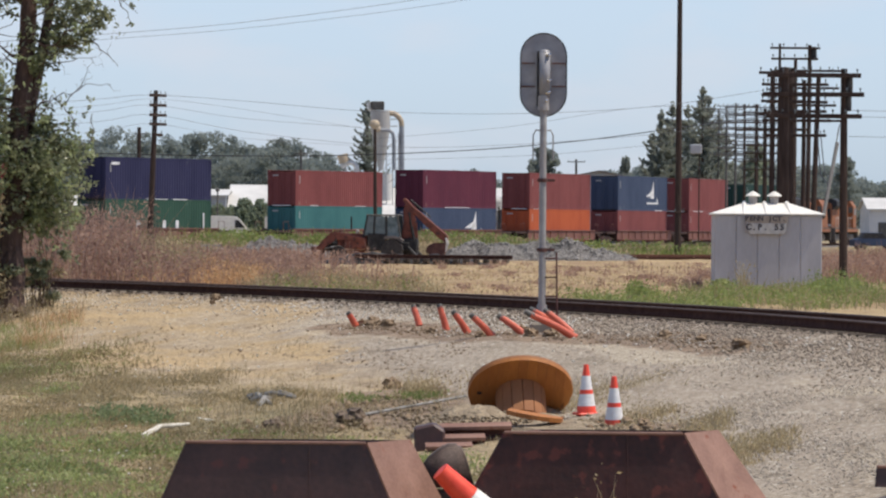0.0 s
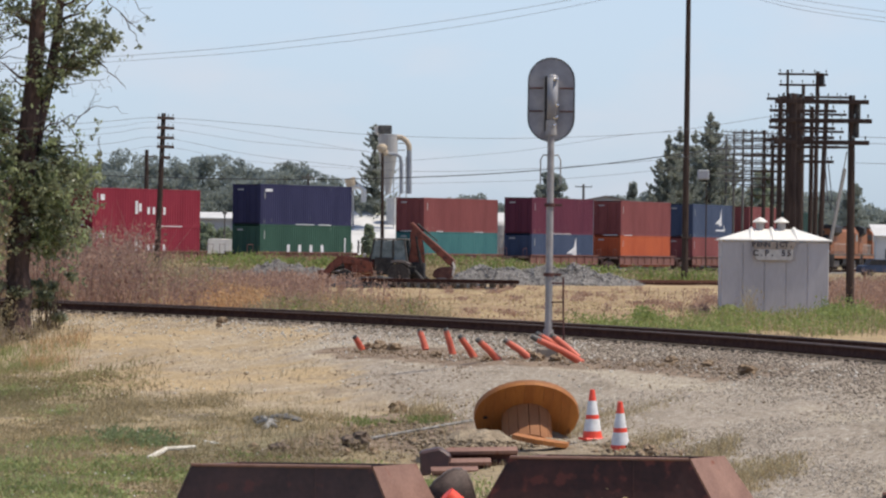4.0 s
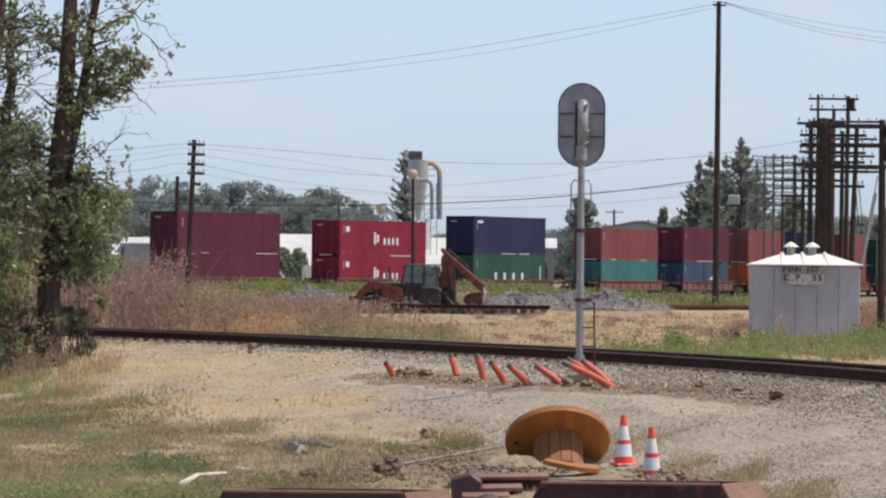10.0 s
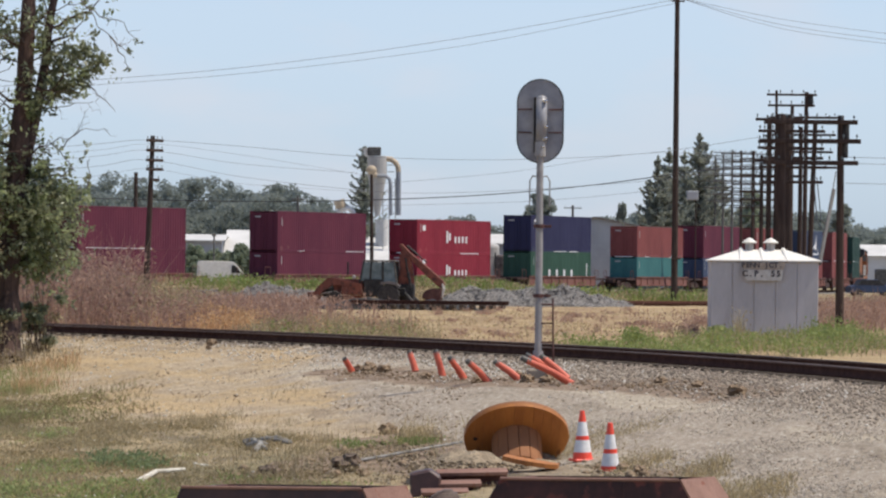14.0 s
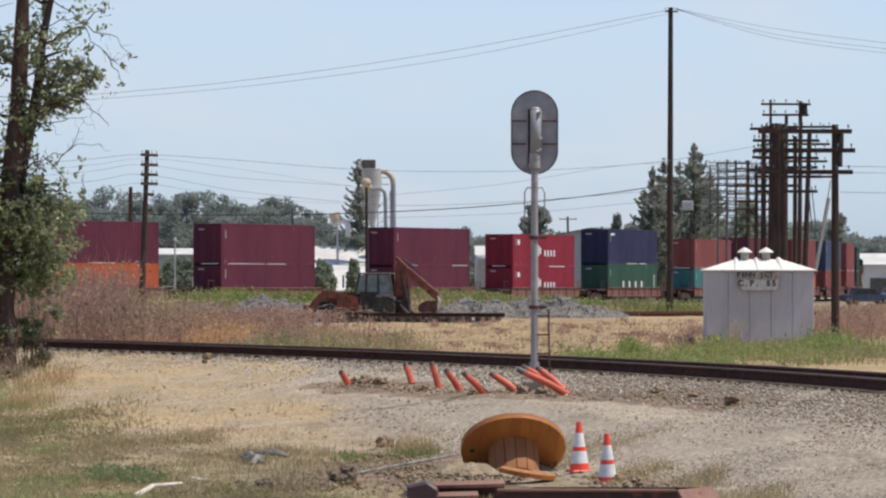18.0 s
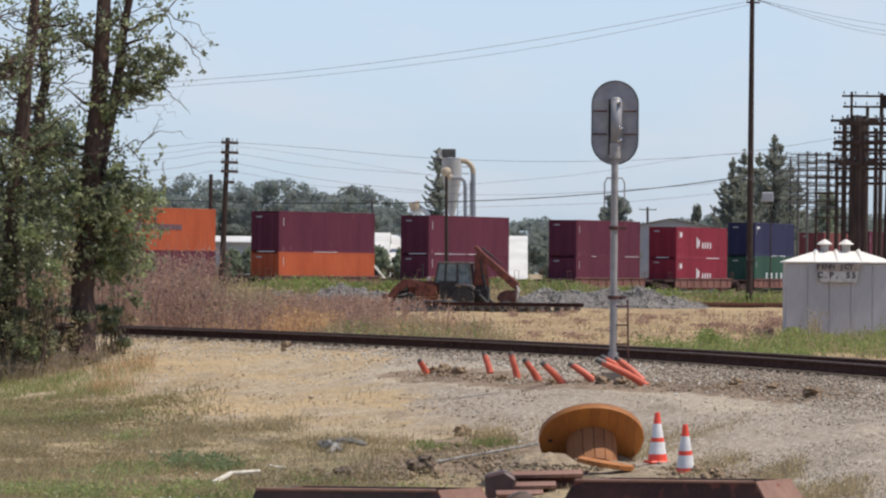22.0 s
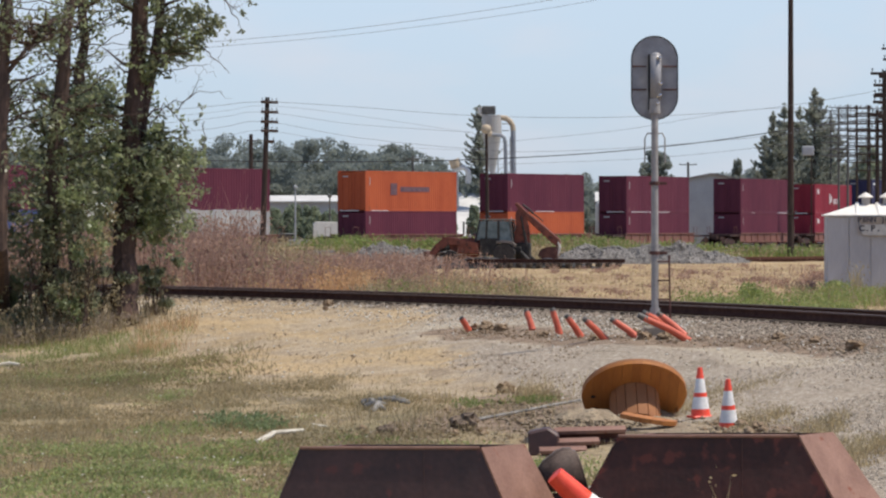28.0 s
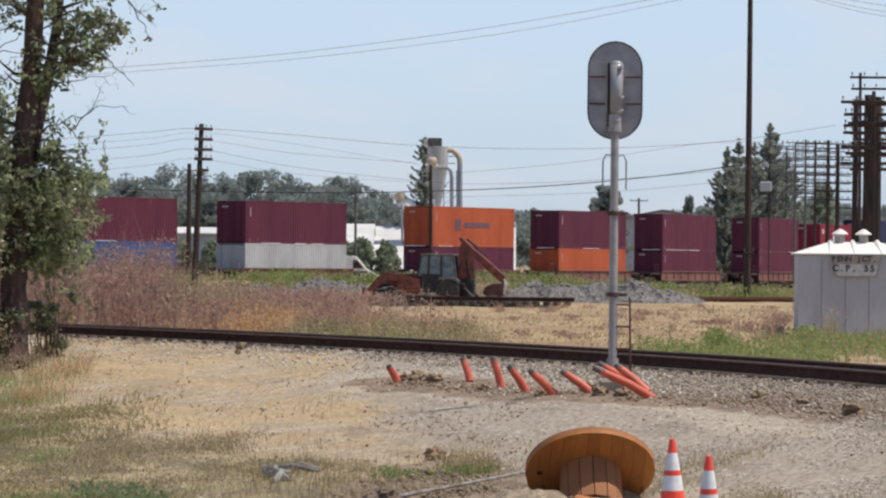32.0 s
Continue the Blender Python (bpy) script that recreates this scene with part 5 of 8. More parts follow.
wire([(-33.92, 280.00, 6.62), (-21.55, 280.00, 7.70), (-17.91, 280.00, 8.19), (-12.26, 280.00, 7.23), (-5.72, 280.00, 6.55), (-1.24, 280.00, 6.33), (5.98, 280.00, 6.66), (14.22, 280.00, 7.41), (19.37, 280.00, 8.33)], 0.012, WIRE, THIN)
wire([(-33.91, 280.00, 6.07), (-21.54, 280.00, 7.11), (-17.77, 280.00, 7.64), (-12.25, 280.00, 6.81), (-4.50, 300.00, 6.69)], 0.009, WIRE, THIN)
wire([(-33.93, 280.00, 7.65), (-21.56, 280.00, 8.69), (-17.72, 280.00, 9.15), (-12.28, 280.00, 8.57), (-4.51, 300.00, 7.73)], 0.009, WIRE, THIN)
wire([(-4.51, 300.00, 7.21), (4.18, 300.00, 8.05), (13.38, 300.00, 9.42), (21.52, 310.00, 9.39)], 0.011, WIRE, THIN)
wire([(-4.49, 300.00, 5.81), (6.41, 300.00, 6.24), (14.59, 285.00, 6.88)], 0.011, WIRE, THIN)
wire([(-33.34, 290.00, 6.24), (-19.09, 290.00, 5.92), (-10.90, 290.00, 5.88), (-4.84, 290.00, 6.02), (2.28, 290.00, 6.39), (9.04, 290.00, 7.05), (14.58, 285.00, 7.76), (21.52, 310.00, 9.08)], 0.032, CABLE, "thick black overhead cable")
for y in (204, 215, 250):
    wire([(14.158, 161.0, 1.7 + (401 - y + 9) / 8142 * 161), (18.113, 161.0, 1.7 + (398 - y + 9) / 8142 * 161)], 0.01, WIRE, THIN)


DUCT = material("blue_grey_duct_metal", (0.2, 0.21, 0.23), (0.33, 0.34, 0.36), 0.6, 0.1, 1, 9, 0.1, 0.9)


# ---- cyclone dust collector and the buildings behind the train ----
def build_cyclone():
    D = 450.0
    k = D / 8142

    def at(px, py, dy=0.0):
        return Vector(((px - 784 + 0.0122 * (py - 441)) * k, D + dy, 1.7 + (401 - py + 0.0122 * (px - 784)) * k))

    cyc = thing("dust_collector", Matrix(), "grey sheet metal cyclone dust collector on a steel frame", "dust collector")

    def tube(name, pts, r, mat, n=14, label=""):
        bm = bmesh.new()
        chain(bm, pts, [r] * len(pts), n)
        part(name, bm, mat, cyc, label)

    bm = bmesh.new()
    rod(bm, at(674, 200), at(674, 232), 17 * k, 17 * k, 20)
    part("drum", bm, GREYMETAL, cyc)
    bm = bmesh.new()
    rod(bm, at(674, 306), at(674, 232), 4 * k, 17 * k, 20)
    part("hopper", bm, GREYMETAL, cyc, "long tapering hopper")
    bm = bmesh.new()
    block(bm, at(669, 191.5), (24 * k, 20 * k, 15 * k), None, 0.08)
    part("top_housing", bm, CABGREY, cyc, "dark square top housing")
    tube("inlet_duct", [at(653, 186), at(655, 196), at(664, 203)], 4.5 * k, WHITEWALL)
    bm = bmesh.new()
    bmesh.ops.create_uvsphere(bm, u_segments=18, v_segments=10, radius=9.5 * k, matrix=Matrix.Translation(at(664, 225, -1.3)) @ Matrix.Diagonal((1, 0.8, 0.85, 1)))
    rod(bm, at(664, 233, -1.3), at(672, 233, -1.0), 5 * k, 5 * k, 14)
    part("fan_housing", bm, TANMETAL, cyc, "round tan fan housing")
    tube("outlet_elbow", [at(690, 205), at(699, 206), at(707, 212), at(711, 220), at(711.5, 228)], 4.7 * k, TANMETAL, 14, "bent tan outlet elbow")
    tube("outlet_duct", [at(711.5, 227.5), at(711.5, 305)], 4.5 * k, DUCT, 14)
    tube("return_duct", [at(672, 235, -1), at(690, 236, -1), at(696, 241, -1), at(698, 252, -1), at(698, 305, -1)], 3.2 * k, DUCT)
    bm = bmesh.new()
    rod(bm, at(682, 405, 2), at(682, 312, 2), 12 * k, 12 * k, 20)
    part("silo", bm, WHITEWALL, cyc, "pale round silo under the hopper")
    for px in (662, 684, 695, 706):
        tube("post", [at(px, 400), at(px, 240)], 0.9 * k, GREYMETAL, 6)
    for py in range(252, 330, 16):
        tube("brace", [at(662, py + 14), at(684, py)], 0.6 * k, GREYMETAL, 5)
        tube("brace", [at(684, py + 14), at(706, py)], 0.6 * k, GREYMETAL, 5)
    for a, b in ((692, 216), (692, 228)):
        tube("platform_rail", [at(a, b), at(704, b)], 0.8 * k, GREYMETAL, 6)
    small = thing("dust_collector", Matrix(), "small tan cyclone beside the large collector", "dust collector")
    bm = bmesh.new()
    rod(bm, at(610, 292), at(606, 278), 9 * k, 10 * k, 16)
    part("drum", bm, TANMETAL, small)
    bm = bmesh.new()
    chain(bm, [at(604, 300), at(613, 293), at(624, 292), at(631, 299), at(631, 320)], [5 * k] * 5, 12)
    part("duct", bm, WHITEWALL, small, "bent white duct")
    bm = bmesh.new()
    chain(bm, [at(612, 292), at(612, 400)], [2 * k] * 2, 8)
    part("post", bm, GREYMETAL, small)


build_cyclone()


def long_hall(name, x0, x1, y, deep, eave, ridge, wall, roof, label, turn=0.0, doors=0, overhang=0.4):
    """A low hall with a pitched roof; the ridge runs along it."""
    w = x1 - x0
    hall = thing(name, pose((x0 + x1) / 2, y, -0.3, 0, 0, turn), label, "building")
    bm = bmesh.new()
    prism(bm, [(-deep / 2, 0), (deep / 2, 0), (deep / 2, eave), (0, ridge), (-deep / 2, eave)], w, Matrix.Rotation(math.pi / 2, 4, "Z"))
    part("wall", bm, wall, hall)
    for side in (-1, 1):
        bm = bmesh.new()
        o = overhang
        slope = (ridge - eave) / (deep / 2)
        pts = [(side * (deep / 2 + o), eave - o * slope + 0.03), (0, ridge + 0.03), (0, ridge + 0.15), (side * (deep / 2 + o), eave - o * slope + 0.15)]
        prism(bm, pts, w + 2 * o, Matrix.Rotation(math.pi / 2, 4, "Z"))
        part("roof", bm, roof, hall)
    n = max(2, int(w / 3))
    for i in range(n + 1):
        bm = bmesh.new()
        block(bm, (-w / 2 + w * i / n, -deep / 2 - 0.03, eave / 2), (0.12, 0.1, eave), None, 0.01)
        part("wall_seam", bm, wall, hall)
    for i in range(doors):
        bm = bmesh.new()
        block(bm, (-w / 2 + w * (i + 0.5) / doors, -deep / 2 - 0.04, 1.3), (2.6, 0.08, 2.6), None, 0.02)
        part("door", bm, CABGREY, hall, "dark roller door")
    return hall


long_hall("warehouse", -20.751, -12.25, 450, 20, 2.253, 5.52, GREYWALL, WHITEWALL, "grey warehouse with a low bright roof", 0, 0, 0.1)
long_hall("warehouse", -34.261, -20.967, 446, 9, 4.491, 5.018, GREYWALL, WHITEWALL, "long grey sheet metal warehouse with a white roof", 0, 0)
long_hall("warehouse", -49.326, -35.067, 446, 14, 3.091, 4.337, WHITEWALL, WHITEWALL, "low white warehouse behind the trees", 0, 0)
long_hall("warehouse", -11.995, 0.857, 456, 30, 1.1, 5.359, WHITEWALL, WHITEWALL, "long white low warehouse with a bright roof", 0, 0)
long_hall("grey_shed", 13.507, 18.472, 476, 12, 6.293, 7.465, GREYWALL, BROWNROOF, "grey sheet metal shed with a brown pitched roof", 90, 0)
long_hall("grey_shed", 4.215, 6.917, 448, 8, 4.5, 5.35, GREYWALL, WHITEWALL, "small grey shed with a bright white roof", 0, 0)


def storage_tank(x, y, r, h, mat, label):
    """An upright round tank with a domed top, hoops and a pipe."""
    tank = thing("storage_tank", pose(x, y, ground_z(x, y) - 0.02), label, "tank", "yard tanks")
    bm = bmesh.new()
    lathe(bm, [(0.02, 0), (r, 0), (r, h - r * 0.45), (r * 0.93, h - r * 0.25), (r * 0.7, h - r * 0.08), (r * 0.3, h), (0.02, h)], 28)
    part("shell", bm, mat, tank)
    for k in (0.2, 0.5, 0.8):
        bm = bmesh.new()
        z = (h - r * 0.45) * k
        lathe(bm, [(r + 0.005, z - 0.05), (r + 0.04, z - 0.04), (r + 0.04, z + 0.04), (r + 0.005, z + 0.05)], 28)
        part("hoop", bm, mat, tank)
    bm = chain(bmesh.new(), [(r * 0.6, -r * 0.85, 0), (r * 0.6, -r * 0.85, h * 0.75), (r * 0.4, -r * 0.5, h - r * 0.1)], [0.07] * 3, 8)
    part("pipe", bm, DIGGERDARK, tank)


storage_tank(4.75, 441, 0.95, 4.6, GREYMETAL, "dull grey domed storage tank beside a shed")
storage_tank(5.9, 440, 0.55, 3.5, TANKSTEEL, "dark rusty upright tank beside a shed")


long_hall("warehouse", 55.5, 70.0, 606, 14, 4.3, 5.7, WHITEWALL, WHITEWALL, "low grey warehouse with a white roof", 0, 3)


def parked_car(px, D, mat, label, turn):
    x = (px - 784) / 8142 * D
    car = thing("parked_car", pose(x, D, ground_z(x, D), 0, 0, turn), label, "car", "parked cars")
    bm = bmesh.new()
    prism(bm, [(-2.1, 0.35), (2.1, 0.35), (2.15, 0.75), (1.9, 0.9), (1.0, 0.98), (-1.6, 1.0), (-2.1, 0.9)], 1.7)
    bmesh.ops.bevel(bm, geom=bm.edges[:], offset=0.06, segments=2, affect="EDGES")
    part("body", bm, mat, car)
    bm = bmesh.new()
    prism(bm, [(-1.5, 0.98), (1.0, 0.98), (0.45, 1.45), (-1.1, 1.48)], 1.5)
    part("cabin", bm, DIGGERDARK, car, "dark window band")
    bm = bmesh.new()
    block(bm, (-0.33, 0, 1.48), (1.5, 1.42, 0.07), None, 0.03)
    part("roof", bm, mat, car)
    for wx in (-1.3, 1.3):
        for wy in (-0.8, 0.8):
            bm = bmesh.new()
            lathe(bm, [(0.05, -0.1), (0.32, -0.1), (0.32, 0.1), (0.05, 0.1)], 16, Matrix.Rotation(math.pi / 2, 4, "X"))
            w = part("wheel", bm, BLACK, car)
            w.location = (wx, wy, 0.32)


def lamp_post(px, top, D, mat, label):
    """A thin post with a small head."""
    x, k = (px - 784) / 8142 * D, D / 8142
    h = 2.0 + (401 - top) * k
    post = thing("lamp_post", pose(x, D, -0.3), label, "lamp post", "posts behind the train")
    part("post", rod(bmesh.new(), (0, 0, -0.2), (0, 0, h), 0.09, 0.07, 8), mat, post)
    bm = bmesh.new()
    lathe(bm, [(0.07, h - 0.05), (0.2, h), (0.19, h + 0.18), (0.05, h + 0.26)], 12)
    part("head", bm, mat, post)


lamp_post(323, 330, 421, GREYWALL, "pale post with a small head behind the train")
lamp_post(384, 346, 421, GREYPOLE, "grey post with a small head behind the train")
parked_car(1548, 400, SLATE, "slate-blue parked car beyond the tracks", 12)
parked_car(1610, 420, SILVER, "pale grey parked car beyond the tracks", -8)
parked_car(316, 422, SILVER, "pale grey parked car behind the train", 8)


def parked_van(px, D, label, turn):
    """A white panel van with a sloping nose."""
    x = (px - 784) / 8142 * D
    van = thing("parked_van", pose(x, D, ground_z(x, D), 0, 0, turn), label, "van", "parked vans")
    bm = bmesh.new()
    prism(bm, [(-2.3, 0.4), (2.3, 0.4), (2.35, 0.95), (2.15, 1.2), (1.55, 1.4), (0.75, 2.35), (0.5, 2.48), (-2.1, 2.52), (-2.3, 2.4)], 1.9)
    bmesh.ops.bevel(bm, geom=bm.edges[:], offset=0.07, segments=2, affect="EDGES")
    part("body", bm, ROOFPAINT, van)
    bm = bmesh.new()
    prism(bm, [(0.45, 1.55), (1.25, 1.55), (0.75, 2.15), (0.45, 2.18)], 1.94)
    part("side_window", bm, DIGGERDARK, van, "dark cab window")
    for bx in (-2.36, 2.38):
        bm = bmesh.new()
        block(bm, (bx, 0, 0.5), (0.14, 1.9, 0.22), None, 0.03)
        part("bumper", bm, DIGGERDARK, van)
    for wx in (-1.45, 1.5):
        for wy in (-0.86, 0.86):
            bm = bmesh.new()
            lathe(bm, [(0.05, -0.12), (0.34, -0.12), (0.36, -0.08), (0.36, 0.08), (0.34, 0.12), (0.05, 0.12)], 18, Matrix.Rotation(math.pi / 2, 4, "X"))
            part("wheel", bm, BLACK, van).location = (wx, wy, 0.35)


parked_van(520, 362, "white panel van parked behind the train", 0)
parked_van(405, 372, "dusty white panel van parked before a warehouse", 4)
parked_car(1590, 450, BLUE, "blue parked car beyond the tracks", 80)


# ---- trees and far woods ----
def clump(center, rx, ry, rz, n, size, inner=0.35):
    """Leaves through a rounded, uneven clump."""
    d = rng.normal(size=(n, 3))
    d /= np.linalg.norm(d, axis=1)[:, None]
    rad = rng.uniform(inner, 1.0, n)[:, None] ** 0.6
    return leaves(np.array(center) + d * rad * np.array([rx, ry, rz]), size)


def far_wood(name, line, D, label, mat, deep=60):
    """A belt of far trees under a skyline given as across and height pairs: crowns of many small clumps, lower ones in front."""
    soups = []
    for (x0, h0), (x1, h1) in zip(line, line[1:]):
        n = max(2, int(abs(x1 - x0) / 0.36))
        for i in range(n):
            f = (i + rng.uniform(0, 1)) / n
            back = i % 2
            x, h = x0 + (x1 - x0) * f, (h0 + (h1 - h0) * f) * (rng.uniform(0.92, 1.03) if back else rng.uniform(0.5, 0.92))
            y = D + (back - rng.uniform(0.2, 0.8)) * deep / 2
            w = rng.uniform(1.8, 3.8)
            for _ in range(14):
                z = h * rng.uniform(0.25, 0.97)
                reach = w * math.sqrt(max(0.05, 1 - ((z / h - 0.5) / 0.52) ** 2)) * rng.uniform(0.1, 0.9)
                a = rng.uniform(0, 2 * math.pi)
                q = rng.uniform(0.7, 1.5)
                soups.append(clump((x + math.cos(a) * reach, y + math.sin(a) * reach, min(z, h - q * 0.7)), q * 1.2, q * 1.2, q * 0.8, 90, 0.5))
    me = soup(name, *join_soups(soups), mat)
    return tagged(new(name, me), label, "woods", kind="stuff")


def skyline(points, D):
    k = D / 8142
    return [((x - 784) * k, 1.7 + (401 - y + 0.0122 * (x - 784)) * k) for x, y in points]


far_wood("far_woods", skyline([(-330, 232), (-200, 236), (60, 238), (120, 240), (160, 232), (205, 224), (262, 246), (300, 240), (345, 230), (385, 236), (425, 252), (470, 247), (515, 250), (548, 262), (575, 278), (610, 300), (640, 318)], 700), 700, "green belt of distant broadleaf trees, greyed for haze", FARLEAF)
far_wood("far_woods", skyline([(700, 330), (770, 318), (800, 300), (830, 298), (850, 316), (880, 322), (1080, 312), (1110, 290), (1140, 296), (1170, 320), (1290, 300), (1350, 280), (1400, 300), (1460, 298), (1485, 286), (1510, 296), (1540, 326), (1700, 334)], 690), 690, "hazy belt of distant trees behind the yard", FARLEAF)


def conifer(base, h, w, label, tiers=26, n=130, size=0.36, sparse=1.0, name="conifer_tree", full=0.7):
    """A pointed tree with feathery boughs that sag and sweep up at their tips."""
    t = thing(name, Matrix.Translation(base), label, "tree", "conifers")
    bm = bmesh.new()
    rod(bm, (0, 0, -0.2), (0, 0, h * 0.97), h * 0.018, 0.04, 8)
    part("trunk", bm, BARK, t)
    soups = []
    for i in range(tiers):
        f = (i + 0.3) / tiers
        z = h * (0.06 + 0.94 * f) + rng.normal() * h * 0.012
        reach = w * (1 - f) ** full * rng.uniform(0.55, 1.4) + 0.2
        for b in range(int(5 + 4 * (1 - f))):
            a = rng.uniform(0, 2 * math.pi)
            r = reach * rng.uniform(0.35, 1.25)
            k = int(n * sparse * (0.35 + r / max(w, 0.1)))
            s = rng.uniform(0.05, 1, k)[:, None] ** 0.75
            tip = rng.uniform(0.35, 0.65)
            pts = np.concatenate([np.cos(a) * r * s, np.sin(a) * r * s, z - 0.25 * r * s + tip * r * s ** 3], 1)
            pts += rng.normal(size=(k, 3)) * np.array([0.13, 0.13, 0.06]) * (1.1 - s) * (0.75 + r * 0.28)
            pts[:, 2] -= rng.uniform(0, 0.3, k) * (1.05 - s[:, 0])
            soups.append(leaves(pts, size, -0.2))
    soups.append(leaves(np.stack([rng.normal(size=60) * 0.08, rng.normal(size=60) * 0.08, h * rng.uniform(0.93, 1.01, 60)], 1), size, -0.6))
    part("crown", soup("crown", *join_soups(soups), FARNEEDLE), FARNEEDLE, t)
    return t


for px, top, w, D, tiers, full in ((1241, 163, 3.4, 430, 30, 0.7), (1252, 180, 3.0, 436, 26, 0.7), (1168, 204, 2.6, 426, 24, 0.75), (1188, 189, 2.6, 440, 26, 0.75), (1216, 196, 3.0, 450, 24, 0.7), (1270, 212, 3.0, 438, 20, 0.7), (1154, 244, 2.8, 428, 15, 0.7), (1182, 230, 3.8, 427, 17, 0.6), (1222, 222, 4.2, 433, 18, 0.5), (1282, 240, 3.2, 446, 15, 0.6)):
    ax = (px - 784) / 8142 * D
    conifer((ax, D, -0.3), 2.0 + (401 - top + 0.0122 * (px - 784)) / 8142 * D, w, "tall feathery green conifer behind the tracks, greyed for haze", int(tiers * 1.7), 60, 0.3, full=full)
conifer((-7.6, 456, -0.3), 14.0, 2.3, "slim green conifer beside the dust collector, greyed for haze", 54, 60, 0.28, full=0.55)


def small_tree(px, top, w, D, label, mat=FARLEAF, name="small_tree"):
    ax, k = (px - 784) / 8142 * D, D / 8142
    h = 2.0 + (401 - top + 0.0122 * (px - 784)) * k
    t = thing(name, pose(ax, D, -0.3), label, "tree", "small trees")
    bm = bmesh.new()
    rod(bm, (0, 0, -0.2), (0, 0, h * 0.8), 0.16, 0.05, 8)
    part("trunk", bm, BARK, t)
    soups = []
    for i in range(90):
        f = rng.uniform(0.3, 0.97)
        r = w * k / 2 * (1.0 - 0.55 * max(0, f - 0.55) / 0.45)
        a = rng.uniform(0, 2 * math.pi)
        rr = r * 0.8 * math.sqrt(rng.uniform(0, 1))
        soups.append(clump((math.cos(a) * rr, math.sin(a) * rr, h * f), r * rng.uniform(0.2, 0.45), r * 0.4, rng.uniform(0.3, 0.7), 90, 0.34))
    part("crown", soup("crown", *join_soups(soups), mat), mat, t)
    return t


small_tree(962, 270, 92, 430, "small round green tree behind the train")
small_tree(1335, 264, 70, 480, "olive green tree behind the pole row", FARBUSH)
small_tree(1498, 284, 60, 640, "rounded distant tree behind the poles")
small_tree(1105, 286, 34, 560, "small distant shrub-like tree")


for px, top, w in ((285, 352, 40), (318, 346, 44), (350, 350, 46), (384, 356, 40), (410, 362, 34), (300, 366, 46), (365, 366, 46), (120, 356, 60), (230, 350, 50), (640, 352, 24), (520, 356, 40), (432, 346, 40), (462, 350, 34), (448, 362, 44), (545, 348, 40), (586, 354, 40)):
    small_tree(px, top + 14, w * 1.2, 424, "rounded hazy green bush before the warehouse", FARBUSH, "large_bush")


def wavy(points, bend, cuts=4):
    """A line through the points, bent a little at random between them."""
    out = [Vector(points[0])]
    for p, q in zip(points, points[1:]):
        p, q = Vector(p), Vector(q)
        for i in range(1, cuts + 1):
            w = Vector(rng.normal(size=3)) * bend * (q - p).length if i < cuts else Vector((0, 0, 0))
            out.append(p.lerp(q, i / cuts) + w)
    return out


def tapered(n, a, b):
    return [a + (b - a) * i / (n - 1) for i in range(n)]


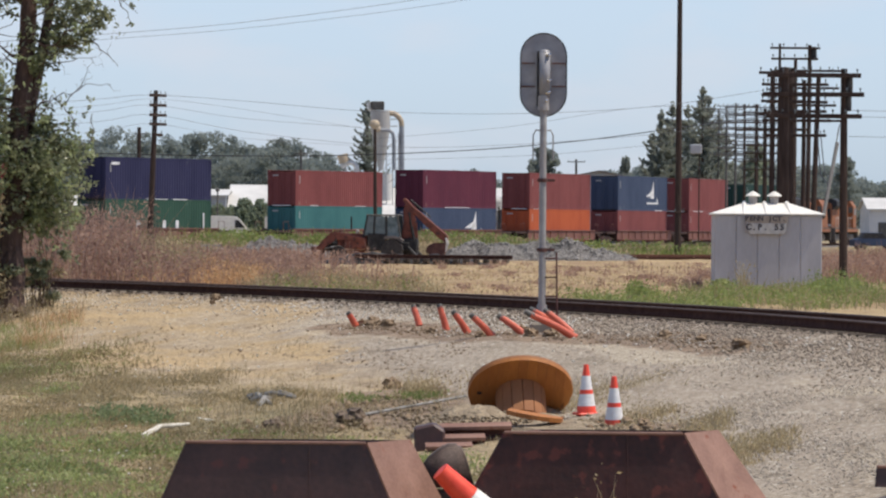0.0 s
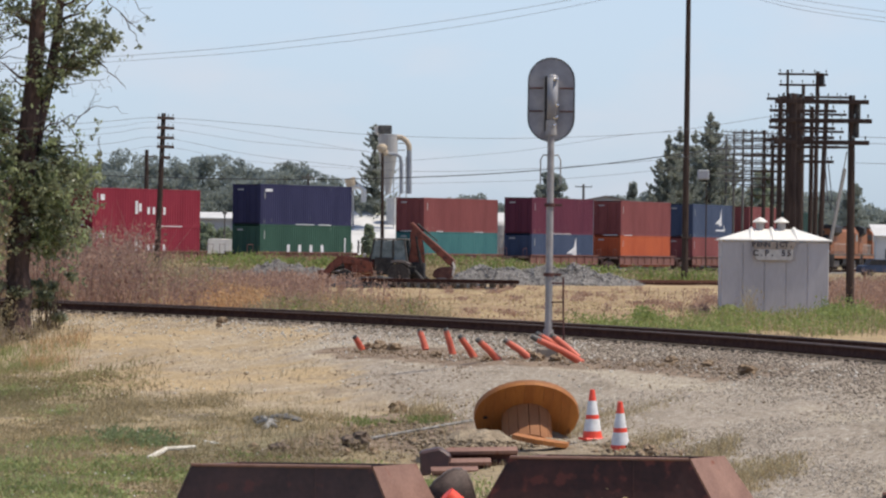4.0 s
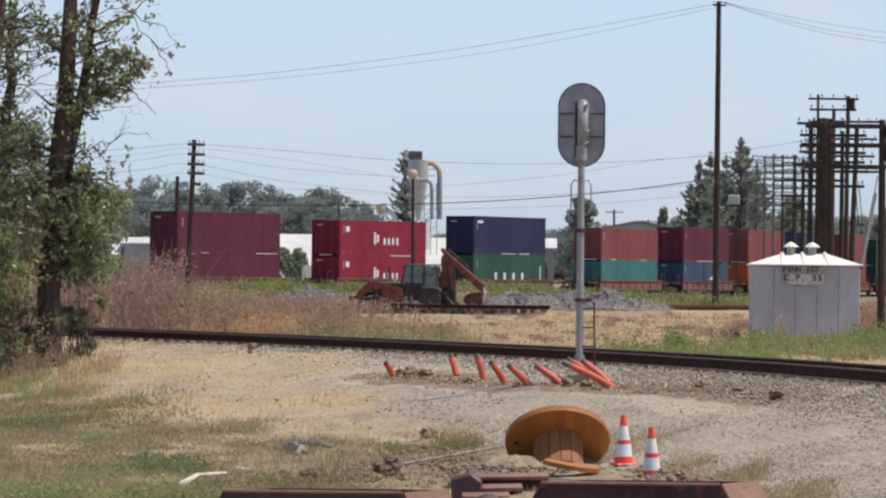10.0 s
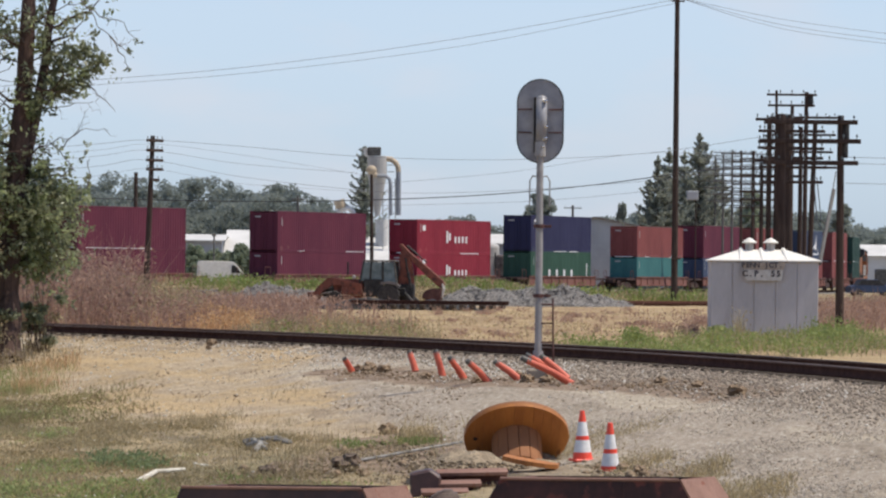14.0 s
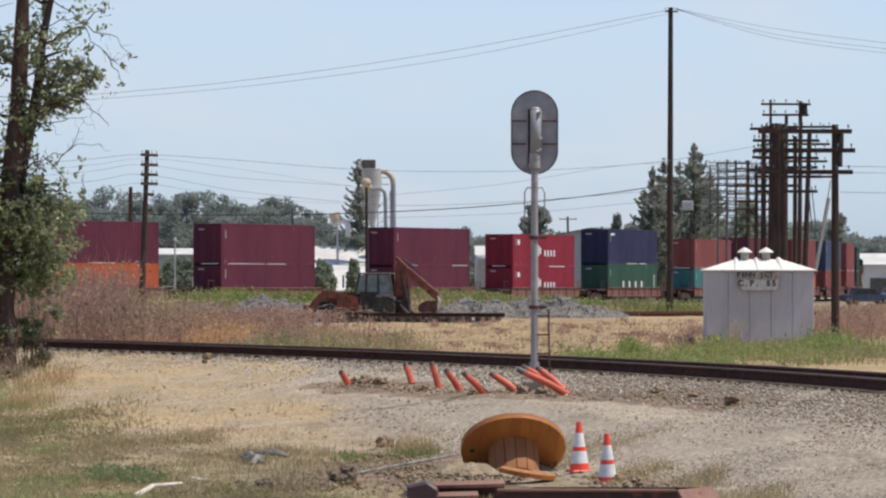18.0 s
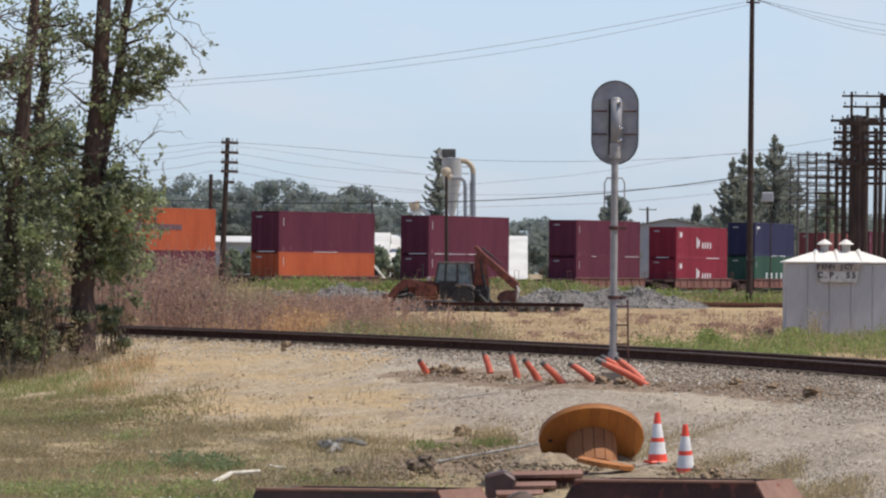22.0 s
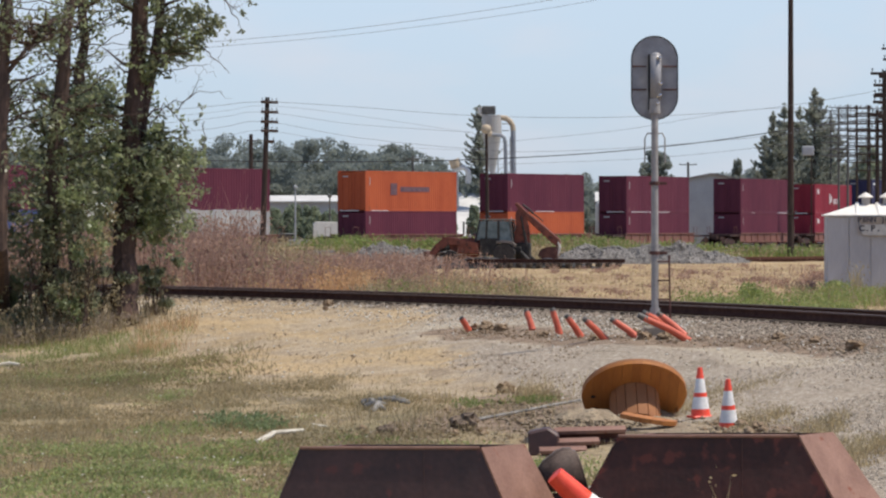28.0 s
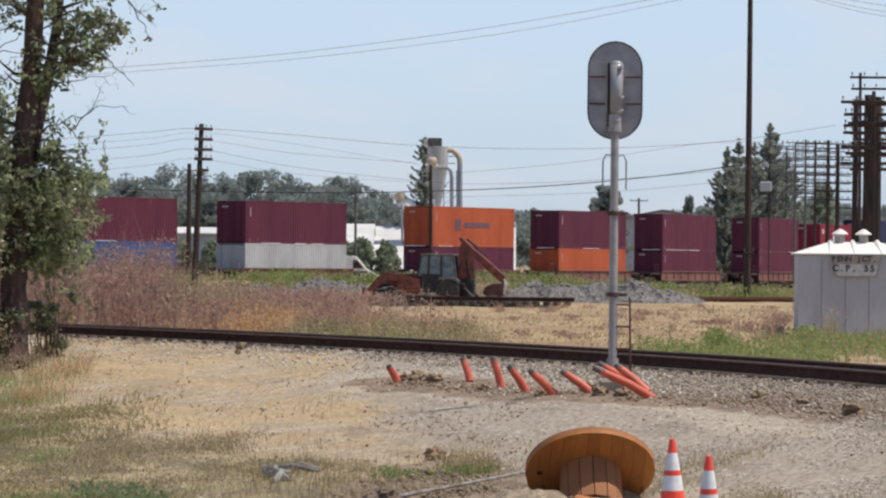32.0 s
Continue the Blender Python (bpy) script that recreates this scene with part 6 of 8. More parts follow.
def big_tree(stems, label, spread, leaf_count, leaf_mat=LEAF, size=0.12, bark=BARK, drape=0, bare=0):
    """A near tree: stems as lists of (point, radius), limbs, bare twigs and thin leaf clumps."""
    foot = stems[0][0][0]
    t = thing("tall_tree", Matrix.Translation(foot), label, "tree", "tall trees at the yard's edge")
    tips = []
    for s in stems:
        bm = bmesh.new()
        pts = [Vector(p) - Vector(foot) for p, r in s]
        line, radii = [pts[0]], [s[0][1]]
        for (p, q), (ra, rb) in zip(zip(pts, pts[1:]), zip([r for _, r in s], [r for _, r in s][1:])):
            for i in (1, 2, 3):
                line.append(p.lerp(q, i / 3) + Vector((rng.normal() * 0.03, rng.normal() * 0.03, 0)))
                radii.append((ra + (rb - ra) * i / 3) * rng.uniform(0.93, 1.08))
        chain(bm, line, radii, 10)
        part("trunk", bm, bark, t)
        total = len(pts) - 1
        for k in range(20):
            f = rng.uniform(0.35, 1.0) * total
            i = min(int(f), total - 1)
            p = pts[i].lerp(pts[i + 1], f - i)
            a, up = rng.uniform(0, 2 * math.pi), rng.uniform(0.1, 0.9)
            ln = rng.uniform(0.5, 1.15) * spread
            end = p + Vector((math.cos(a) * ln, math.sin(a) * ln, up * ln * 0.85))
            limb = wavy([p, p.lerp(end, 0.5) + Vector((0, 0, -0.08)), end], 0.07, 3)
            bm = bmesh.new()
            chain(bm, limb, tapered(len(limb), 0.045, 0.01), 6)
            ob = part("limb", bm, bark, t)
            for _ in range(3):
                j = int(rng.integers(2, len(limb) - 1))
                d = Vector((rng.normal(), rng.normal(), rng.uniform(-0.5, 0.9))) * 0.3
                side = wavy([limb[j], limb[j] + d], 0.12, 3)
                bm = bmesh.new()
                chain(bm, side, tapered(len(side), 0.014, 0.005), 5)
                part("twig", bm, TWIG if k % 2 else bark, ob)
                if rng.uniform() < 0.6:
                    tips.append(side[-1])
            if rng.uniform() < 0.8:
                tips += [limb[3], limb[4], limb[-1]]
    each = max(8, leaf_count // len(tips))
    trunk_line = [Vector(p) - Vector(foot) for p, r in stems[0]]
    for _ in range(drape):
        p = trunk_line[1].lerp(trunk_line[3], rng.uniform(0.1, 0.75))
        a, ln = rng.uniform(0, 2 * math.pi), rng.uniform(0.4, 1.55)
        if drape > 60 and rng.uniform() < 0.45:
            a, ln = rng.normal() * 0.6, rng.uniform(0.7, 1.8)
        if math.sin(a) < -0.15 and rng.uniform() < 0.5:
            a = -a
        end = p + Vector((math.cos(a) * ln, math.sin(a) * ln, rng.uniform(-0.55, 0.25)))
        limb = wavy([p, p.lerp(end, 0.5) + Vector((0, 0, 0.2)), end], 0.06, 3)
        bm = bmesh.new()
        chain(bm, limb, tapered(len(limb), 0.016, 0.005), 5)
        part("twig", bm, bark, t)
        tips += [limb[3], limb[5], limb[-1]]
    for _ in range(bare):
        p = trunk_line[1].lerp(trunk_line[-1], rng.uniform(0.15, 1.0))
        a, ln = rng.uniform(-0.7, 0.9) + (math.pi if rng.uniform() < 0.35 else 0), rng.uniform(0.9, 2.2)
        end = p + Vector((math.cos(a) * ln, math.sin(a) * ln, rng.uniform(-0.3, 1.1)))
        limb = wavy([p, p.lerp(end, 0.5), end], 0.05, 4)
        bm = bmesh.new()
        chain(bm, limb, tapered(len(limb), 0.022, 0.006), 5)
        part("bare_branch", bm, bark, t)
    soups, pale = [], []
    for c in tips:
        for _ in range(3):
            q = c + Vector(rng.normal(size=3)) * 0.22
            (pale if rng.uniform() < 0.4 else soups).append(clump(q, rng.uniform(0.12, 0.3), rng.uniform(0.12, 0.3), rng.uniform(0.12, 0.26), max(3, int(each / 3 * rng.uniform(0.2, 1.8))), size, 0.0))
    part("crown", soup("crown", *join_soups(soups), leaf_mat), leaf_mat, t)
    part("crown", soup("crown", *join_soups(pale), LEAFPALE), LEAFPALE, t, "pale sunlit leaves")
    return t


def build_near_trees():
    big_tree([[((-10.52, 112.30, -0.64), 0.36), ((-10.63, 113.00, 1.03), 0.3), ((-10.49, 113.00, 2.97), 0.27), ((-10.34, 113.00, 4.78), 0.24), ((-10.23, 113.00, 6.86), 0.2), ((-10.14, 113.00, 8.95), 0.14), ((-10.09, 113.00, 11.17), 0.08)],
              [((-10.49, 113.00, 2.97), 0.2), ((-10.14, 113.20, 4.51), 0.15), ((-9.84, 113.40, 6.33), 0.12), ((-9.63, 113.60, 8.02), 0.09), ((-9.37, 113.80, 10.41), 0.05)]],
             "tall reddish-barked tree with dull green leaves", 1.4, 6000, LEAF, 0.14, BARKRED, 80, 8)
    big_tree([[((-12.61, 114.00, -0.84), 0.24), ((-12.33, 112.00, 1.29), 0.22), ((-12.19, 112.00, 3.63), 0.2), ((-12.00, 112.00, 5.56), 0.17), ((-11.78, 112.00, 7.90), 0.13), ((-11.67, 112.00, 10.79), 0.07)]],
             "tall dark-barked tree with dull green leaves", 1.25, 1700, LEAF, 0.14, BARK, 36, 26)
    big_tree([[((-11.82, 113.40, -0.76), 0.2), ((-12.04, 115.00, 1.57), 0.18), ((-11.96, 115.00, 4.11), 0.16), ((-11.85, 115.00, 6.37), 0.13), ((-11.78, 115.00, 8.35), 0.1), ((-11.76, 115.00, 11.04), 0.06)]],
             "slender dark-barked tree with dull green leaves", 1.15, 2000, LEAF, 0.14, BARK, 46, 22)
    big_tree([[((-13.82, 114.00, -1.04), 0.27), ((-13.38, 110.00, 1.28), 0.24), ((-13.33, 110.00, 3.98), 0.2), ((-13.20, 110.00, 6.42), 0.17), ((-13.11, 110.00, 8.04), 0.13), ((-13.03, 110.00, 10.74), 0.07)],
              [((-13.29, 110.00, 5.20), 0.07), ((-12.68, 110.00, 6.02), 0.05), ((-12.17, 110.00, 6.59), 0.03)]],
             "tall dark-barked tree at the yard's edge", 1.2, 1100, LEAF, 0.14, BARK, 30, 34)
    big_tree([[((-15.38, 116.80, -1.05), 0.24), ((-14.63, 111.00, 2.22), 0.2), ((-14.57, 111.00, 6.17), 0.15), ((-14.54, 111.00, 8.08), 0.1), ((-14.51, 111.00, 10.67), 0.06)]],
             "tall dark-barked tree at the yard's edge", 1.3, 1400, LEAF, 0.14, BARK, 24, 34)


build_near_trees()


def shrub(center, rx, rz, n, mat, label, size=0.12, name="shrub"):
    """A dense bush: stems and leaves."""
    x, y, z = center
    t = thing(name, pose(x, y, ground_z(x, y)), label, "shrub", "undergrowth")
    for k in range(9):
        a, r = rng.uniform(0, 2 * math.pi), rng.uniform(0.2, 0.9) * rx
        bm = bmesh.new()
        stem = wavy([(0.15 * math.cos(a), 0.15 * math.sin(a), -0.05), (0.5 * r * math.cos(a), 0.5 * r * math.sin(a), rz * 0.5), (r * math.cos(a), r * math.sin(a), rz * rng.uniform(0.7, 1.4))], 0.06, 3)
        chain(bm, stem, tapered(len(stem), 0.016, 0.005), 5)
        part("stem", bm, BARK, t)
    soups = []
    for k in range(max(6, n // 165)):
        a, r = rng.uniform(0, 2 * math.pi), rx * rng.uniform(0, 0.8)
        soups.append(clump((r * math.cos(a), r * math.sin(a), rz * rng.uniform(0.2, 1.9)), rx * rng.uniform(0.18, 0.4), rx * 0.3, rz * rng.uniform(0.08, 0.2), 110, size, 0.0))
    part("foliage", soup("foliage", *join_soups(soups), mat), mat, t)
    dead = [clump((rng.normal() * rx * 0.45, rng.normal() * rx * 0.45, rz * rng.uniform(0.05, 1.2)), rx * 0.3, rx * 0.3, rz * 0.15, 60, size * 0.9, 0.0) for _ in range(max(2, n // 420))]
    part("foliage", soup("foliage", *join_soups(dead), BROWNWEED), BROWNWEED, t, "withered brown leaves")
    return t


def build_undergrowth():
    dull, pale = "dull green leafy bush under the trees", "pale green leafy bush beside a tree"
    for px, rx, rz, n, mat in ((56, 0.7, 2.2, 2600, LEAFPALE), (70, 0.6, 0.9, 900, LEAF), (40, 0.6, 1.0, 700, LEAF), (-20, 0.9, 1.5, 3000, LEAF), (-52, 0.9, 1.9, 3400, LEAFPALE), (-80, 1.0, 1.7, 3600, LEAF),
                           (-112, 0.9, 2.2, 3600, LEAF), (-150, 1.1, 1.9, 3800, LEAF), (-185, 1.0, 1.4, 3000, LEAFPALE), (-215, 1.0, 2.2, 3600, LEAF), (-250, 1.1, 2.0, 3600, LEAF), (-290, 1.1, 2.4, 3600, LEAF), (-330, 1.2, 2.0, 3400, LEAF), (-35, 0.8, 2.5, 2400, LEAF), (-130, 1.0, 2.9, 2600, LEAF), (-255, 1.1, 2.9, 2600, LEAF)):
        k = 112.0 - (px + 100) * 0.004
        depth = rng.uniform(2.0, 3.0) if px > 0 else rng.uniform(-1.2, 1.8)
        shrub(((px - 784) / 8142 * k, k + depth, 0), rx, rz, int(n * 0.58), mat, pale if mat is LEAFPALE else dull)
    B = lambda px: (px - 784) / 8142
    weeds("tall_weeds", sector(B(-320), B(50), 110.5, 116, 800, 0.3), 0.5, 1.5, BROWNWEED, "tall dry stalks among the trees", 0.02, 4, 0.08, 0.5)
    weeds("dead_brush", sector(B(-330), B(50), 110, 112.5, 600, 0.25), 0.2, 0.8, DEADBRUSH, "dead grey-brown brush at the foot of the trees", 0.018, 5, 0.07, 0.7)


def twigs():
    """Bare dead twigs at the tree's side."""
    t = thing("dead_branch", Matrix(), "bare grey dead twigs on the tree's side", "branch")
    upper = [[(-10.00, 113.00, 4.16), (-9.54, 113.00, 4.72), (-8.85, 113.00, 5.03), (-8.18, 113.00, 5.03)], [(-9.96, 113.00, 5.48), (-9.34, 113.00, 5.60), (-8.55, 113.00, 5.73)], [(-10.07, 113.00, 5.06), (-9.69, 113.00, 5.69), (-9.14, 113.00, 6.29), (-8.87, 113.00, 6.53)]]
    middle = [[(-9.61, 113.00, 4.72), (-9.28, 113.00, 4.38), (-8.97, 113.00, 4.03)], [(-9.88, 113.00, 4.30), (-9.39, 113.00, 3.96), (-8.83, 113.00, 3.55)], [(-9.40, 113.00, 4.51), (-8.99, 113.00, 4.94), (-8.78, 113.00, 5.35)], [(-8.65, 113.00, 6.12), (-8.37, 113.00, 5.85), (-8.02, 113.00, 5.50)]]
    lower = [[(-8.83, 113.00, 3.48), (-8.63, 113.00, 4.32)], [(-9.59, 113.00, 8.81), (-8.77, 113.00, 8.08), (-8.29, 113.00, 7.47), (-7.87, 113.00, 7.10), (-7.68, 113.00, 6.92)], [(-8.18, 113.00, 7.35), (-7.82, 113.00, 6.87), (-7.70, 113.00, 6.51)], [(-8.77, 113.00, 8.08), (-7.98, 113.00, 7.75), (-7.46, 113.00, 7.24)]]
    for line in upper + middle + lower:
        bend = wavy(line, 0.06, 4)
        bm = bmesh.new()
        chain(bm, bend, tapered(len(bend), 0.017, 0.006), 5)
        part("twig", bm, TWIG, t)
        for k in range(len(bend) // 2):
            p = bend[int(rng.integers(1, len(bend)))]
            side = wavy([p, p + Vector((rng.uniform(-0.1, 0.35), rng.uniform(-0.2, 0.2), rng.uniform(-0.3, 0.35)))], 0.14, 3)
            bm = bmesh.new()
            chain(bm, side, tapered(len(side), 0.007, 0.003), 4)
            part("twig", bm, TWIG, t)
    soups = [clump(c, 0.11, 0.11, 0.1, 12, 0.11, 0.0) for c in ((-8.70, 113.00, 4.69), (-8.84, 113.00, 4.31), (-7.70, 113.00, 6.53), (-7.68, 113.00, 6.98), (-7.47, 113.00, 7.23), (-8.70, 113.00, 4.49))]
    soups += [clump(c, 0.34, 0.34, 0.26, 110, 0.15, 0.0) for c in ((-9.31, 113.00, 6.53), (-8.86, 113.00, 6.30), (-8.56, 113.00, 6.54), (-9.56, 113.00, 6.84), (-9.60, 113.00, 6.15), (-9.01, 113.00, 6.91), (-8.38, 113.00, 6.75), (-9.21, 113.00, 6.11), (-8.73, 113.00, 7.02), (-9.83, 113.00, 5.76), (-9.88, 113.00, 4.02))]
    part("leaves", soup("leaves", *join_soups(soups), LEAF), LEAF, t)


twigs()


DEADBRUSH = leafy("dead_grey_brush", (0.24, 0.185, 0.14), (0.5, 0.42, 0.33), 0.9, 0.5)


# ---- weeds and grass ----
def sector(a0, a1, d0, d1, n, clumpy=0.0, scale=0.35):
    """Places on the ground between two bearings and two depths, in clumps, thinning out towards the edges."""
    out = []
    while len(out) < n:
        fa, fd = rng.uniform(-0.12, 1.12), rng.uniform(-0.12, 1.12)
        d = d0 + (d1 - d0) * fd
        x = (a0 + (a1 - a0) * fa) * d
        u = (rail_x(d) - x) * 0.93
        if -2.9 < u < 1.2:
            continue
        edge = min(fa + 0.12, 1.12 - fa, fd + 0.12, 1.12 - fd) / 0.24
        ragged = edge + 0.9 * noise.noise((x * 0.5, d * 0.25, 2.0))
        if ragged < rng.uniform(0, 1):
            continue
        if clumpy and noise.noise((x * scale, d * scale * 0.5, 9.0)) + rng.uniform(-0.35, 0.35) < clumpy - 0.5:
            continue
        out.append((x, d, ground_z(x, d) - 0.02))
    return out


def weeds(name, places, low, high, mat, label, width=0.05, leafiness=4, leaf=0.1, lean=0.3):
    p = np.array(places)
    swell = np.array([0.85 + 0.6 * noise.noise((x * 0.6, y * 0.3, 6.0)) for x, y, z in places]).clip(0.35, 1.4)
    soups = []
    for lo, hi in ((0.3, 0.7), (0.7, 0.95), (0.95, 1.5)):
        pick = (swell >= lo) & (swell < hi)
        if pick.any():
            k = (lo + hi) / 2
            soups.append(blades(p[pick], low * k, high * k, width, lean))
    if leafiness:
        k = np.repeat(p, leafiness, 0)
        s = np.repeat(swell, leafiness)
        k[:, 2] += rng.uniform(0.1, 1.0, len(k)) * (low + high) * 0.5 * s
        k[:, :2] += rng.normal(size=(len(k), 2)) * 0.16
        lv, lf = leaves(k, leaf)
        soups.append((lv, np.concatenate([lf[:, [0, 1, 2]], lf[:, [0, 2, 3]]])))
    me = soup(name, *join_soups(soups), mat)
    return tagged(new(name, me), label, "weeds", kind="stuff")


def build_weeds():
    B = lambda px: (px - 784) / 8142
    weeds("tall_weeds", sector(B(-260), B(215), 128, 165, 4200, 0.2), 1.5, 3.1, REDWEED, "tall reddish-brown dry weeds beyond the track", 0.035, 7, 0.13, 0.5)
    weeds("tall_weeds", sector(B(-200), B(330), 130, 180, 2600, 0.3), 0.9, 2.0, BROWNWEED, "tall brown weeds beyond the track", 0.03, 5, 0.11, 0.5)
    weeds("tall_weeds", sector(B(150), B(520), 127, 170, 4200, 0.35), 0.6, 1.5, REDWEED, "reddish-brown dry weeds beyond the track", 0.03, 6, 0.11, 0.5)
    weeds("golden_weeds", sector(B(355), B(475), 124, 138, 900, 0.3), 0.5, 1.25, GOLDWEED, "golden-orange dry weeds behind the rails", 0.03, 5, 0.1, 0.5)
    weeds("golden_weeds", sector(B(200), B(700), 122, 150, 900, 0.45), 0.3, 0.9, GOLDWEED, "golden dry grass behind the rails", 0.025, 3, 0.09, 0.5)
    weeds("field_weeds", sector(B(450), B(750), 113, 135, 1500, 0.45), 0.3, 0.95, BROWNWEED, "brown and green weeds behind the rails", 0.025, 4, 0.08, 0.5)
    weeds("field_weeds", sector(B(470), B(720), 113, 128, 420, 0.5), 0.3, 0.8, GREENWEED, "green weeds behind the rails", 0.025, 4, 0.08, 0.5)
    weeds("field_weeds", sector(B(440), B(720), 116, 160, 900, 0.5), 0.3, 1.0, REDWEED, "russet weeds behind the rails", 0.025, 4, 0.09, 0.5)
    weeds("green_weeds", sector(B(290), B(1270), 282, 304, 2400, 0.6, 0.2), 0.4, 1.1, GREENWEED, "green weeds beside the far track", 0.07, 4, 0.2)
    weeds("dry_verge", sector(B(1130), B(1700), 285, 306, 1700, 0.3, 0.1), 0.3, 1.0, BROWNWEED, "dry brown verge behind the siding", 0.07, 3, 0.18)
    weeds("dry_verge", sector(B(-100), B(985), 262, 306, 4400, 0.3, 0.1), 0.3, 1.0, BROWNWEED, "dry brown verge beside the far track", 0.07, 3, 0.18)
    weeds("dry_verge", sector(B(-100), B(620), 200, 275, 3600, 0.3, 0.1), 0.3, 1.1, REDWEED, "russet weeds before the gravel heaps", 0.05, 4, 0.15)
    weeds("green_weeds", sector(B(1225), B(1560), 114, 137, 1700, 0.5, 0.6), 0.15, 0.6, VERGE, "green weeds along the rails beside the shed", 0.03, 4, 0.075, 0.5)
    weeds("dry_weeds", sector(B(1225), B(1620), 112, 137, 700, 0.4, 0.5), 0.2, 0.65, BROWNWEED, "dry stalks among the green weeds", 0.025, 3, 0.07, 0.5)
    weeds("green_weeds", sector(B(1010), B(1300), 103, 122, 900, 0.58, 0.5), 0.15, 0.5, VERGE, "clumps of green weeds along the rails", 0.03, 4, 0.09, 0.6)
    weeds("green_weeds", sector(B(1118), B(1146), 116, 119, 150, 0.0), 0.5, 0.85, VERGE, "bushy green weed beside the shed", 0.03, 8, 0.1, 0.6)
    weeds("green_weeds", sector(B(1268), B(1284), 133, 135, 110, 0.0), 0.4, 0.75, GREENGRASS, "dark bushy weed against the shed wall", 0.03, 8, 0.1, 0.6)
    weeds("dry_stalks", sector(B(1308), B(1322), 133, 136, 40, 0.0), 0.8, 1.5, BROWNWEED, "tall dry stalks against the shed wall", 0.025, 3, 0.08, 0.3)
    weeds("green_weeds", sector(B(1440), B(1520), 124, 132, 420, 0.2, 0.8), 0.4, 0.9, VERGE, "tall green weeds beside the shed", 0.03, 6, 0.1, 0.6)
    weeds("dry_weeds", sector(B(1000), B(1620), 102, 150, 420, 0.6), 0.12, 0.5, BROWNWEED, "dry brown weeds around the shed", 0.025, 3, 0.08, 0.6)
    for px, D, n, h in ((1182, 152, 60, 0.5), (1228, 143, 90, 0.55), (1150, 170, 40, 0.4), (1020, 196, 40, 0.35), (1245, 178, 60, 0.5), (860, 205, 30, 0.3)):
        weeds("russet_tussock", sector(B(px - 12), B(px + 12), D - 2, D + 2, n, 0.0), h * 0.4, h, REDWEED, "russet dry tussock on the bare field", 0.03, 4, 0.1, 0.8)
    weeds("dry_weeds", sector(B(1455), B(1720), 163, 235, 2300, 0.15), 0.6, 1.4, REDWEED, "reddish dry weeds beside the telegraph poles", 0.04, 5, 0.11, 0.5)
    weeds("dry_weeds", sector(B(1120), B(1290), 135, 220, 90, 0.6, 0.25), 0.25, 0.8, REDWEED, "russet dry weeds on the bare ground", 0.035, 3, 0.1, 0.5)
    weeds("dry_grass", sector(B(-320), B(110), 94, 112, 2200, 0.45), 0.06, 0.25, DRYGRASS, "dry golden grass at the foot of the trees", 0.014, 0, lean=0.6)
    weeds("dry_weeds", sector(B(-280), B(110), 109.5, 113, 700, 0.3), 0.2, 0.7, BROWNWEED, "brown weeds at the foot of the trees", 0.018, 3, 0.06, 0.5)
    weeds("golden_grass", sector(B(40), B(140), 103, 111, 900, 0.35), 0.12, 0.42, GOLDWEED, "golden-brown dry grass beside the tree", 0.012, 0, lean=0.6)
    weeds("green_grass", sector(B(-350), B(90), 102, 110.5, 8000, 0.2), 0.06, 0.24, GREENGRASS, "short green grass before the trees", 0.014, 0, lean=0.7)
    weeds("withered_grass", sector(B(-350), B(225), 89, 101, 7000, 0.3, 0.35), 0.05, 0.2, WITHERED, "withered brown-green grass along the edge of the lane", 0.016, 1, 0.05, lean=0.7)
    weeds("green_grass", sector(B(-350), B(190), 90, 100, 4200, 0.35, 0.35), 0.05, 0.18, GREENGRASS, "thin green grass along the edge of the lane", 0.014, 0, lean=0.7)
    weeds("withered_grass", sector(B(180), B(420), 84, 89, 1500, 0.4, 0.4), 0.04, 0.14, BROWNWEED, "withered grass on the edge of the lane", 0.014, 1, 0.04, lean=0.7)
    weeds("green_grass", sector(B(-350), B(120), 82, 102, 2200, 0.62, 0.5), 0.05, 0.16, GREENGRASS, "scattered green tufts on bare ground", 0.014, 0, lean=0.7)
    for _ in range(34):
        px, D = rng.uniform(760, 1255), rng.uniform(138, 238)
        weeds("russet_tussock", sector(B(px - 6), B(px + 6), D - 1.5, D + 1.5, int(rng.integers(10, 26)), 0.0), 0.1, rng.uniform(0.2, 0.45), REDWEED, "russet dry tussock on the bare field", 0.03, 4, 0.09, 0.8)
    weeds("field_stubble", sector(B(700), B(1270), 112, 240, 2600, 0.4, 0.16), 0.05, 0.22, DRYGRASS, "thin straw stubble over the bare field", 0.03, 1, 0.08, 0.9)
    weeds("field_stubble", sector(B(700), B(1270), 115, 240, 500, 0.55, 0.13), 0.05, 0.2, REDWEED, "thin reddish stubble over the bare field", 0.03, 2, 0.09, 0.9)


build_weeds()


build_undergrowth()


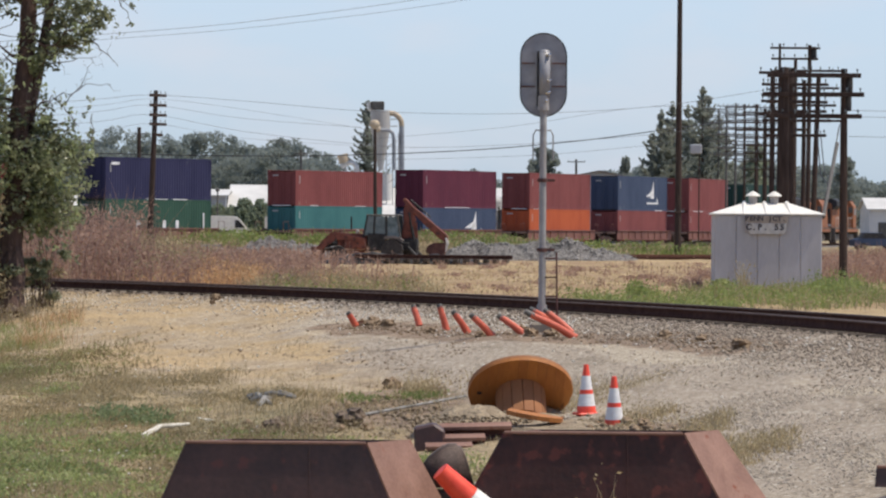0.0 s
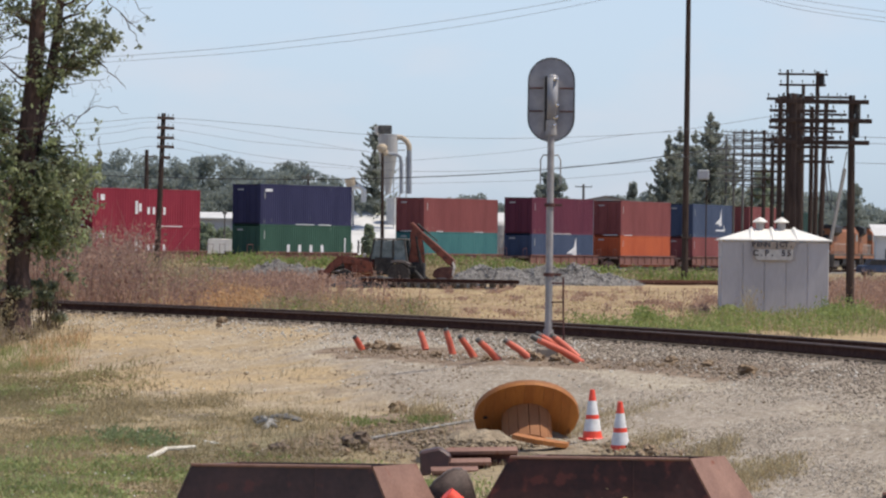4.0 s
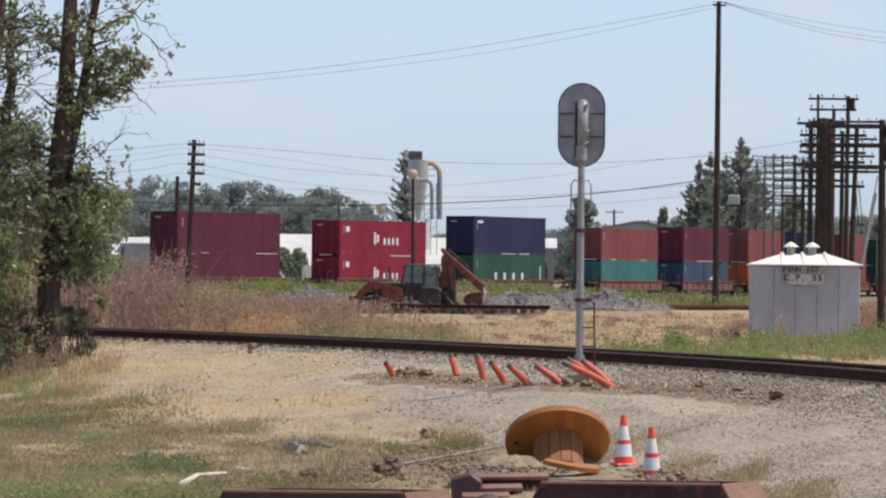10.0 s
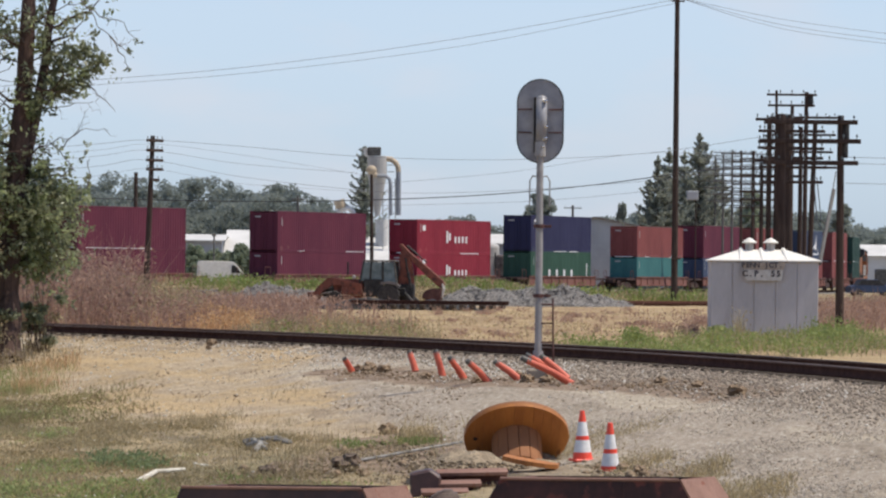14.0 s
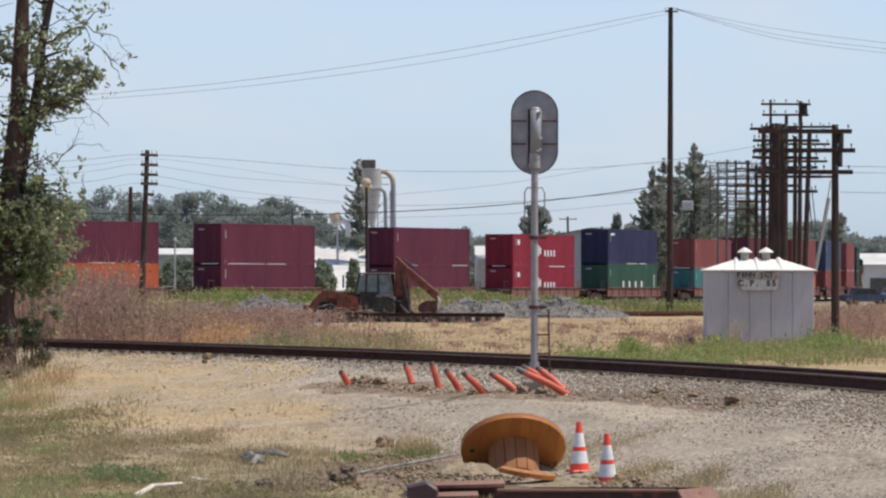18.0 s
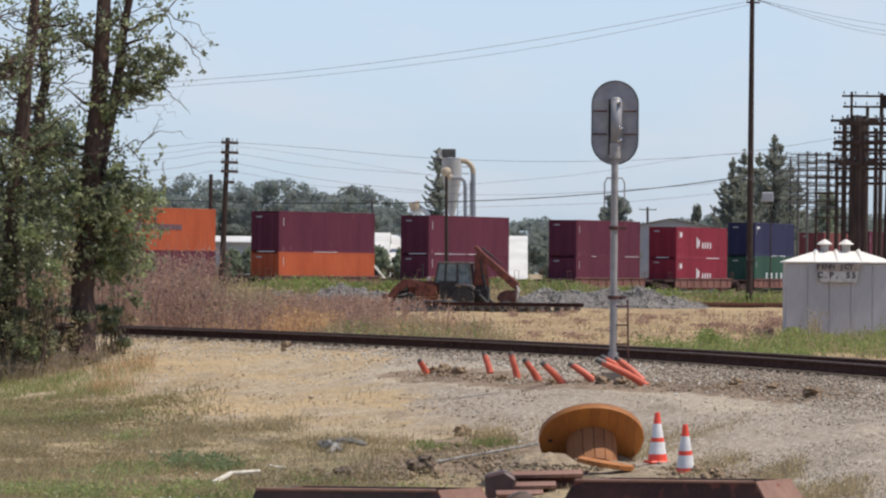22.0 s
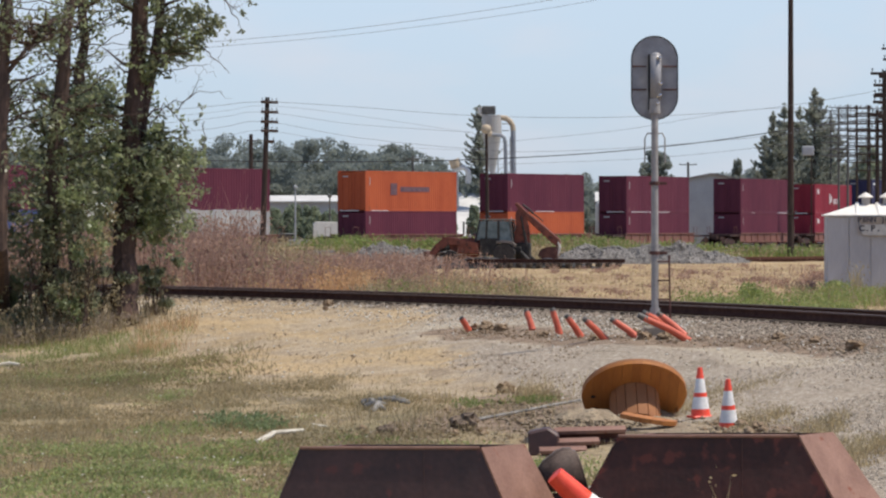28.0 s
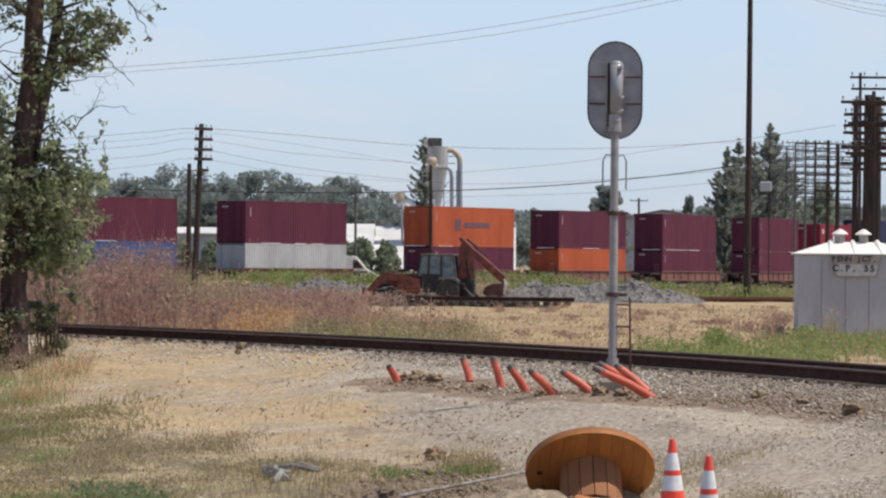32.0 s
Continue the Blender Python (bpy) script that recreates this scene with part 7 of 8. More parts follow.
def build_lawn():
    """Patchy grass over the near yard."""
    dry, green = [], []
    while len(dry) < 26000:
        y = rng.uniform(50, 96)
        x = rng.uniform(-0.13, 0.02) * y
        u = (rail_x(y) - x) * 0.93
        if u < 8.2:
            continue
        patch = noise.noise((x * 0.3, y * 0.16, 1.0)) + 0.5 * noise.noise((x * 1.1, y * 0.6, 4.0))
        keep = smoothstep(8.0, 12.5, u) + patch
        if keep < rng.uniform(0.2, 0.9):
            continue
        wet = noise.noise((x * 0.9, y * 0.22, 7.0)) * 0.7 + smoothstep(70, 60, y) * 0.3 + smoothstep(88, 96, y) * 0.25 - 0.06
        if wet > rng.uniform(0.12, 0.62):
            green.append((x, y, ground_z(x, y) - 0.03))
        else:
            dry.append((x, y, ground_z(x, y) - 0.03))
    weeds("dry_grass", dry[::2], 0.03, 0.13, DRYGRASS, "thin dry grass over the near yard", 0.017, 0, lean=1.0)
    weeds("green_grass", green[::2], 0.03, 0.14, GREENGRASS, "short green grass over the near yard", 0.018, 0, lean=1.0)
    # low tufts of several kinds, each leaning its own way
    kinds = {"brown": [], "dark": [], "lush": [], "gold": []}
    for _ in range(11500):
        y = rng.uniform(49, 98)
        x = rng.uniform(-0.13, 0.03) * y
        u = (rail_x(y) - x) * 0.93
        cover = smoothstep(7.6, 11.5, u + 2.2 * noise.noise((x * 0.35, y * 0.12, 1.0)))
        if cover * (0.55 + 1.1 * noise.noise((x * 0.7, y * 0.3, 12.0)) + 0.35) < rng.uniform(0.15, 1.0):
            continue
        wet = noise.noise((x * 0.9, y * 0.22, 7.0)) * 0.7 + noise.noise((x * 0.25, y * 0.08, 3.0)) * 0.4 + smoothstep(70, 60, y) * 0.3 + smoothstep(80, 70, y) * 0.06 + smoothstep(88, 96, y) * 0.25 - 0.06
        pick = "lush" if wet > rng.uniform(0.18, 0.8) else ("brown" if rng.uniform() < 0.45 else ("gold" if rng.uniform() < 0.5 else "dark"))
        r = rng.uniform(0.03, 0.16)
        for _ in range(int(rng.integers(6, 16))):
            px, py = x + rng.normal() * r, y + rng.normal() * r * 1.6
            kinds[pick].append((px, py, ground_z(px, py) - 0.02))
    weeds("withered_grass", kinds["brown"], 0.04, 0.18, BROWNWEED, "brown withered grass tufts over the near yard", 0.017, 1, 0.04, 0.8)
    weeds("dark_grass", kinds["dark"], 0.03, 0.15, WITHERED, "dark withered weed tufts over the near yard", 0.017, 2, 0.045, 0.8)
    weeds("lush_grass", kinds["lush"], 0.05, 0.2, LUSH, "lush green weed tufts over the near yard", 0.02, 2, 0.06, 0.9)
    weeds("golden_grass", kinds["gold"], 0.03, 0.15, DRYGRASS, "straw-coloured grass tufts over the near yard", 0.01, 0, lean=0.9)
    flecks = [(x, y, z + 0.08) for x, y, z in kinds["lush"][::70] + kinds["brown"][::180]]
    tagged(new("pale_flecks", soup("pale_flecks", *stones(flecks, 0.022), BONE)), "tiny pale blossoms and scraps in the grass", "flecks", kind="stuff")
    B = lambda px: (px - 784) / 8142
    weeds("dry_stalks", sector(B(400), B(820), 64, 78, 700, 0.5, 0.8), 0.08, 0.4, BROWNWEED, "tall dry stalks in front of the lane", 0.01, 3, 0.03, 0.6)
    weeds("dry_stalks", sector(B(380), B(800), 70, 78, 420, 0.6, 0.9), 0.12, 0.42, DRYGRASS, "pale dry seed stalks in front of the lane", 0.012, 3, 0.03, 0.5)
    weeds("dry_stalks", sector(B(-330), B(560), 52, 92, 2400, 0.6, 0.5), 0.08, 0.3, BROWNWEED, "brown seed stalks in the rough grass", 0.012, 3, 0.035, 0.6)
    weeds("dry_stalks", sector(B(-330), B(460), 54, 88, 1500, 0.55, 0.6), 0.08, 0.26, DRYGRASS, "straw stalks in the rough grass", 0.01, 2, 0.03, 0.7)
    weeds("broad_weeds", sector(B(-330), B(420), 52, 66, 800, 0.72, 0.6), 0.06, 0.22, LUSH, "broad-leaved green weeds in the rough grass", 0.02, 5, 0.07, 0.8)
    weeds("broad_weeds", sector(B(180), B(280), 70.6, 72, 130, 0.2, 0.9), 0.15, 0.42, FRESHWEED, "patch of fresh bluish-green weeds", 0.02, 6, 0.07, 0.8)
    weeds("dry_grass", sector(B(1130), B(1290), 54.5, 57.5, 1800, 0.3, 0.9), 0.03, 0.1, DRYGRASS, "dry grass along the edge of the lane", 0.012, 0, lean=0.8)
    weeds("withered_grass", sector(B(1120), B(1300), 54, 58, 1200, 0.35, 0.9), 0.03, 0.11, BROWNWEED, "withered grass along the edge of the lane", 0.012, 1, 0.03, 0.8)
    weeds("dry_grass", sector(B(900), B(1180), 62, 72, 3600, 0.35, 0.8), 0.03, 0.13, DRYGRASS, "dry grass round the cable drum", 0.012, 0, lean=0.8)
    weeds("withered_grass", sector(B(880), B(1200), 61, 72, 1800, 0.42, 0.8), 0.04, 0.16, BROWNWEED, "withered grass round the cable drum", 0.012, 1, 0.03, 0.8)
    for b0, b1, d0, d1 in ((1090, 1190, 59.5, 66), (1170, 1290, 56, 60.5), (1270, 1410, 53, 56.5)):
        weeds("dry_grass", sector(B(b0), B(b1), d0, d1, 900, 0.35, 0.9), 0.04, 0.17, DRYGRASS, "straw-coloured grass along the edge of the lane", 0.014, 0, lean=0.8)
        weeds("withered_grass", sector(B(b0), B(b1), d0, d1, 420, 0.45, 0.9), 0.05, 0.2, BROWNWEED, "withered stalks along the edge of the lane", 0.014, 2, 0.035, 0.7)
    weeds("dry_grass", sector(B(1250), B(1400), 52.5, 55, 1400, 0.35, 0.9), 0.03, 0.1, DRYGRASS, "dry grass beside the traffic cones", 0.014, 0, lean=0.6)
    for c, n, h, mat, name, label in (((-0.30, 74.50, -1.11), 420, 0.36, GREENWEED, "grass_tuft", "green grass tuft in the dry yard"), ((-0.33, 74.90, -1.11), 260, 0.85, DRYGRASS, "grass_tuft", "tall dry grass tuft in the yard"), ((-1.29, 74.70, -1.18), 200, 0.28, GREENWEED, "grass_tuft", "low green grass tuft in the yard")):
        pts = [(c[0] + rng.normal() * 0.18, c[1] + rng.normal() * 0.35, c[2] - 0.03) for _ in range(n)]
        weeds(name, pts, h * 0.5, h, mat, label, 0.014, 1, 0.05, lean=0.7)


build_lawn()


GREYSTONE = material("grey_crushed_stone", (0.12, 0.11, 0.1), (0.42, 0.395, 0.365), 0.9, 0, 9, 50, 0.2, island=0.9)


# ---- gravel heaps, backhoe and the track panel ----
def heap(c, rx, ry, h, label, mat=GRAVELHEAP, name="gravel_heap", seed=0):
    x, y, z = c
    verts, faces, n, m = [], [], 56, 20
    for i in range(m + 1):
        for j in range(n):
            a, r = 2 * math.pi * j / n, i / m
            px, py = rx * r * math.cos(a), ry * r * math.sin(a)
            hz = h * max(0.0, 1 - r ** 1.6) * (1 + 0.75 * noise.noise((px * 1.1 / rx * 1.6 + seed, py * 0.9 + seed, seed))) + (0.32 * h * noise.noise((px * 2.6, py * 2.6, seed + 3)) + 0.16 * h * noise.noise((px * 7, py * 7, seed))) * (1 - r ** 3)
            verts.append((px, py, hz if i < m else -0.15))
    for i in range(m):
        for j in range(n):
            faces.append((i * n + j, i * n + (j + 1) % n, (i + 1) * n + (j + 1) % n, (i + 1) * n + j))
    ob = new(name, soup(name, verts, [f[::-1] for f in faces], mat, False))
    ob.matrix_world = pose(x, y, ground_z(x, y))
    if mat is GRAVELHEAP:
        top = np.array(verts)[rng.integers(0, n * (m - 1), 900)] + rng.normal(size=(900, 3)) * np.array([0.12, 0.12, 0.01])
        grit = new("gravel", soup("gravel", *stones(top, 0.07), GREYSTONE))
        grit.matrix_world = ob.matrix_world
        tagged(grit, "coarse grey stones lying on the heap", "gravel", kind="stuff")
    return tagged(ob, label, "heap", "gravel heaps", "stuff")


for i, (px, D, rx, h) in enumerate(((360, 250, 2.6, 0.6), (485, 252, 3.4, 0.95), (545, 256, 2.4, 0.55), (850, 258, 3.0, 0.95), (905, 262, 2.6, 0.7), (1010, 258, 3.4, 0.95), (955, 262, 2.6, 0.8), (1070, 262, 2.0, 0.45))):
    heap(((px - 784) / 8142 * D, D, 0), rx, 2.6, h, "grey heap of crushed gravel beside the track", seed=i * 3.1)


GREYSTEEL = material("dull_bucket_steel", (0.1, 0.085, 0.08), (0.22, 0.19, 0.175), 0.7, 0.2, 3, 30, 0.2, 0.9)


def build_backhoe():
    D = 246.0
    x0, k = (660 - 784) / 8142 * D, D / 8142
    b = thing("backhoe_loader", pose(x0, D, ground_z(x0, D), 0, 0, -8), "faded orange backhoe loader with folded rear arm", "backhoe")

    def boxy(name, c, s, mat, bevel=0.04, label="", parent=None, ry=0.0):
        bm = bmesh.new()
        block(bm, c, s, Matrix.Rotation(ry, 3, "Y") if ry else None, bevel)
        return part(name, bm, mat, parent or b, label)

    boxy("chassis", (-0.3, 0, 0.75), (4.6, 0.9, 0.5), DIGGERDARK, 0.05)
    bm = bmesh.new()
    prism(bm, [(-1.95, 0.3), (-0.25, 0.45), (-0.25, 1.42), (-0.9, 1.45), (-1.6, 1.42), (-1.88, 1.2)], 1.0)
    bmesh.ops.bevel(bm, geom=bm.edges[:], offset=0.07, segments=2, affect="EDGES")
    hood = part("hood", bm, DIGGER, b, "faded red-brown engine hood")
    boxy("hood_stripe", (-1.0, -0.51, 0.62), (1.3, 0.03, 0.09), SIGNBOARD, 0.01, "dusty pale stripe", hood)
    boxy("grille", (-2.0, 0, 0.9), (0.06, 0.8, 0.5), DIGGERDARK)
    # Small pale bracket-like fitting on the hood, no lamp.
    boxy("hood_fitting", (-0.78, -0.4, 1.55), (0.16, 0.12, 0.2), SIGNBOARD, 0.03, "small pale fitting on the hood", hood)
    boxy("cab_roof", (0.62, 0, 2.43), (1.75, 1.6, 0.09), CABGREY, 0.03, "thin dark cab roof")
    for x, foot_x, y in ((-0.2, -0.44, -0.75), (-0.2, -0.44, 0.75), (0.2, 0.14, -0.78), (0.2, 0.14, 0.78), (0.82, 0.82, -0.78), (0.82, 0.82, 0.78), (1.42, 1.6, -0.75), (1.42, 1.6, 0.75)):
        bm = bmesh.new()
        rod(bm, (foot_x, y, 1.1), (x, y, 2.4), 0.05, n=6)
        part("cab_post", bm, DIGGERDARK if x < 1.2 else CABGREY, b)
    glass = material("cab_glass", (0.075, 0.105, 0.11), (0.17, 0.21, 0.215), 0.2, 0, 2, 20, 0)
    for pts in ([(-0.4, 1.35), (0.1, 1.35), (0.16, 2.36), (-0.18, 2.36)], [(0.2, 1.45), (0.76, 1.45), (0.76, 2.36), (0.24, 2.36)], [(0.88, 1.2), (1.52, 1.2), (1.36, 2.36), (0.88, 2.36)]):
        for y in (-0.76, 0.76):
            part("cab_window", prism(bmesh.new(), pts, 0.02, Matrix.Translation((0, y, 0))), glass, b, "dusty pale cab window")
    boxy("cab_door", (0.3, -0.79, 1.0), (0.95, 0.05, 0.9), DIGGERDARK, 0.02, "dark lower door panel")
    boxy("seat", (0.6, 0, 1.5), (0.5, 0.5, 0.7), BLACK, 0.08)
    boxy("controls", (1.0, 0.2, 1.7), (0.3, 0.4, 0.7), DIGGERDARK, 0.06)
    for y in (-0.86, 0.86):
        bm = bmesh.new()
        turns = np.linspace(0.75, 2.0, 12)
        arc = [(1.12 + 0.9 * math.cos(a), 0.62 + 0.72 * math.sin(a)) for a in turns] + [(1.12 + 0.82 * math.cos(a), 0.58 + 0.62 * math.sin(a)) for a in turns[::-1]]
        prism(bm, arc, 0.5, Matrix.Translation((0, y, 0)))
        part("fender", bm, GREYSTEEL, b, "dusty grey wheel arch")

    def wheel(x, y, r, w):
        bm = bmesh.new()
        lathe(bm, [(r * 0.5, -w / 2), (r * 0.92, -w / 2), (r, -w * 0.3), (r, w * 0.3), (r * 0.92, w / 2), (r * 0.5, w / 2)], 36, Matrix.Rotation(math.pi / 2, 4, "X"))
        for v in bm.verts:
            reach_out = math.hypot(v.co.x, v.co.z)
            if reach_out > r * 0.95 and int((math.atan2(v.co.z, v.co.x) + 7) / (2 * math.pi / 36)) % 2:
                v.co.x, v.co.z = v.co.x * 0.93, v.co.z * 0.93
        hub = new("wheel")
        hub.parent = b
        hub.location = (x, y, r - 0.03)
        part("tyre", bm, BLACK, hub, "dusty black lugged tyre")
        bm = bmesh.new()
        lathe(bm, [(0.03, -w * 0.4), (r * 0.3, -w * 0.42), (r * 0.52, -w * 0.3), (r * 0.52, w * 0.3), (0.03, w * 0.3)], 20, Matrix.Rotation(math.pi / 2, 4, "X"))
        part("rim", bm, ROOFPAINT if r < 0.5 else DIGGER, hub)

    for y in (-0.85, 0.85):
        wheel(1.15, y, 0.62, 0.45)
        wheel(-1.75, y, 0.42, 0.3)
        bm = bmesh.new()
        prism(bm, [(-0.3, 1.2), (-1.2, 1.36), (-1.9, 1.52), (-2.15, 1.5), (-2.6, 1.1), (-3.45, 0.05), (-3.2, -0.02), (-2.45, 0.72), (-1.9, 1.12), (-0.3, 1.02)], 0.24, Matrix.Translation((0, y * 0.8, 0)))
        part("loader_arm", bm, DIGGER, b)
        for lo, hi in (((-1.7, y * 0.62, 0.75), (-2.75, y * 0.62, 0.62)), ((-2.0, y * 0.62, 1.28), (-3.0, y * 0.62, 0.55))):
            bm = bmesh.new()
            chain(bm, [lo, hi], [0.06, 0.04], 8)
            part("loader_cylinder", bm, STEEL, b)
    bm = bmesh.new()
    prism(bm, [(-3.05, 0.75), (-2.75, 0.2), (-2.85, 0.0), (-3.7, -0.04), (-3.66, 0.06), (-3.1, 0.2), (-3.2, 0.72)], 2.2)
    part("loader_bucket", bm, BEAMRUST, b, "rusty loader bucket on the ground")
    boxy("swing_post", (2.05, 0, 0.75), (0.75, 0.6, 0.9), DIGGERDARK, 0.05)
    bm = bmesh.new()
    prism(bm, [(1.6, 0.5), (2.4, 0.45), (2.42, 1.3), (2.36, 2.0), (2.2, 2.6), (1.98, 3.0), (1.72, 3.02), (1.62, 2.7), (1.66, 2.1), (1.55, 1.4)], 0.34)
    bmesh.ops.bevel(bm, geom=bm.edges[:], offset=0.05, segments=2, affect="EDGES")
    part("boom", bm, DIGGER, b, "folded red-brown boom")
    bm = bmesh.new()
    prism(bm, [(1.58, 3.28), (1.78, 2.95), (2.5, 2.2), (3.6, 1.18), (3.92, 0.98), (4.05, 1.2), (3.98, 1.42), (3.0, 2.25), (2.2, 2.9), (1.75, 3.36)], 0.3)
    bmesh.ops.bevel(bm, geom=bm.edges[:], offset=0.04, segments=1, affect="EDGES")
    part("dipper", bm, DIGGER, b)
    for a0, a1, r in (((2.3, 0.26, 0.9), (1.95, 0.26, 2.6), 0.08), ((2.0, 0.0, 3.25), (3.1, 0.0, 2.35), 0.06), ((2.3, -0.26, 0.9), (1.95, -0.26, 2.6), 0.08)):
        bm = bmesh.new()
        chain(bm, [a0, Vector(a0).lerp(Vector(a1), 0.55), Vector(a0).lerp(Vector(a1), 0.56), a1], [r, r, r * 0.55, r * 0.55], 8)
        part("boom_cylinder", bm, DIGGERDARK, b)
    for y in (-0.2, 0.2):
        bm = chain(bmesh.new(), [(3.95, y, 1.25), (4.02, y, 0.95), (3.9, y, 0.5)], [0.05] * 3, 6)
        part("bucket_link", bm, SIGNBOARD, b, "pale worn bucket link")
    bm = bmesh.new()
    prism(bm, [(3.9, 1.0), (3.95, 0.5), (3.75, 0.28), (3.2, 0.3), (2.85, 0.5), (3.0, 0.85), (3.35, 0.98)], 0.75)
    bmesh.ops.bevel(bm, geom=bm.edges[:], offset=0.05, segments=2, affect="EDGES")
    part("digging_bucket", bm, BEAMRUST, b, "rusty brown digging bucket")
    for y in (-1.0, 1.0):
        bm = bmesh.new()
        chain(bm, [(2.0, y * 0.6, 0.7), (2.5, y, 0.25), (2.75, y * 1.1, 0.06)], [0.1, 0.1, 0.16], 8)
        part("stabiliser", bm, DIGGERDARK, b)
    boxy("exhaust", (-1.2, 0.1, 2.0), (0.09, 0.09, 0.7), DIGGERDARK, 0.02)
    boxy("side_panel", (-0.85, -0.62, 0.9), (1.2, 0.24, 0.6), DIGGER, 0.05, "dented red-brown side panel")


build_backhoe()


def build_track_panel():
    D = 226.0
    xa, xb = (628 - 784) / 8142 * D, (906 - 784) / 8142 * D
    cx, length = (xa + xb) / 2, xb - xa
    panel = thing("track_panel", pose(cx, D, ground_z(cx, D) + 0.02, 0, 0, -3), "dark loose track panel lying on bare ground", "track panel")
    for y in (-0.75, 0.75):
        bm = bmesh.new()
        for z, w, h in ((0.27, 0.14, 0.02), (0.34, 0.03, 0.12), (0.42, 0.07, 0.04)):
            block(bm, (0, y, z), (length, w, h), None, 0.004)
        part("rail", bm, RAIL, panel)
    tie_bm = bmesh.new()
    block(tie_bm, (0, 0, 0.16), (0.23, 2.6, 0.18), None, 0.01)
    me = mesh_of("tie", tie_bm, TIE)
    for i in range(13):
        t = part("tie", me, TIE, panel)
        t.location = (-length / 2 + 0.3 + (length - 0.6) * (0.18 + 0.82 * i / 12), 0, 0)
    heap((cx - 1.5, D + 1.6, 0), 4.5, 1.2, 0.5, "low dark heap of scrap ties behind the panel", DIGGERDARK, "scrap_heap", 5.5)


build_track_panel()


def build_siding():
    """An old siding in the dry grass beyond the shed."""
    line = [(x, 272 + (x - 10) * 0.55, ground_z(x, 272 + (x - 10) * 0.55)) for x in np.arange(10.6, 34, 1.2)]
    siding = thing("siding_track", Matrix(), "rusty old siding rails in dry grass", "railway track", kind="structure")
    for off in (-0.75, 0.75):
        part("rail", soup("rail", *sweep(((off - 0.07, -0.05), (off + 0.07, -0.05), (off + 0.05, 0.26), (off - 0.05, 0.26)), line), RAIL), RAIL, siding)


build_siding()


# ---- tubes, cones and the cable drum ----
def tube_marker(base, tip, r=0.065):
    base, tip = Vector(base), Vector(tip)
    d = tip - base
    ob = thing("marker_tube", Matrix.Translation(base), "bent orange plastic marker tube with a worn grey tip", "marker post", "marker tubes beside the track")
    sag = Vector((0, 0, 0.03 * d.length))
    bm = bmesh.new()
    chain(bm, [-d * 0.06, d * 0.35 + sag, d * 0.86], [r * 1.15, r, r * 0.9], 12)
    part("tube", bm, TUBE, ob)
    bm = bmesh.new()
    rod(bm, d * 0.8 + sag * 0.2, d * 0.98, r * 0.93, r * 0.75, 12)
    part("band", bm, CABGREY, ob, "worn grey tip")
    return ob


for base, tip in ([((-1.82, 95.90, -0.43), (-1.98, 95.80, -0.15)), ((-0.48, 93.80, -0.36), (-0.61, 93.90, 0.04)), ((0.07, 91.40, -0.39), (-0.08, 91.40, 0.12)), ((0.48, 89.70, -0.41), (0.19, 89.60, 0.01)), ((0.94, 87.60, -0.43), (0.52, 87.50, -0.01)), ((1.52, 87.30, -0.37), (1.04, 87.40, -0.02)), ((2.40, 84.60, -0.36), (1.49, 84.40, 0.11)), ((2.25, 87.20, -0.29), (1.65, 87.50, 0.11)), ((2.39, 86.20, -0.31), (1.90, 86.40, 0.11))]):
    tube_marker(base, tip)


def cone_mesh_parts(ob, h=0.71):
    prof = lambda z: 0.145 - 0.115 * z / h
    bm = bmesh.new()
    block(bm, (0, 0, 0.018), (0.31, 0.31, 0.036), None, 0.01)
    part("base", bm, CONE, ob)
    for z0, z1, mat, name in ((0.036, 0.13, CONE, "body"), (0.3, 0.36, CONE, "body"), (0.555, h, CONE, "body"), (0.13, 0.3, CONEWHITE, "sleeve"), (0.36, 0.555, CONEWHITE, "sleeve")):
        bm = bmesh.new()
        lathe(bm, [(prof(z0) + 0.002, z0), (prof(z1) + 0.002, z1)], 24)
        part(name, bm, mat, ob, "white reflective sleeve" if name == "sleeve" else "")


cone_at = [(2.03, 64.60, -0.97), (2.33, 62.10, -0.98)]
first_cone = thing("traffic_cone", pose(*cone_at[0], 1.5, -1.5, 20), "orange traffic cone with two white bands on dry earth", "traffic cone", "traffic cones")
cone_mesh_parts(first_cone)
copy_thing(first_cone, pose(cone_at[1][0], cone_at[1][1], cone_at[1][2] - 0.07, 2, -4, 50))


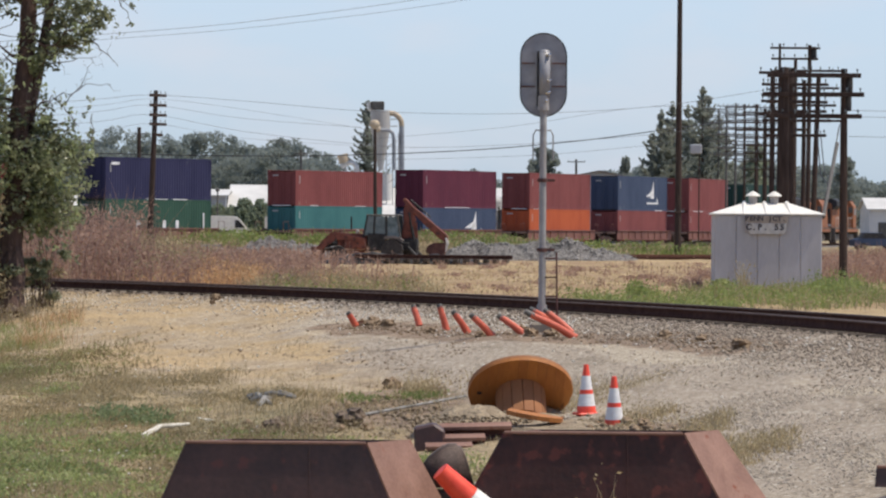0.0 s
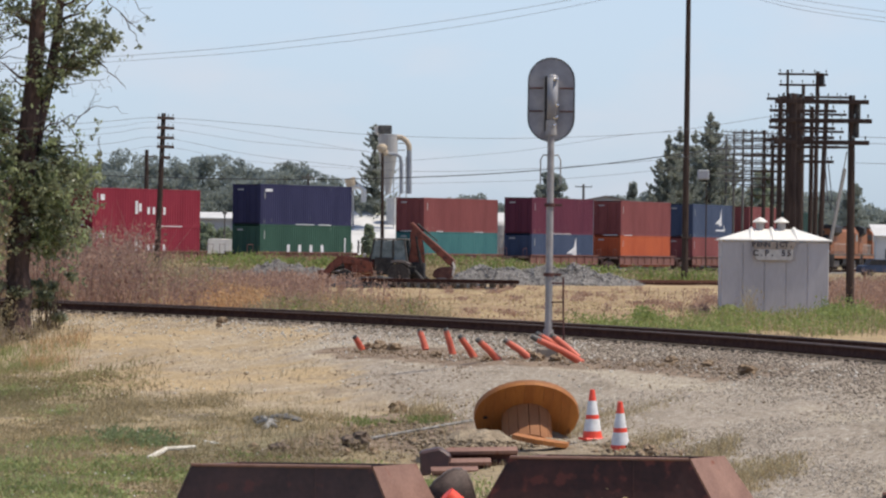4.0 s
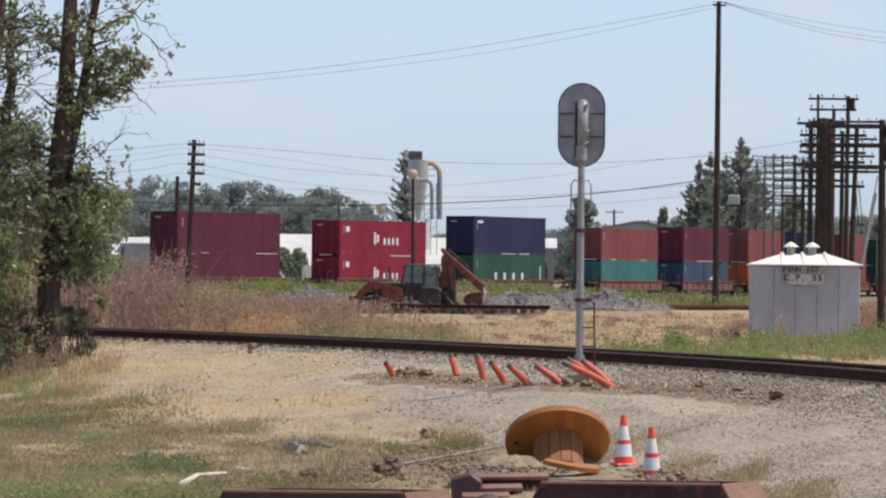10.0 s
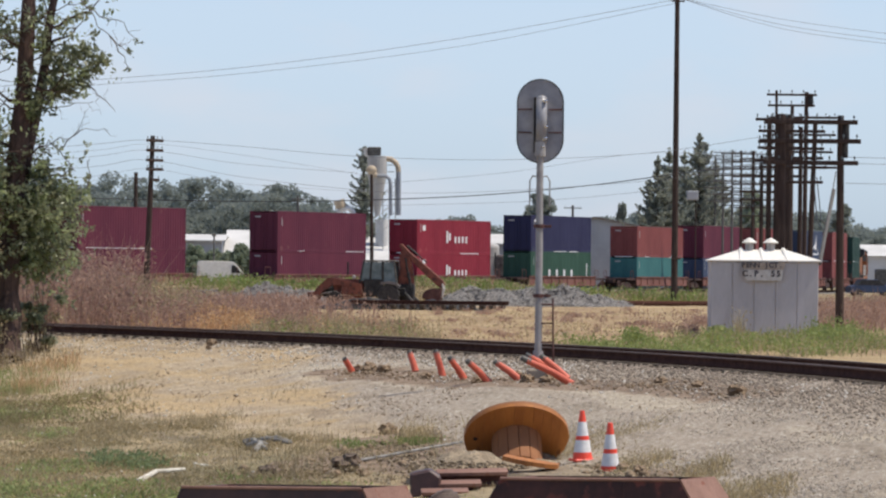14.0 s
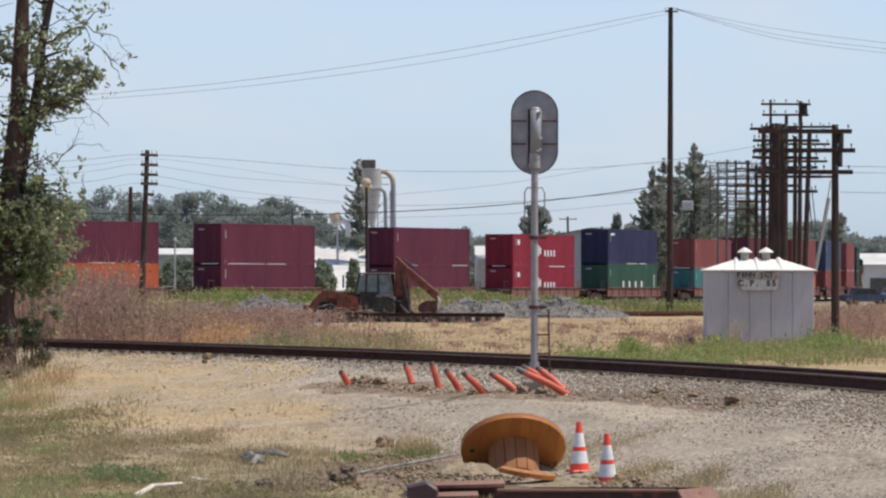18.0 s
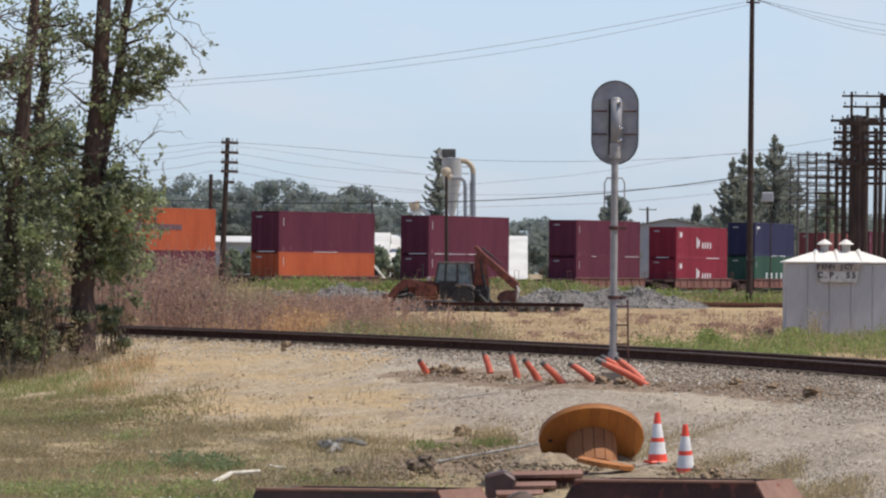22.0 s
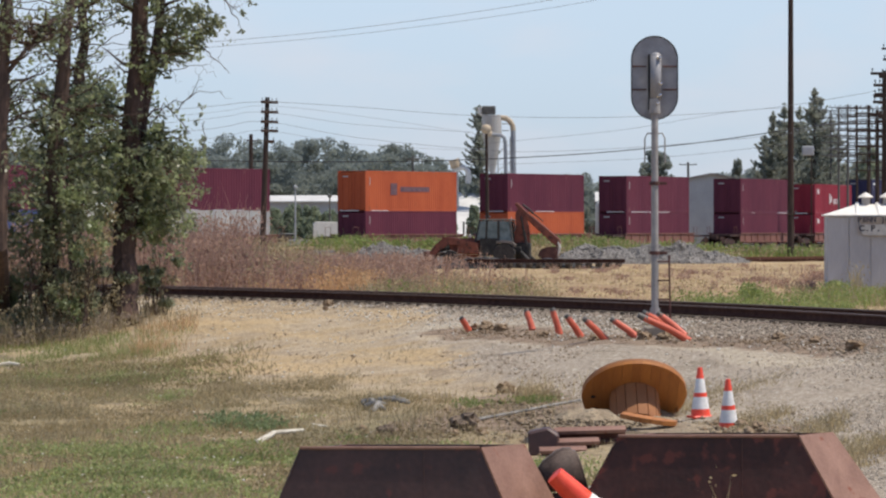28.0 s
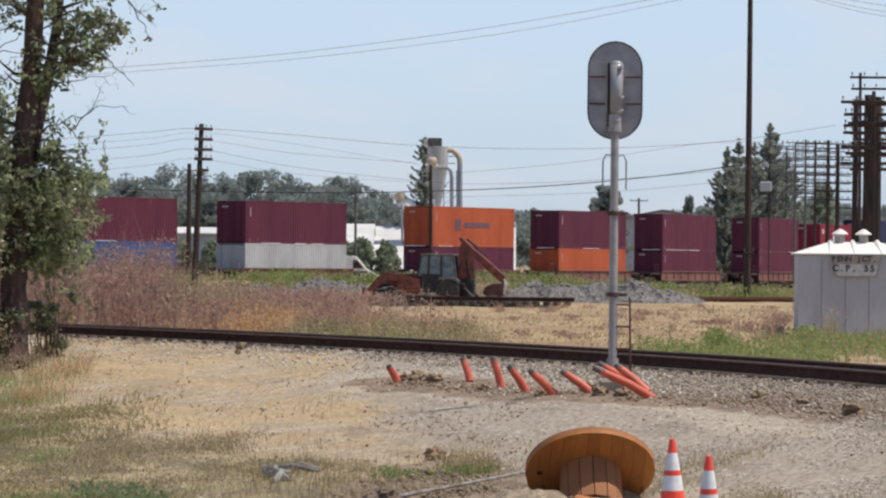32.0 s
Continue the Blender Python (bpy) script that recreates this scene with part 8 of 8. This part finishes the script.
def build_drum():
    c = Vector((1.08, 66.50, -1.17))
    reel = thing("cable_drum", Matrix.Translation(c) @ Euler((radians(50.5), 0, radians(4))).to_matrix().to_4x4(), "broken orange-stained wooden cable drum sunk in earth", "cable drum")
    R = 0.755
    # flange of upright boards, front face towards -y
    n = 11
    for i in range(n):
        x0, x1 = -R + 2 * R * i / n + 0.0015, -R + 2 * R * (i + 1) / n - 0.0015
        pts = []
        for x in np.linspace(x0, x1, 4):
            pts.append((x, R + math.sqrt(max(0, R * R - x * x))))
        low = [(x, R - math.sqrt(max(0, R * R - x * x))) for x, _ in pts[::-1]]
        bm = prism(bmesh.new(), pts + low, 0.045 + 0.004 * (i % 2))
        part("board", bm, DRUM, reel)
    # ring of short boards behind
    bm = bmesh.new()
    outer = [(R * 0.995 * math.cos(a), R + R * 0.995 * math.sin(a)) for a in np.linspace(0, 2 * math.pi, 48, endpoint=False)]
    prism(bm, outer, 0.04, Matrix.Translation((0, 0.048, 0)))
    part("back_layer", bm, DRUMDARK, reel)
    # what is left of the core
    for i in range(14):
        ang = 2 * math.pi * i / 14
        bm = bmesh.new()
        block(bm, (0.34 * math.cos(ang), -0.3, R - 0.04 + 0.34 * math.sin(ang)), (0.03, 0.56, 0.148), Matrix.Rotation(-ang, 3, "Y"), 0.006)
        part("core_stave", bm, DRUMDARK, reel)
    bm = bmesh.new()
    rod(bm, (-R * 0.78, -0.03, R * 0.98), (-R * 0.78, 0.03, R * 0.98), 0.035, n=12)
    part("bolt_hole", bm, BLACK, reel)
    # half of the other flange, lying in front
    q = Vector((1.27, 62.50, -1.13))
    half = thing("drum_flange", Matrix.Translation(q + Vector((-0.03, 0, 0.24))) @ Euler((radians(1.5), radians(9), radians(-8))).to_matrix().to_4x4(), "broken half of a wooden drum flange on rubble", "wood piece")
    for i in range(5):
        x0, x1 = -0.34 + 0.15 * i, -0.34 + 0.15 * (i + 1) - 0.006
        pts = [(x0, -0.42 * math.sqrt(max(0.05, 1 - (x0 / 0.45) ** 2))), (x1, -0.42 * math.sqrt(max(0.05, 1 - (x1 / 0.45) ** 2))), (x1, 0.1), (x0, 0.1)]
        part("board", prism(bmesh.new(), pts, 0.06, Matrix.Rotation(-math.pi / 2, 4, "X")), DRUM, half)


build_drum()


# ---- rusty steel boxes and scrap in front ----
def steel_box(name, top_l, top_r, plate_w, D, ztop, height, label, flare=0.55, skin=None):
    """A heavy open box with flared ends and a slanted plate at its right corner."""
    w = top_r - top_l
    base = ground_z((top_l + top_r) / 2, D)
    ob = thing(name, pose(top_l, D, base), label, "steel box", "rusty steel boxes")
    h = ztop - base
    f = flare * h
    t = 0.02
    g = plate_w

    def plate(pts, mat, nm, lab=""):
        bm = bmesh.new()
        vs = [bm.verts.new(p) for p in pts]
        face = bm.faces.new(vs)
        bmesh.ops.recalc_face_normals(bm, faces=[face])
        ex = bmesh.ops.extrude_face_region(bm, geom=[face])
        nrm = face.normal.copy()
        bmesh.ops.translate(bm, vec=nrm * t, verts=[v for v in ex["geom"] if isinstance(v, bmesh.types.BMVert)])
        bmesh.ops.recalc_face_normals(bm, faces=bm.faces[:])
        part(nm, bm, mat, ob, lab)

    d = 0.75
    plate([(-f, 0, 0), (w + f, 0, 0), (w, 0.02, h), (0, 0.02, h)], skin or RUST, "front_plate")
    # The right end takes the paler copy to stand for sun on it.
    plate([(w + f, 0, 0), (w + g + f * 1.3, d, 0), (w + g, d, h), (w, 0.02, h)], RUSTLIT, "end_plate", "rusty end plate given a sunlit tone")
    plate([(w + g + f * 1.3, d, 0), (g - f, d, 0), (g, d, h), (w + g, d, h)], skin or RUST, "back_plate")
    plate([(g - f, d, 0), (-f, 0, 0), (0, 0.02, h), (g, d, h)], skin or RUST, "end_plate")
    bm = bmesh.new()
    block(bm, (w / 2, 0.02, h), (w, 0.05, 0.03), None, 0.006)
    part("top_edge", bm, RUSTLIT, ob, "worn rusty top edge in a sunlit tone")
    for x in (w * 0.69,):
        bm = bmesh.new()
        block(bm, (x, -0.012, h * 0.55), (0.012, 0.006, h * 0.86), None, 0.002)
        part("weld_seam", bm, skin or RUST, ob)
    return ob


steel_box("steel_box", -2.575, -0.765, 0.429, 46.2, -0.511, 0.8, "dark rusty steel box with sloping sides on the ground", 0.42)
steel_box("steel_box", 0.63, 2.444, 0.389, 46.6, -0.41, 0.8, "dark rusty steel box with flaking paint on the ground", 0.55, RUSTRED)
weeds("dry_stalks", [(1.6 + rng.normal() * 0.06, 45.9 + rng.normal() * 0.1, ground_z(1.6, 45.9)) for _ in range(5)], 0.55, 0.85, DRYGRASS, "thin dry stalks before a steel box", 0.012, 2, 0.05, 0.45)
steel_box("steel_box", 4.355, 5.767, 0.4, 46.0, -0.698, 0.6, "low dark rusty steel box at the yard's edge", 0.1)


def build_fallen_cone():
    p = (0.21, 46.60, -0.97)
    c = thing("fallen_cone", Matrix.Translation(Vector(p) + Vector((0.13, 0, -0.17))) @ Euler((radians(10), radians(-46), 0)).to_matrix().to_4x4(), "large orange traffic cone leaning between two steel boxes", "traffic cone")
    for z0, z1, r0, r1, mat, name in ((-0.44, -0.12, 0.2, 0.16, CONE, "body"), (-0.12, 0.1, 0.162, 0.134, CONEWHITE, "sleeve"), (0.1, 0.5, 0.13, 0.098, CONE, "body")):
        bm = bmesh.new()
        lathe(bm, [(r0, z0), (r1, z1 - 0.004), (r1 * 0.75, z1)], 28)
        part(name, bm, mat, c)
    q = Vector((-0.02, 47.20, -0.68))
    bm = bmesh.new()
    prism(bm, [(-0.24, -0.32), (0.36, -0.32), (0.27, 0.0), (0.2, 0.12), (0.05, 0.12), (-0.15, -0.04)], 0.4)
    bmesh.ops.bevel(bm, geom=bm.edges[:], offset=0.03, segments=3, affect="EDGES")
    for f in bm.faces:
        f.smooth = True
    low = ground_z(q.x, q.y)
    block(bm, (0, 0, (low - q.z) / 2 - 0.2), (0.3, 0.35, max(0.1, q.z - low - 0.3)), None, 0.03)
    solid("rubber_base", bm, HOOD, Matrix.Translation(q), "dark grey rubber cone base between steel boxes", "cone base")


build_fallen_cone()


def build_scrap():
    q = Vector((0.15, 61.20, -1.22))
    turn = Euler((radians(15), radians(-1.5), radians(4))).to_matrix().to_4x4()
    for dy, z, l, x in ((0.0, 0.17, 0.95, 0.3), (-0.45, 0.04, 0.6, 0.12), (-0.9, -0.05, 0.62, -0.06)):
        beam = thing("steel_channel", Matrix.Translation(q + Vector((x, dy, z))) @ turn, "rusty steel channel lying on rubble", "steel beam", "scrap steel channels")
        bm = bmesh.new()
        block(bm, (0, 0, 0.0), (l, 0.014, 0.16), None, 0.003)
        part("web", bm, BEAMRUST, beam)
        for zz in (-0.08, 0.08):
            bm = bmesh.new()
            block(bm, (0, -0.06, zz), (l, 0.18, 0.05 if zz > 0 else 0.03), None, 0.004)
            # Upper flange coloured lighter as if the sun strikes it.
            part("flange", bm, RUSTLIT if zz > 0 else BEAMRUST, beam)
        bm = bmesh.new()
        block(bm, (-l * 0.05, 0.12, -z / 2 - 0.08), (l * 0.8, 0.3, max(0.06, z - 0.02)), None, 0.02)
        part("packing", bm, BEAMRUST, beam)
    bm = bmesh.new()
    prism(bm, [(-0.2, -0.3), (0.16, -0.3), (0.2, 0.1), (0.05, 0.2), (-0.22, 0.14)], 0.5)
    bmesh.ops.bevel(bm, geom=bm.edges[:], offset=0.03, segments=1, affect="EDGES")
    solid("scrap_block", bm, RUST, Matrix.Translation(Vector((-0.15, 60.80, -1.25)) + Vector((0, 0, 0.12))), "dark rusty scrap block beside steel channels", "scrap metal")
    # slab of broken concrete and earth round the drum
    heap((0.46, 63.90, -1.18), 0.92, 1.3, 0.3, "pale crumbly earth in a low pile", TANSOIL, "earth_pile", 2.2)
    c = Vector((0.43, 63.40, -1.18))
    pts = [(c.x + rng.normal() * 0.45, c.y + rng.normal() * 0.6, c.z + 0.05 + 0.2 * max(0.0, 1 - abs(rng.normal()) * 0.8)) for _ in range(900)]
    tagged(new("rubble", soup("rubble", *stones(pts, 0.032), TANSOIL)), "broken concrete lumps in front of the drum", "rubble", kind="stuff")
    heap((1.02, 66.50, -1.09), 1.0, 1.3, 0.2, "dry earth banked around the cable drum", TANSOIL, "earth_pile", 4.2)
    heap((1.25, 65.3, -1.09), 0.7, 0.8, 0.12, "crumbly earth heaped against the drum's core", TANSOIL, "earth_pile", 8.2)
    heap((1.77, 62.70, -1.06), 1.0, 1.2, 0.07, "low bank of dry earth beside the traffic cones", TANSOIL, "earth_pile", 6.2)
    clods = [(-1.34, 68.30, -1.26, 0.3), (-1.07, 66.10, -1.26, 0.12), (-1.47, 66.40, -1.28, 0.1), (-0.87, 78.30, -1.08, 0.22), (-0.62, 76.30, -1.11, 0.13), (-2.50, 67.90, -1.34, 0.2), (2.47, 61.90, -0.96, 0.1), (2.68, 60.70, -0.95, 0.12), (-1.44, 95.90, -0.39, 0.22), (-1.13, 94.80, -0.40, 0.2), (-1.68, 96.10, -0.41, 0.16), (1.49, 88.20, -0.35, 0.16), (1.67, 86.30, -0.39, 0.2), (3.93, 81.40, -0.28, 0.16), (4.92, 75.90, -0.30, 0.22), (4.46, 79.20, -0.27, 0.14), (-0.25, 91.10, -0.44, 0.14), (0.73, 88.00, -0.44, 0.15), (1.70, 62.90, -1.07, 0.1), (2.03, 85.70, -0.37, 0.2), (-5.41, 109.40, -0.13, 0.16), (-5.43, 108.50, -0.21, 0.1)]
    for i, (x, y, z, s) in enumerate(clods):
        bm = bmesh.new()
        bmesh.ops.create_icosphere(bm, subdivisions=3, radius=1.0)
        for v in bm.verts:
            k = 1 + 0.6 * noise.noise(v.co * 1.8 + Vector((i * 5, 0, 0))) + 0.4 * noise.noise(v.co * 4.5 + Vector((0, i * 3, 0)))
            v.co = Vector((v.co.x * s * 0.7 * k, v.co.y * s * 0.9 * k, v.co.z * s * 0.5 * k))
        solid("earth_clod", bm, DARKCLOD if i in (0, 5) else CLOD, Matrix.Translation((x, y, z + s * 0.2)), "dry brown earth clod on the yard", "clod", "earth clods")
    crumbs = []
    for line, n, wide in ((DUG, 1000, 0.4), (DUMP, 3600, 0.75)):
        for _ in range(n):
            i = int(rng.integers(0, len(line) - 1))
            f = rng.uniform()
            x = line[i][0] + (line[i + 1][0] - line[i][0]) * f + rng.normal() * wide * 0.6
            y = line[i][1] + (line[i + 1][1] - line[i][1]) * f + rng.normal() * wide * 1.4
            if noise.noise((x * 0.9, y * 0.5, 5.0)) > rng.uniform(-0.35, 0.3):
                crumbs.append((x, y, ground_z(x, y)))
    lumps = []
    for _ in range(90):
        i = int(rng.integers(0, len(DUMP) - 1))
        f = rng.uniform()
        x, y = DUMP[i][0] + (DUMP[i + 1][0] - DUMP[i][0]) * f + rng.normal() * 0.5, DUMP[i][1] + (DUMP[i + 1][1] - DUMP[i][1]) * f + rng.normal()
        lumps.append((x, y, ground_z(x, y) + 0.02))
    tagged(new("earth_lumps", soup("earth_lumps", *stones(lumps, 0.085), CLOD)), "dark earth lumps round the cable drum", "earth", kind="stuff")
    near = [c for c in crumbs if c[1] < 76]
    far = [c for c in crumbs if c[1] >= 76]
    tagged(new("loose_earth", soup("loose_earth", *stones(far, 0.032), CLOD)), "crumbly brown clods along the dug strip", "earth", kind="stuff")
    tagged(new("loose_earth", soup("loose_earth", *stones(near, 0.036), TANSOIL)), "crumbly tan clods round the cable drum", "earth", kind="stuff")
    # bleached branch, grey driftwood and the long grey bar
    a, b, c = (-4.31, 66.10, -1.44), (-4.19, 68.30, -1.43), (-3.77, 68.60, -1.42)
    bm = bmesh.new()
    up = Vector((0, 0, 0.04))
    chain(bm, [Vector(a) + up, Vector(b) + up * 2.2, Vector(c) + up * 2.6], [0.05, 0.035, 0.025], 8)
    solid("bleached_branch", bm, BONE, Matrix(), "bleached bent branch lying in grass", "branch")
    bm = bmesh.new()
    a, b = (-1.20, 69.70, -1.23), (0.37, 71.90, -1.07)
    chain(bm, [Vector(a) + up * 0.6, Vector(b) + up * 2.0], [0.026, 0.022], 8)
    solid("grey_bar", bm, GREYWOOD, Matrix(), "long grey weathered bar on the ground", "bar")
    bm = bmesh.new()
    for p, q in ([((-3.23, 77.20, -1.29), (-2.42, 76.30, -1.24)), ((-3.14, 76.40, -1.29), (-2.75, 74.50, -1.29)), ((-3.26, 77.80, -1.28), (-2.87, 75.20, -1.29)), ((-2.93, 76.90, -1.27), (-2.46, 76.90, -1.24)), ((-2.97, 74.20, -1.31), (-2.83, 76.60, -1.27))]):
        chain(bm, [Vector(p) + up, (Vector(p) + Vector(q)) / 2 + up * 3.0, Vector(q) + up], [0.05, 0.045, 0.024], 7)
    solid("driftwood", bm, GREYWOOD, Matrix(), "tangle of grey weathered sticks on dry earth", "branch")
    x, y = -12.1, 101.6
    bm = chain(bmesh.new(), [(-0.25, 0, 0), (0.0, 0.05, 0.03), (0.24, 0, 0)], [0.03, 0.045, 0.025], 7)
    solid("bleached_stick", bm, BONE, Matrix.Translation(on_ground(x, y, 0.06)), "short bleached stick lying on bare ground", "branch")
    for p in ([(-4.22, 74.60, -1.39), (-3.64, 71.40, -1.39), (-3.78, 71.90, -1.39), (-3.56, 71.00, -1.38)]):
        bm = bmesh.new()
        block(bm, (0, 0, 0.02), (0.1, 0.06, 0.03), Euler((0.2, 0.1, rng.uniform(0, 3))).to_matrix(), 0.01)
        solid("litter_scrap", bm, BONE, Matrix.Translation(p), "small pale scrap lying in dry grass", "litter", "pale scraps")


build_scrap()


def build_near_gravel():
    """A long low bank of crushed stone close to the camera."""
    def crest(x, y):
        ends = smoothstep(-4.9, -3.9, x) * smoothstep(0.5, -0.5, x)
        return 0.57 * ends * max(0.0, math.cos((y - 40.0) / 1.5 * math.pi / 2)) * (1 + 0.3 * noise.noise((x * 1.1, y * 0.5, 4.0)))

    xs, ys = np.linspace(-5.2, 0.8, 60), np.linspace(38.4, 41.6, 26)
    verts = [(x, y, ground_z(x, y) - 0.06 + crest(x, y)) for y in ys for x in xs]
    faces = [(j * 60 + i, j * 60 + i + 1, (j + 1) * 60 + i + 1, (j + 1) * 60 + i) for j in range(25) for i in range(59)]
    tagged(new("gravel_bank", soup("gravel_bank", verts, faces, GRAVELHEAP)), "low grey bank of crushed stone", "gravel", kind="stuff")
    pts = []
    for _ in range(7000):
        x, y = rng.uniform(-4.8, 0.4), rng.uniform(38.6, 41.4)
        pts.append((x, y, ground_z(x, y) - 0.04 + crest(x, y) + rng.uniform(0, 0.03)))
    tagged(new("gravel", soup("gravel", *stones(pts, 0.03), GREYSTONE)), "grey crushed stones on a low bank", "gravel", kind="stuff")


build_near_gravel()


def motions():
    for ob, rows in moving:
        walk(ob, rows)


motions()
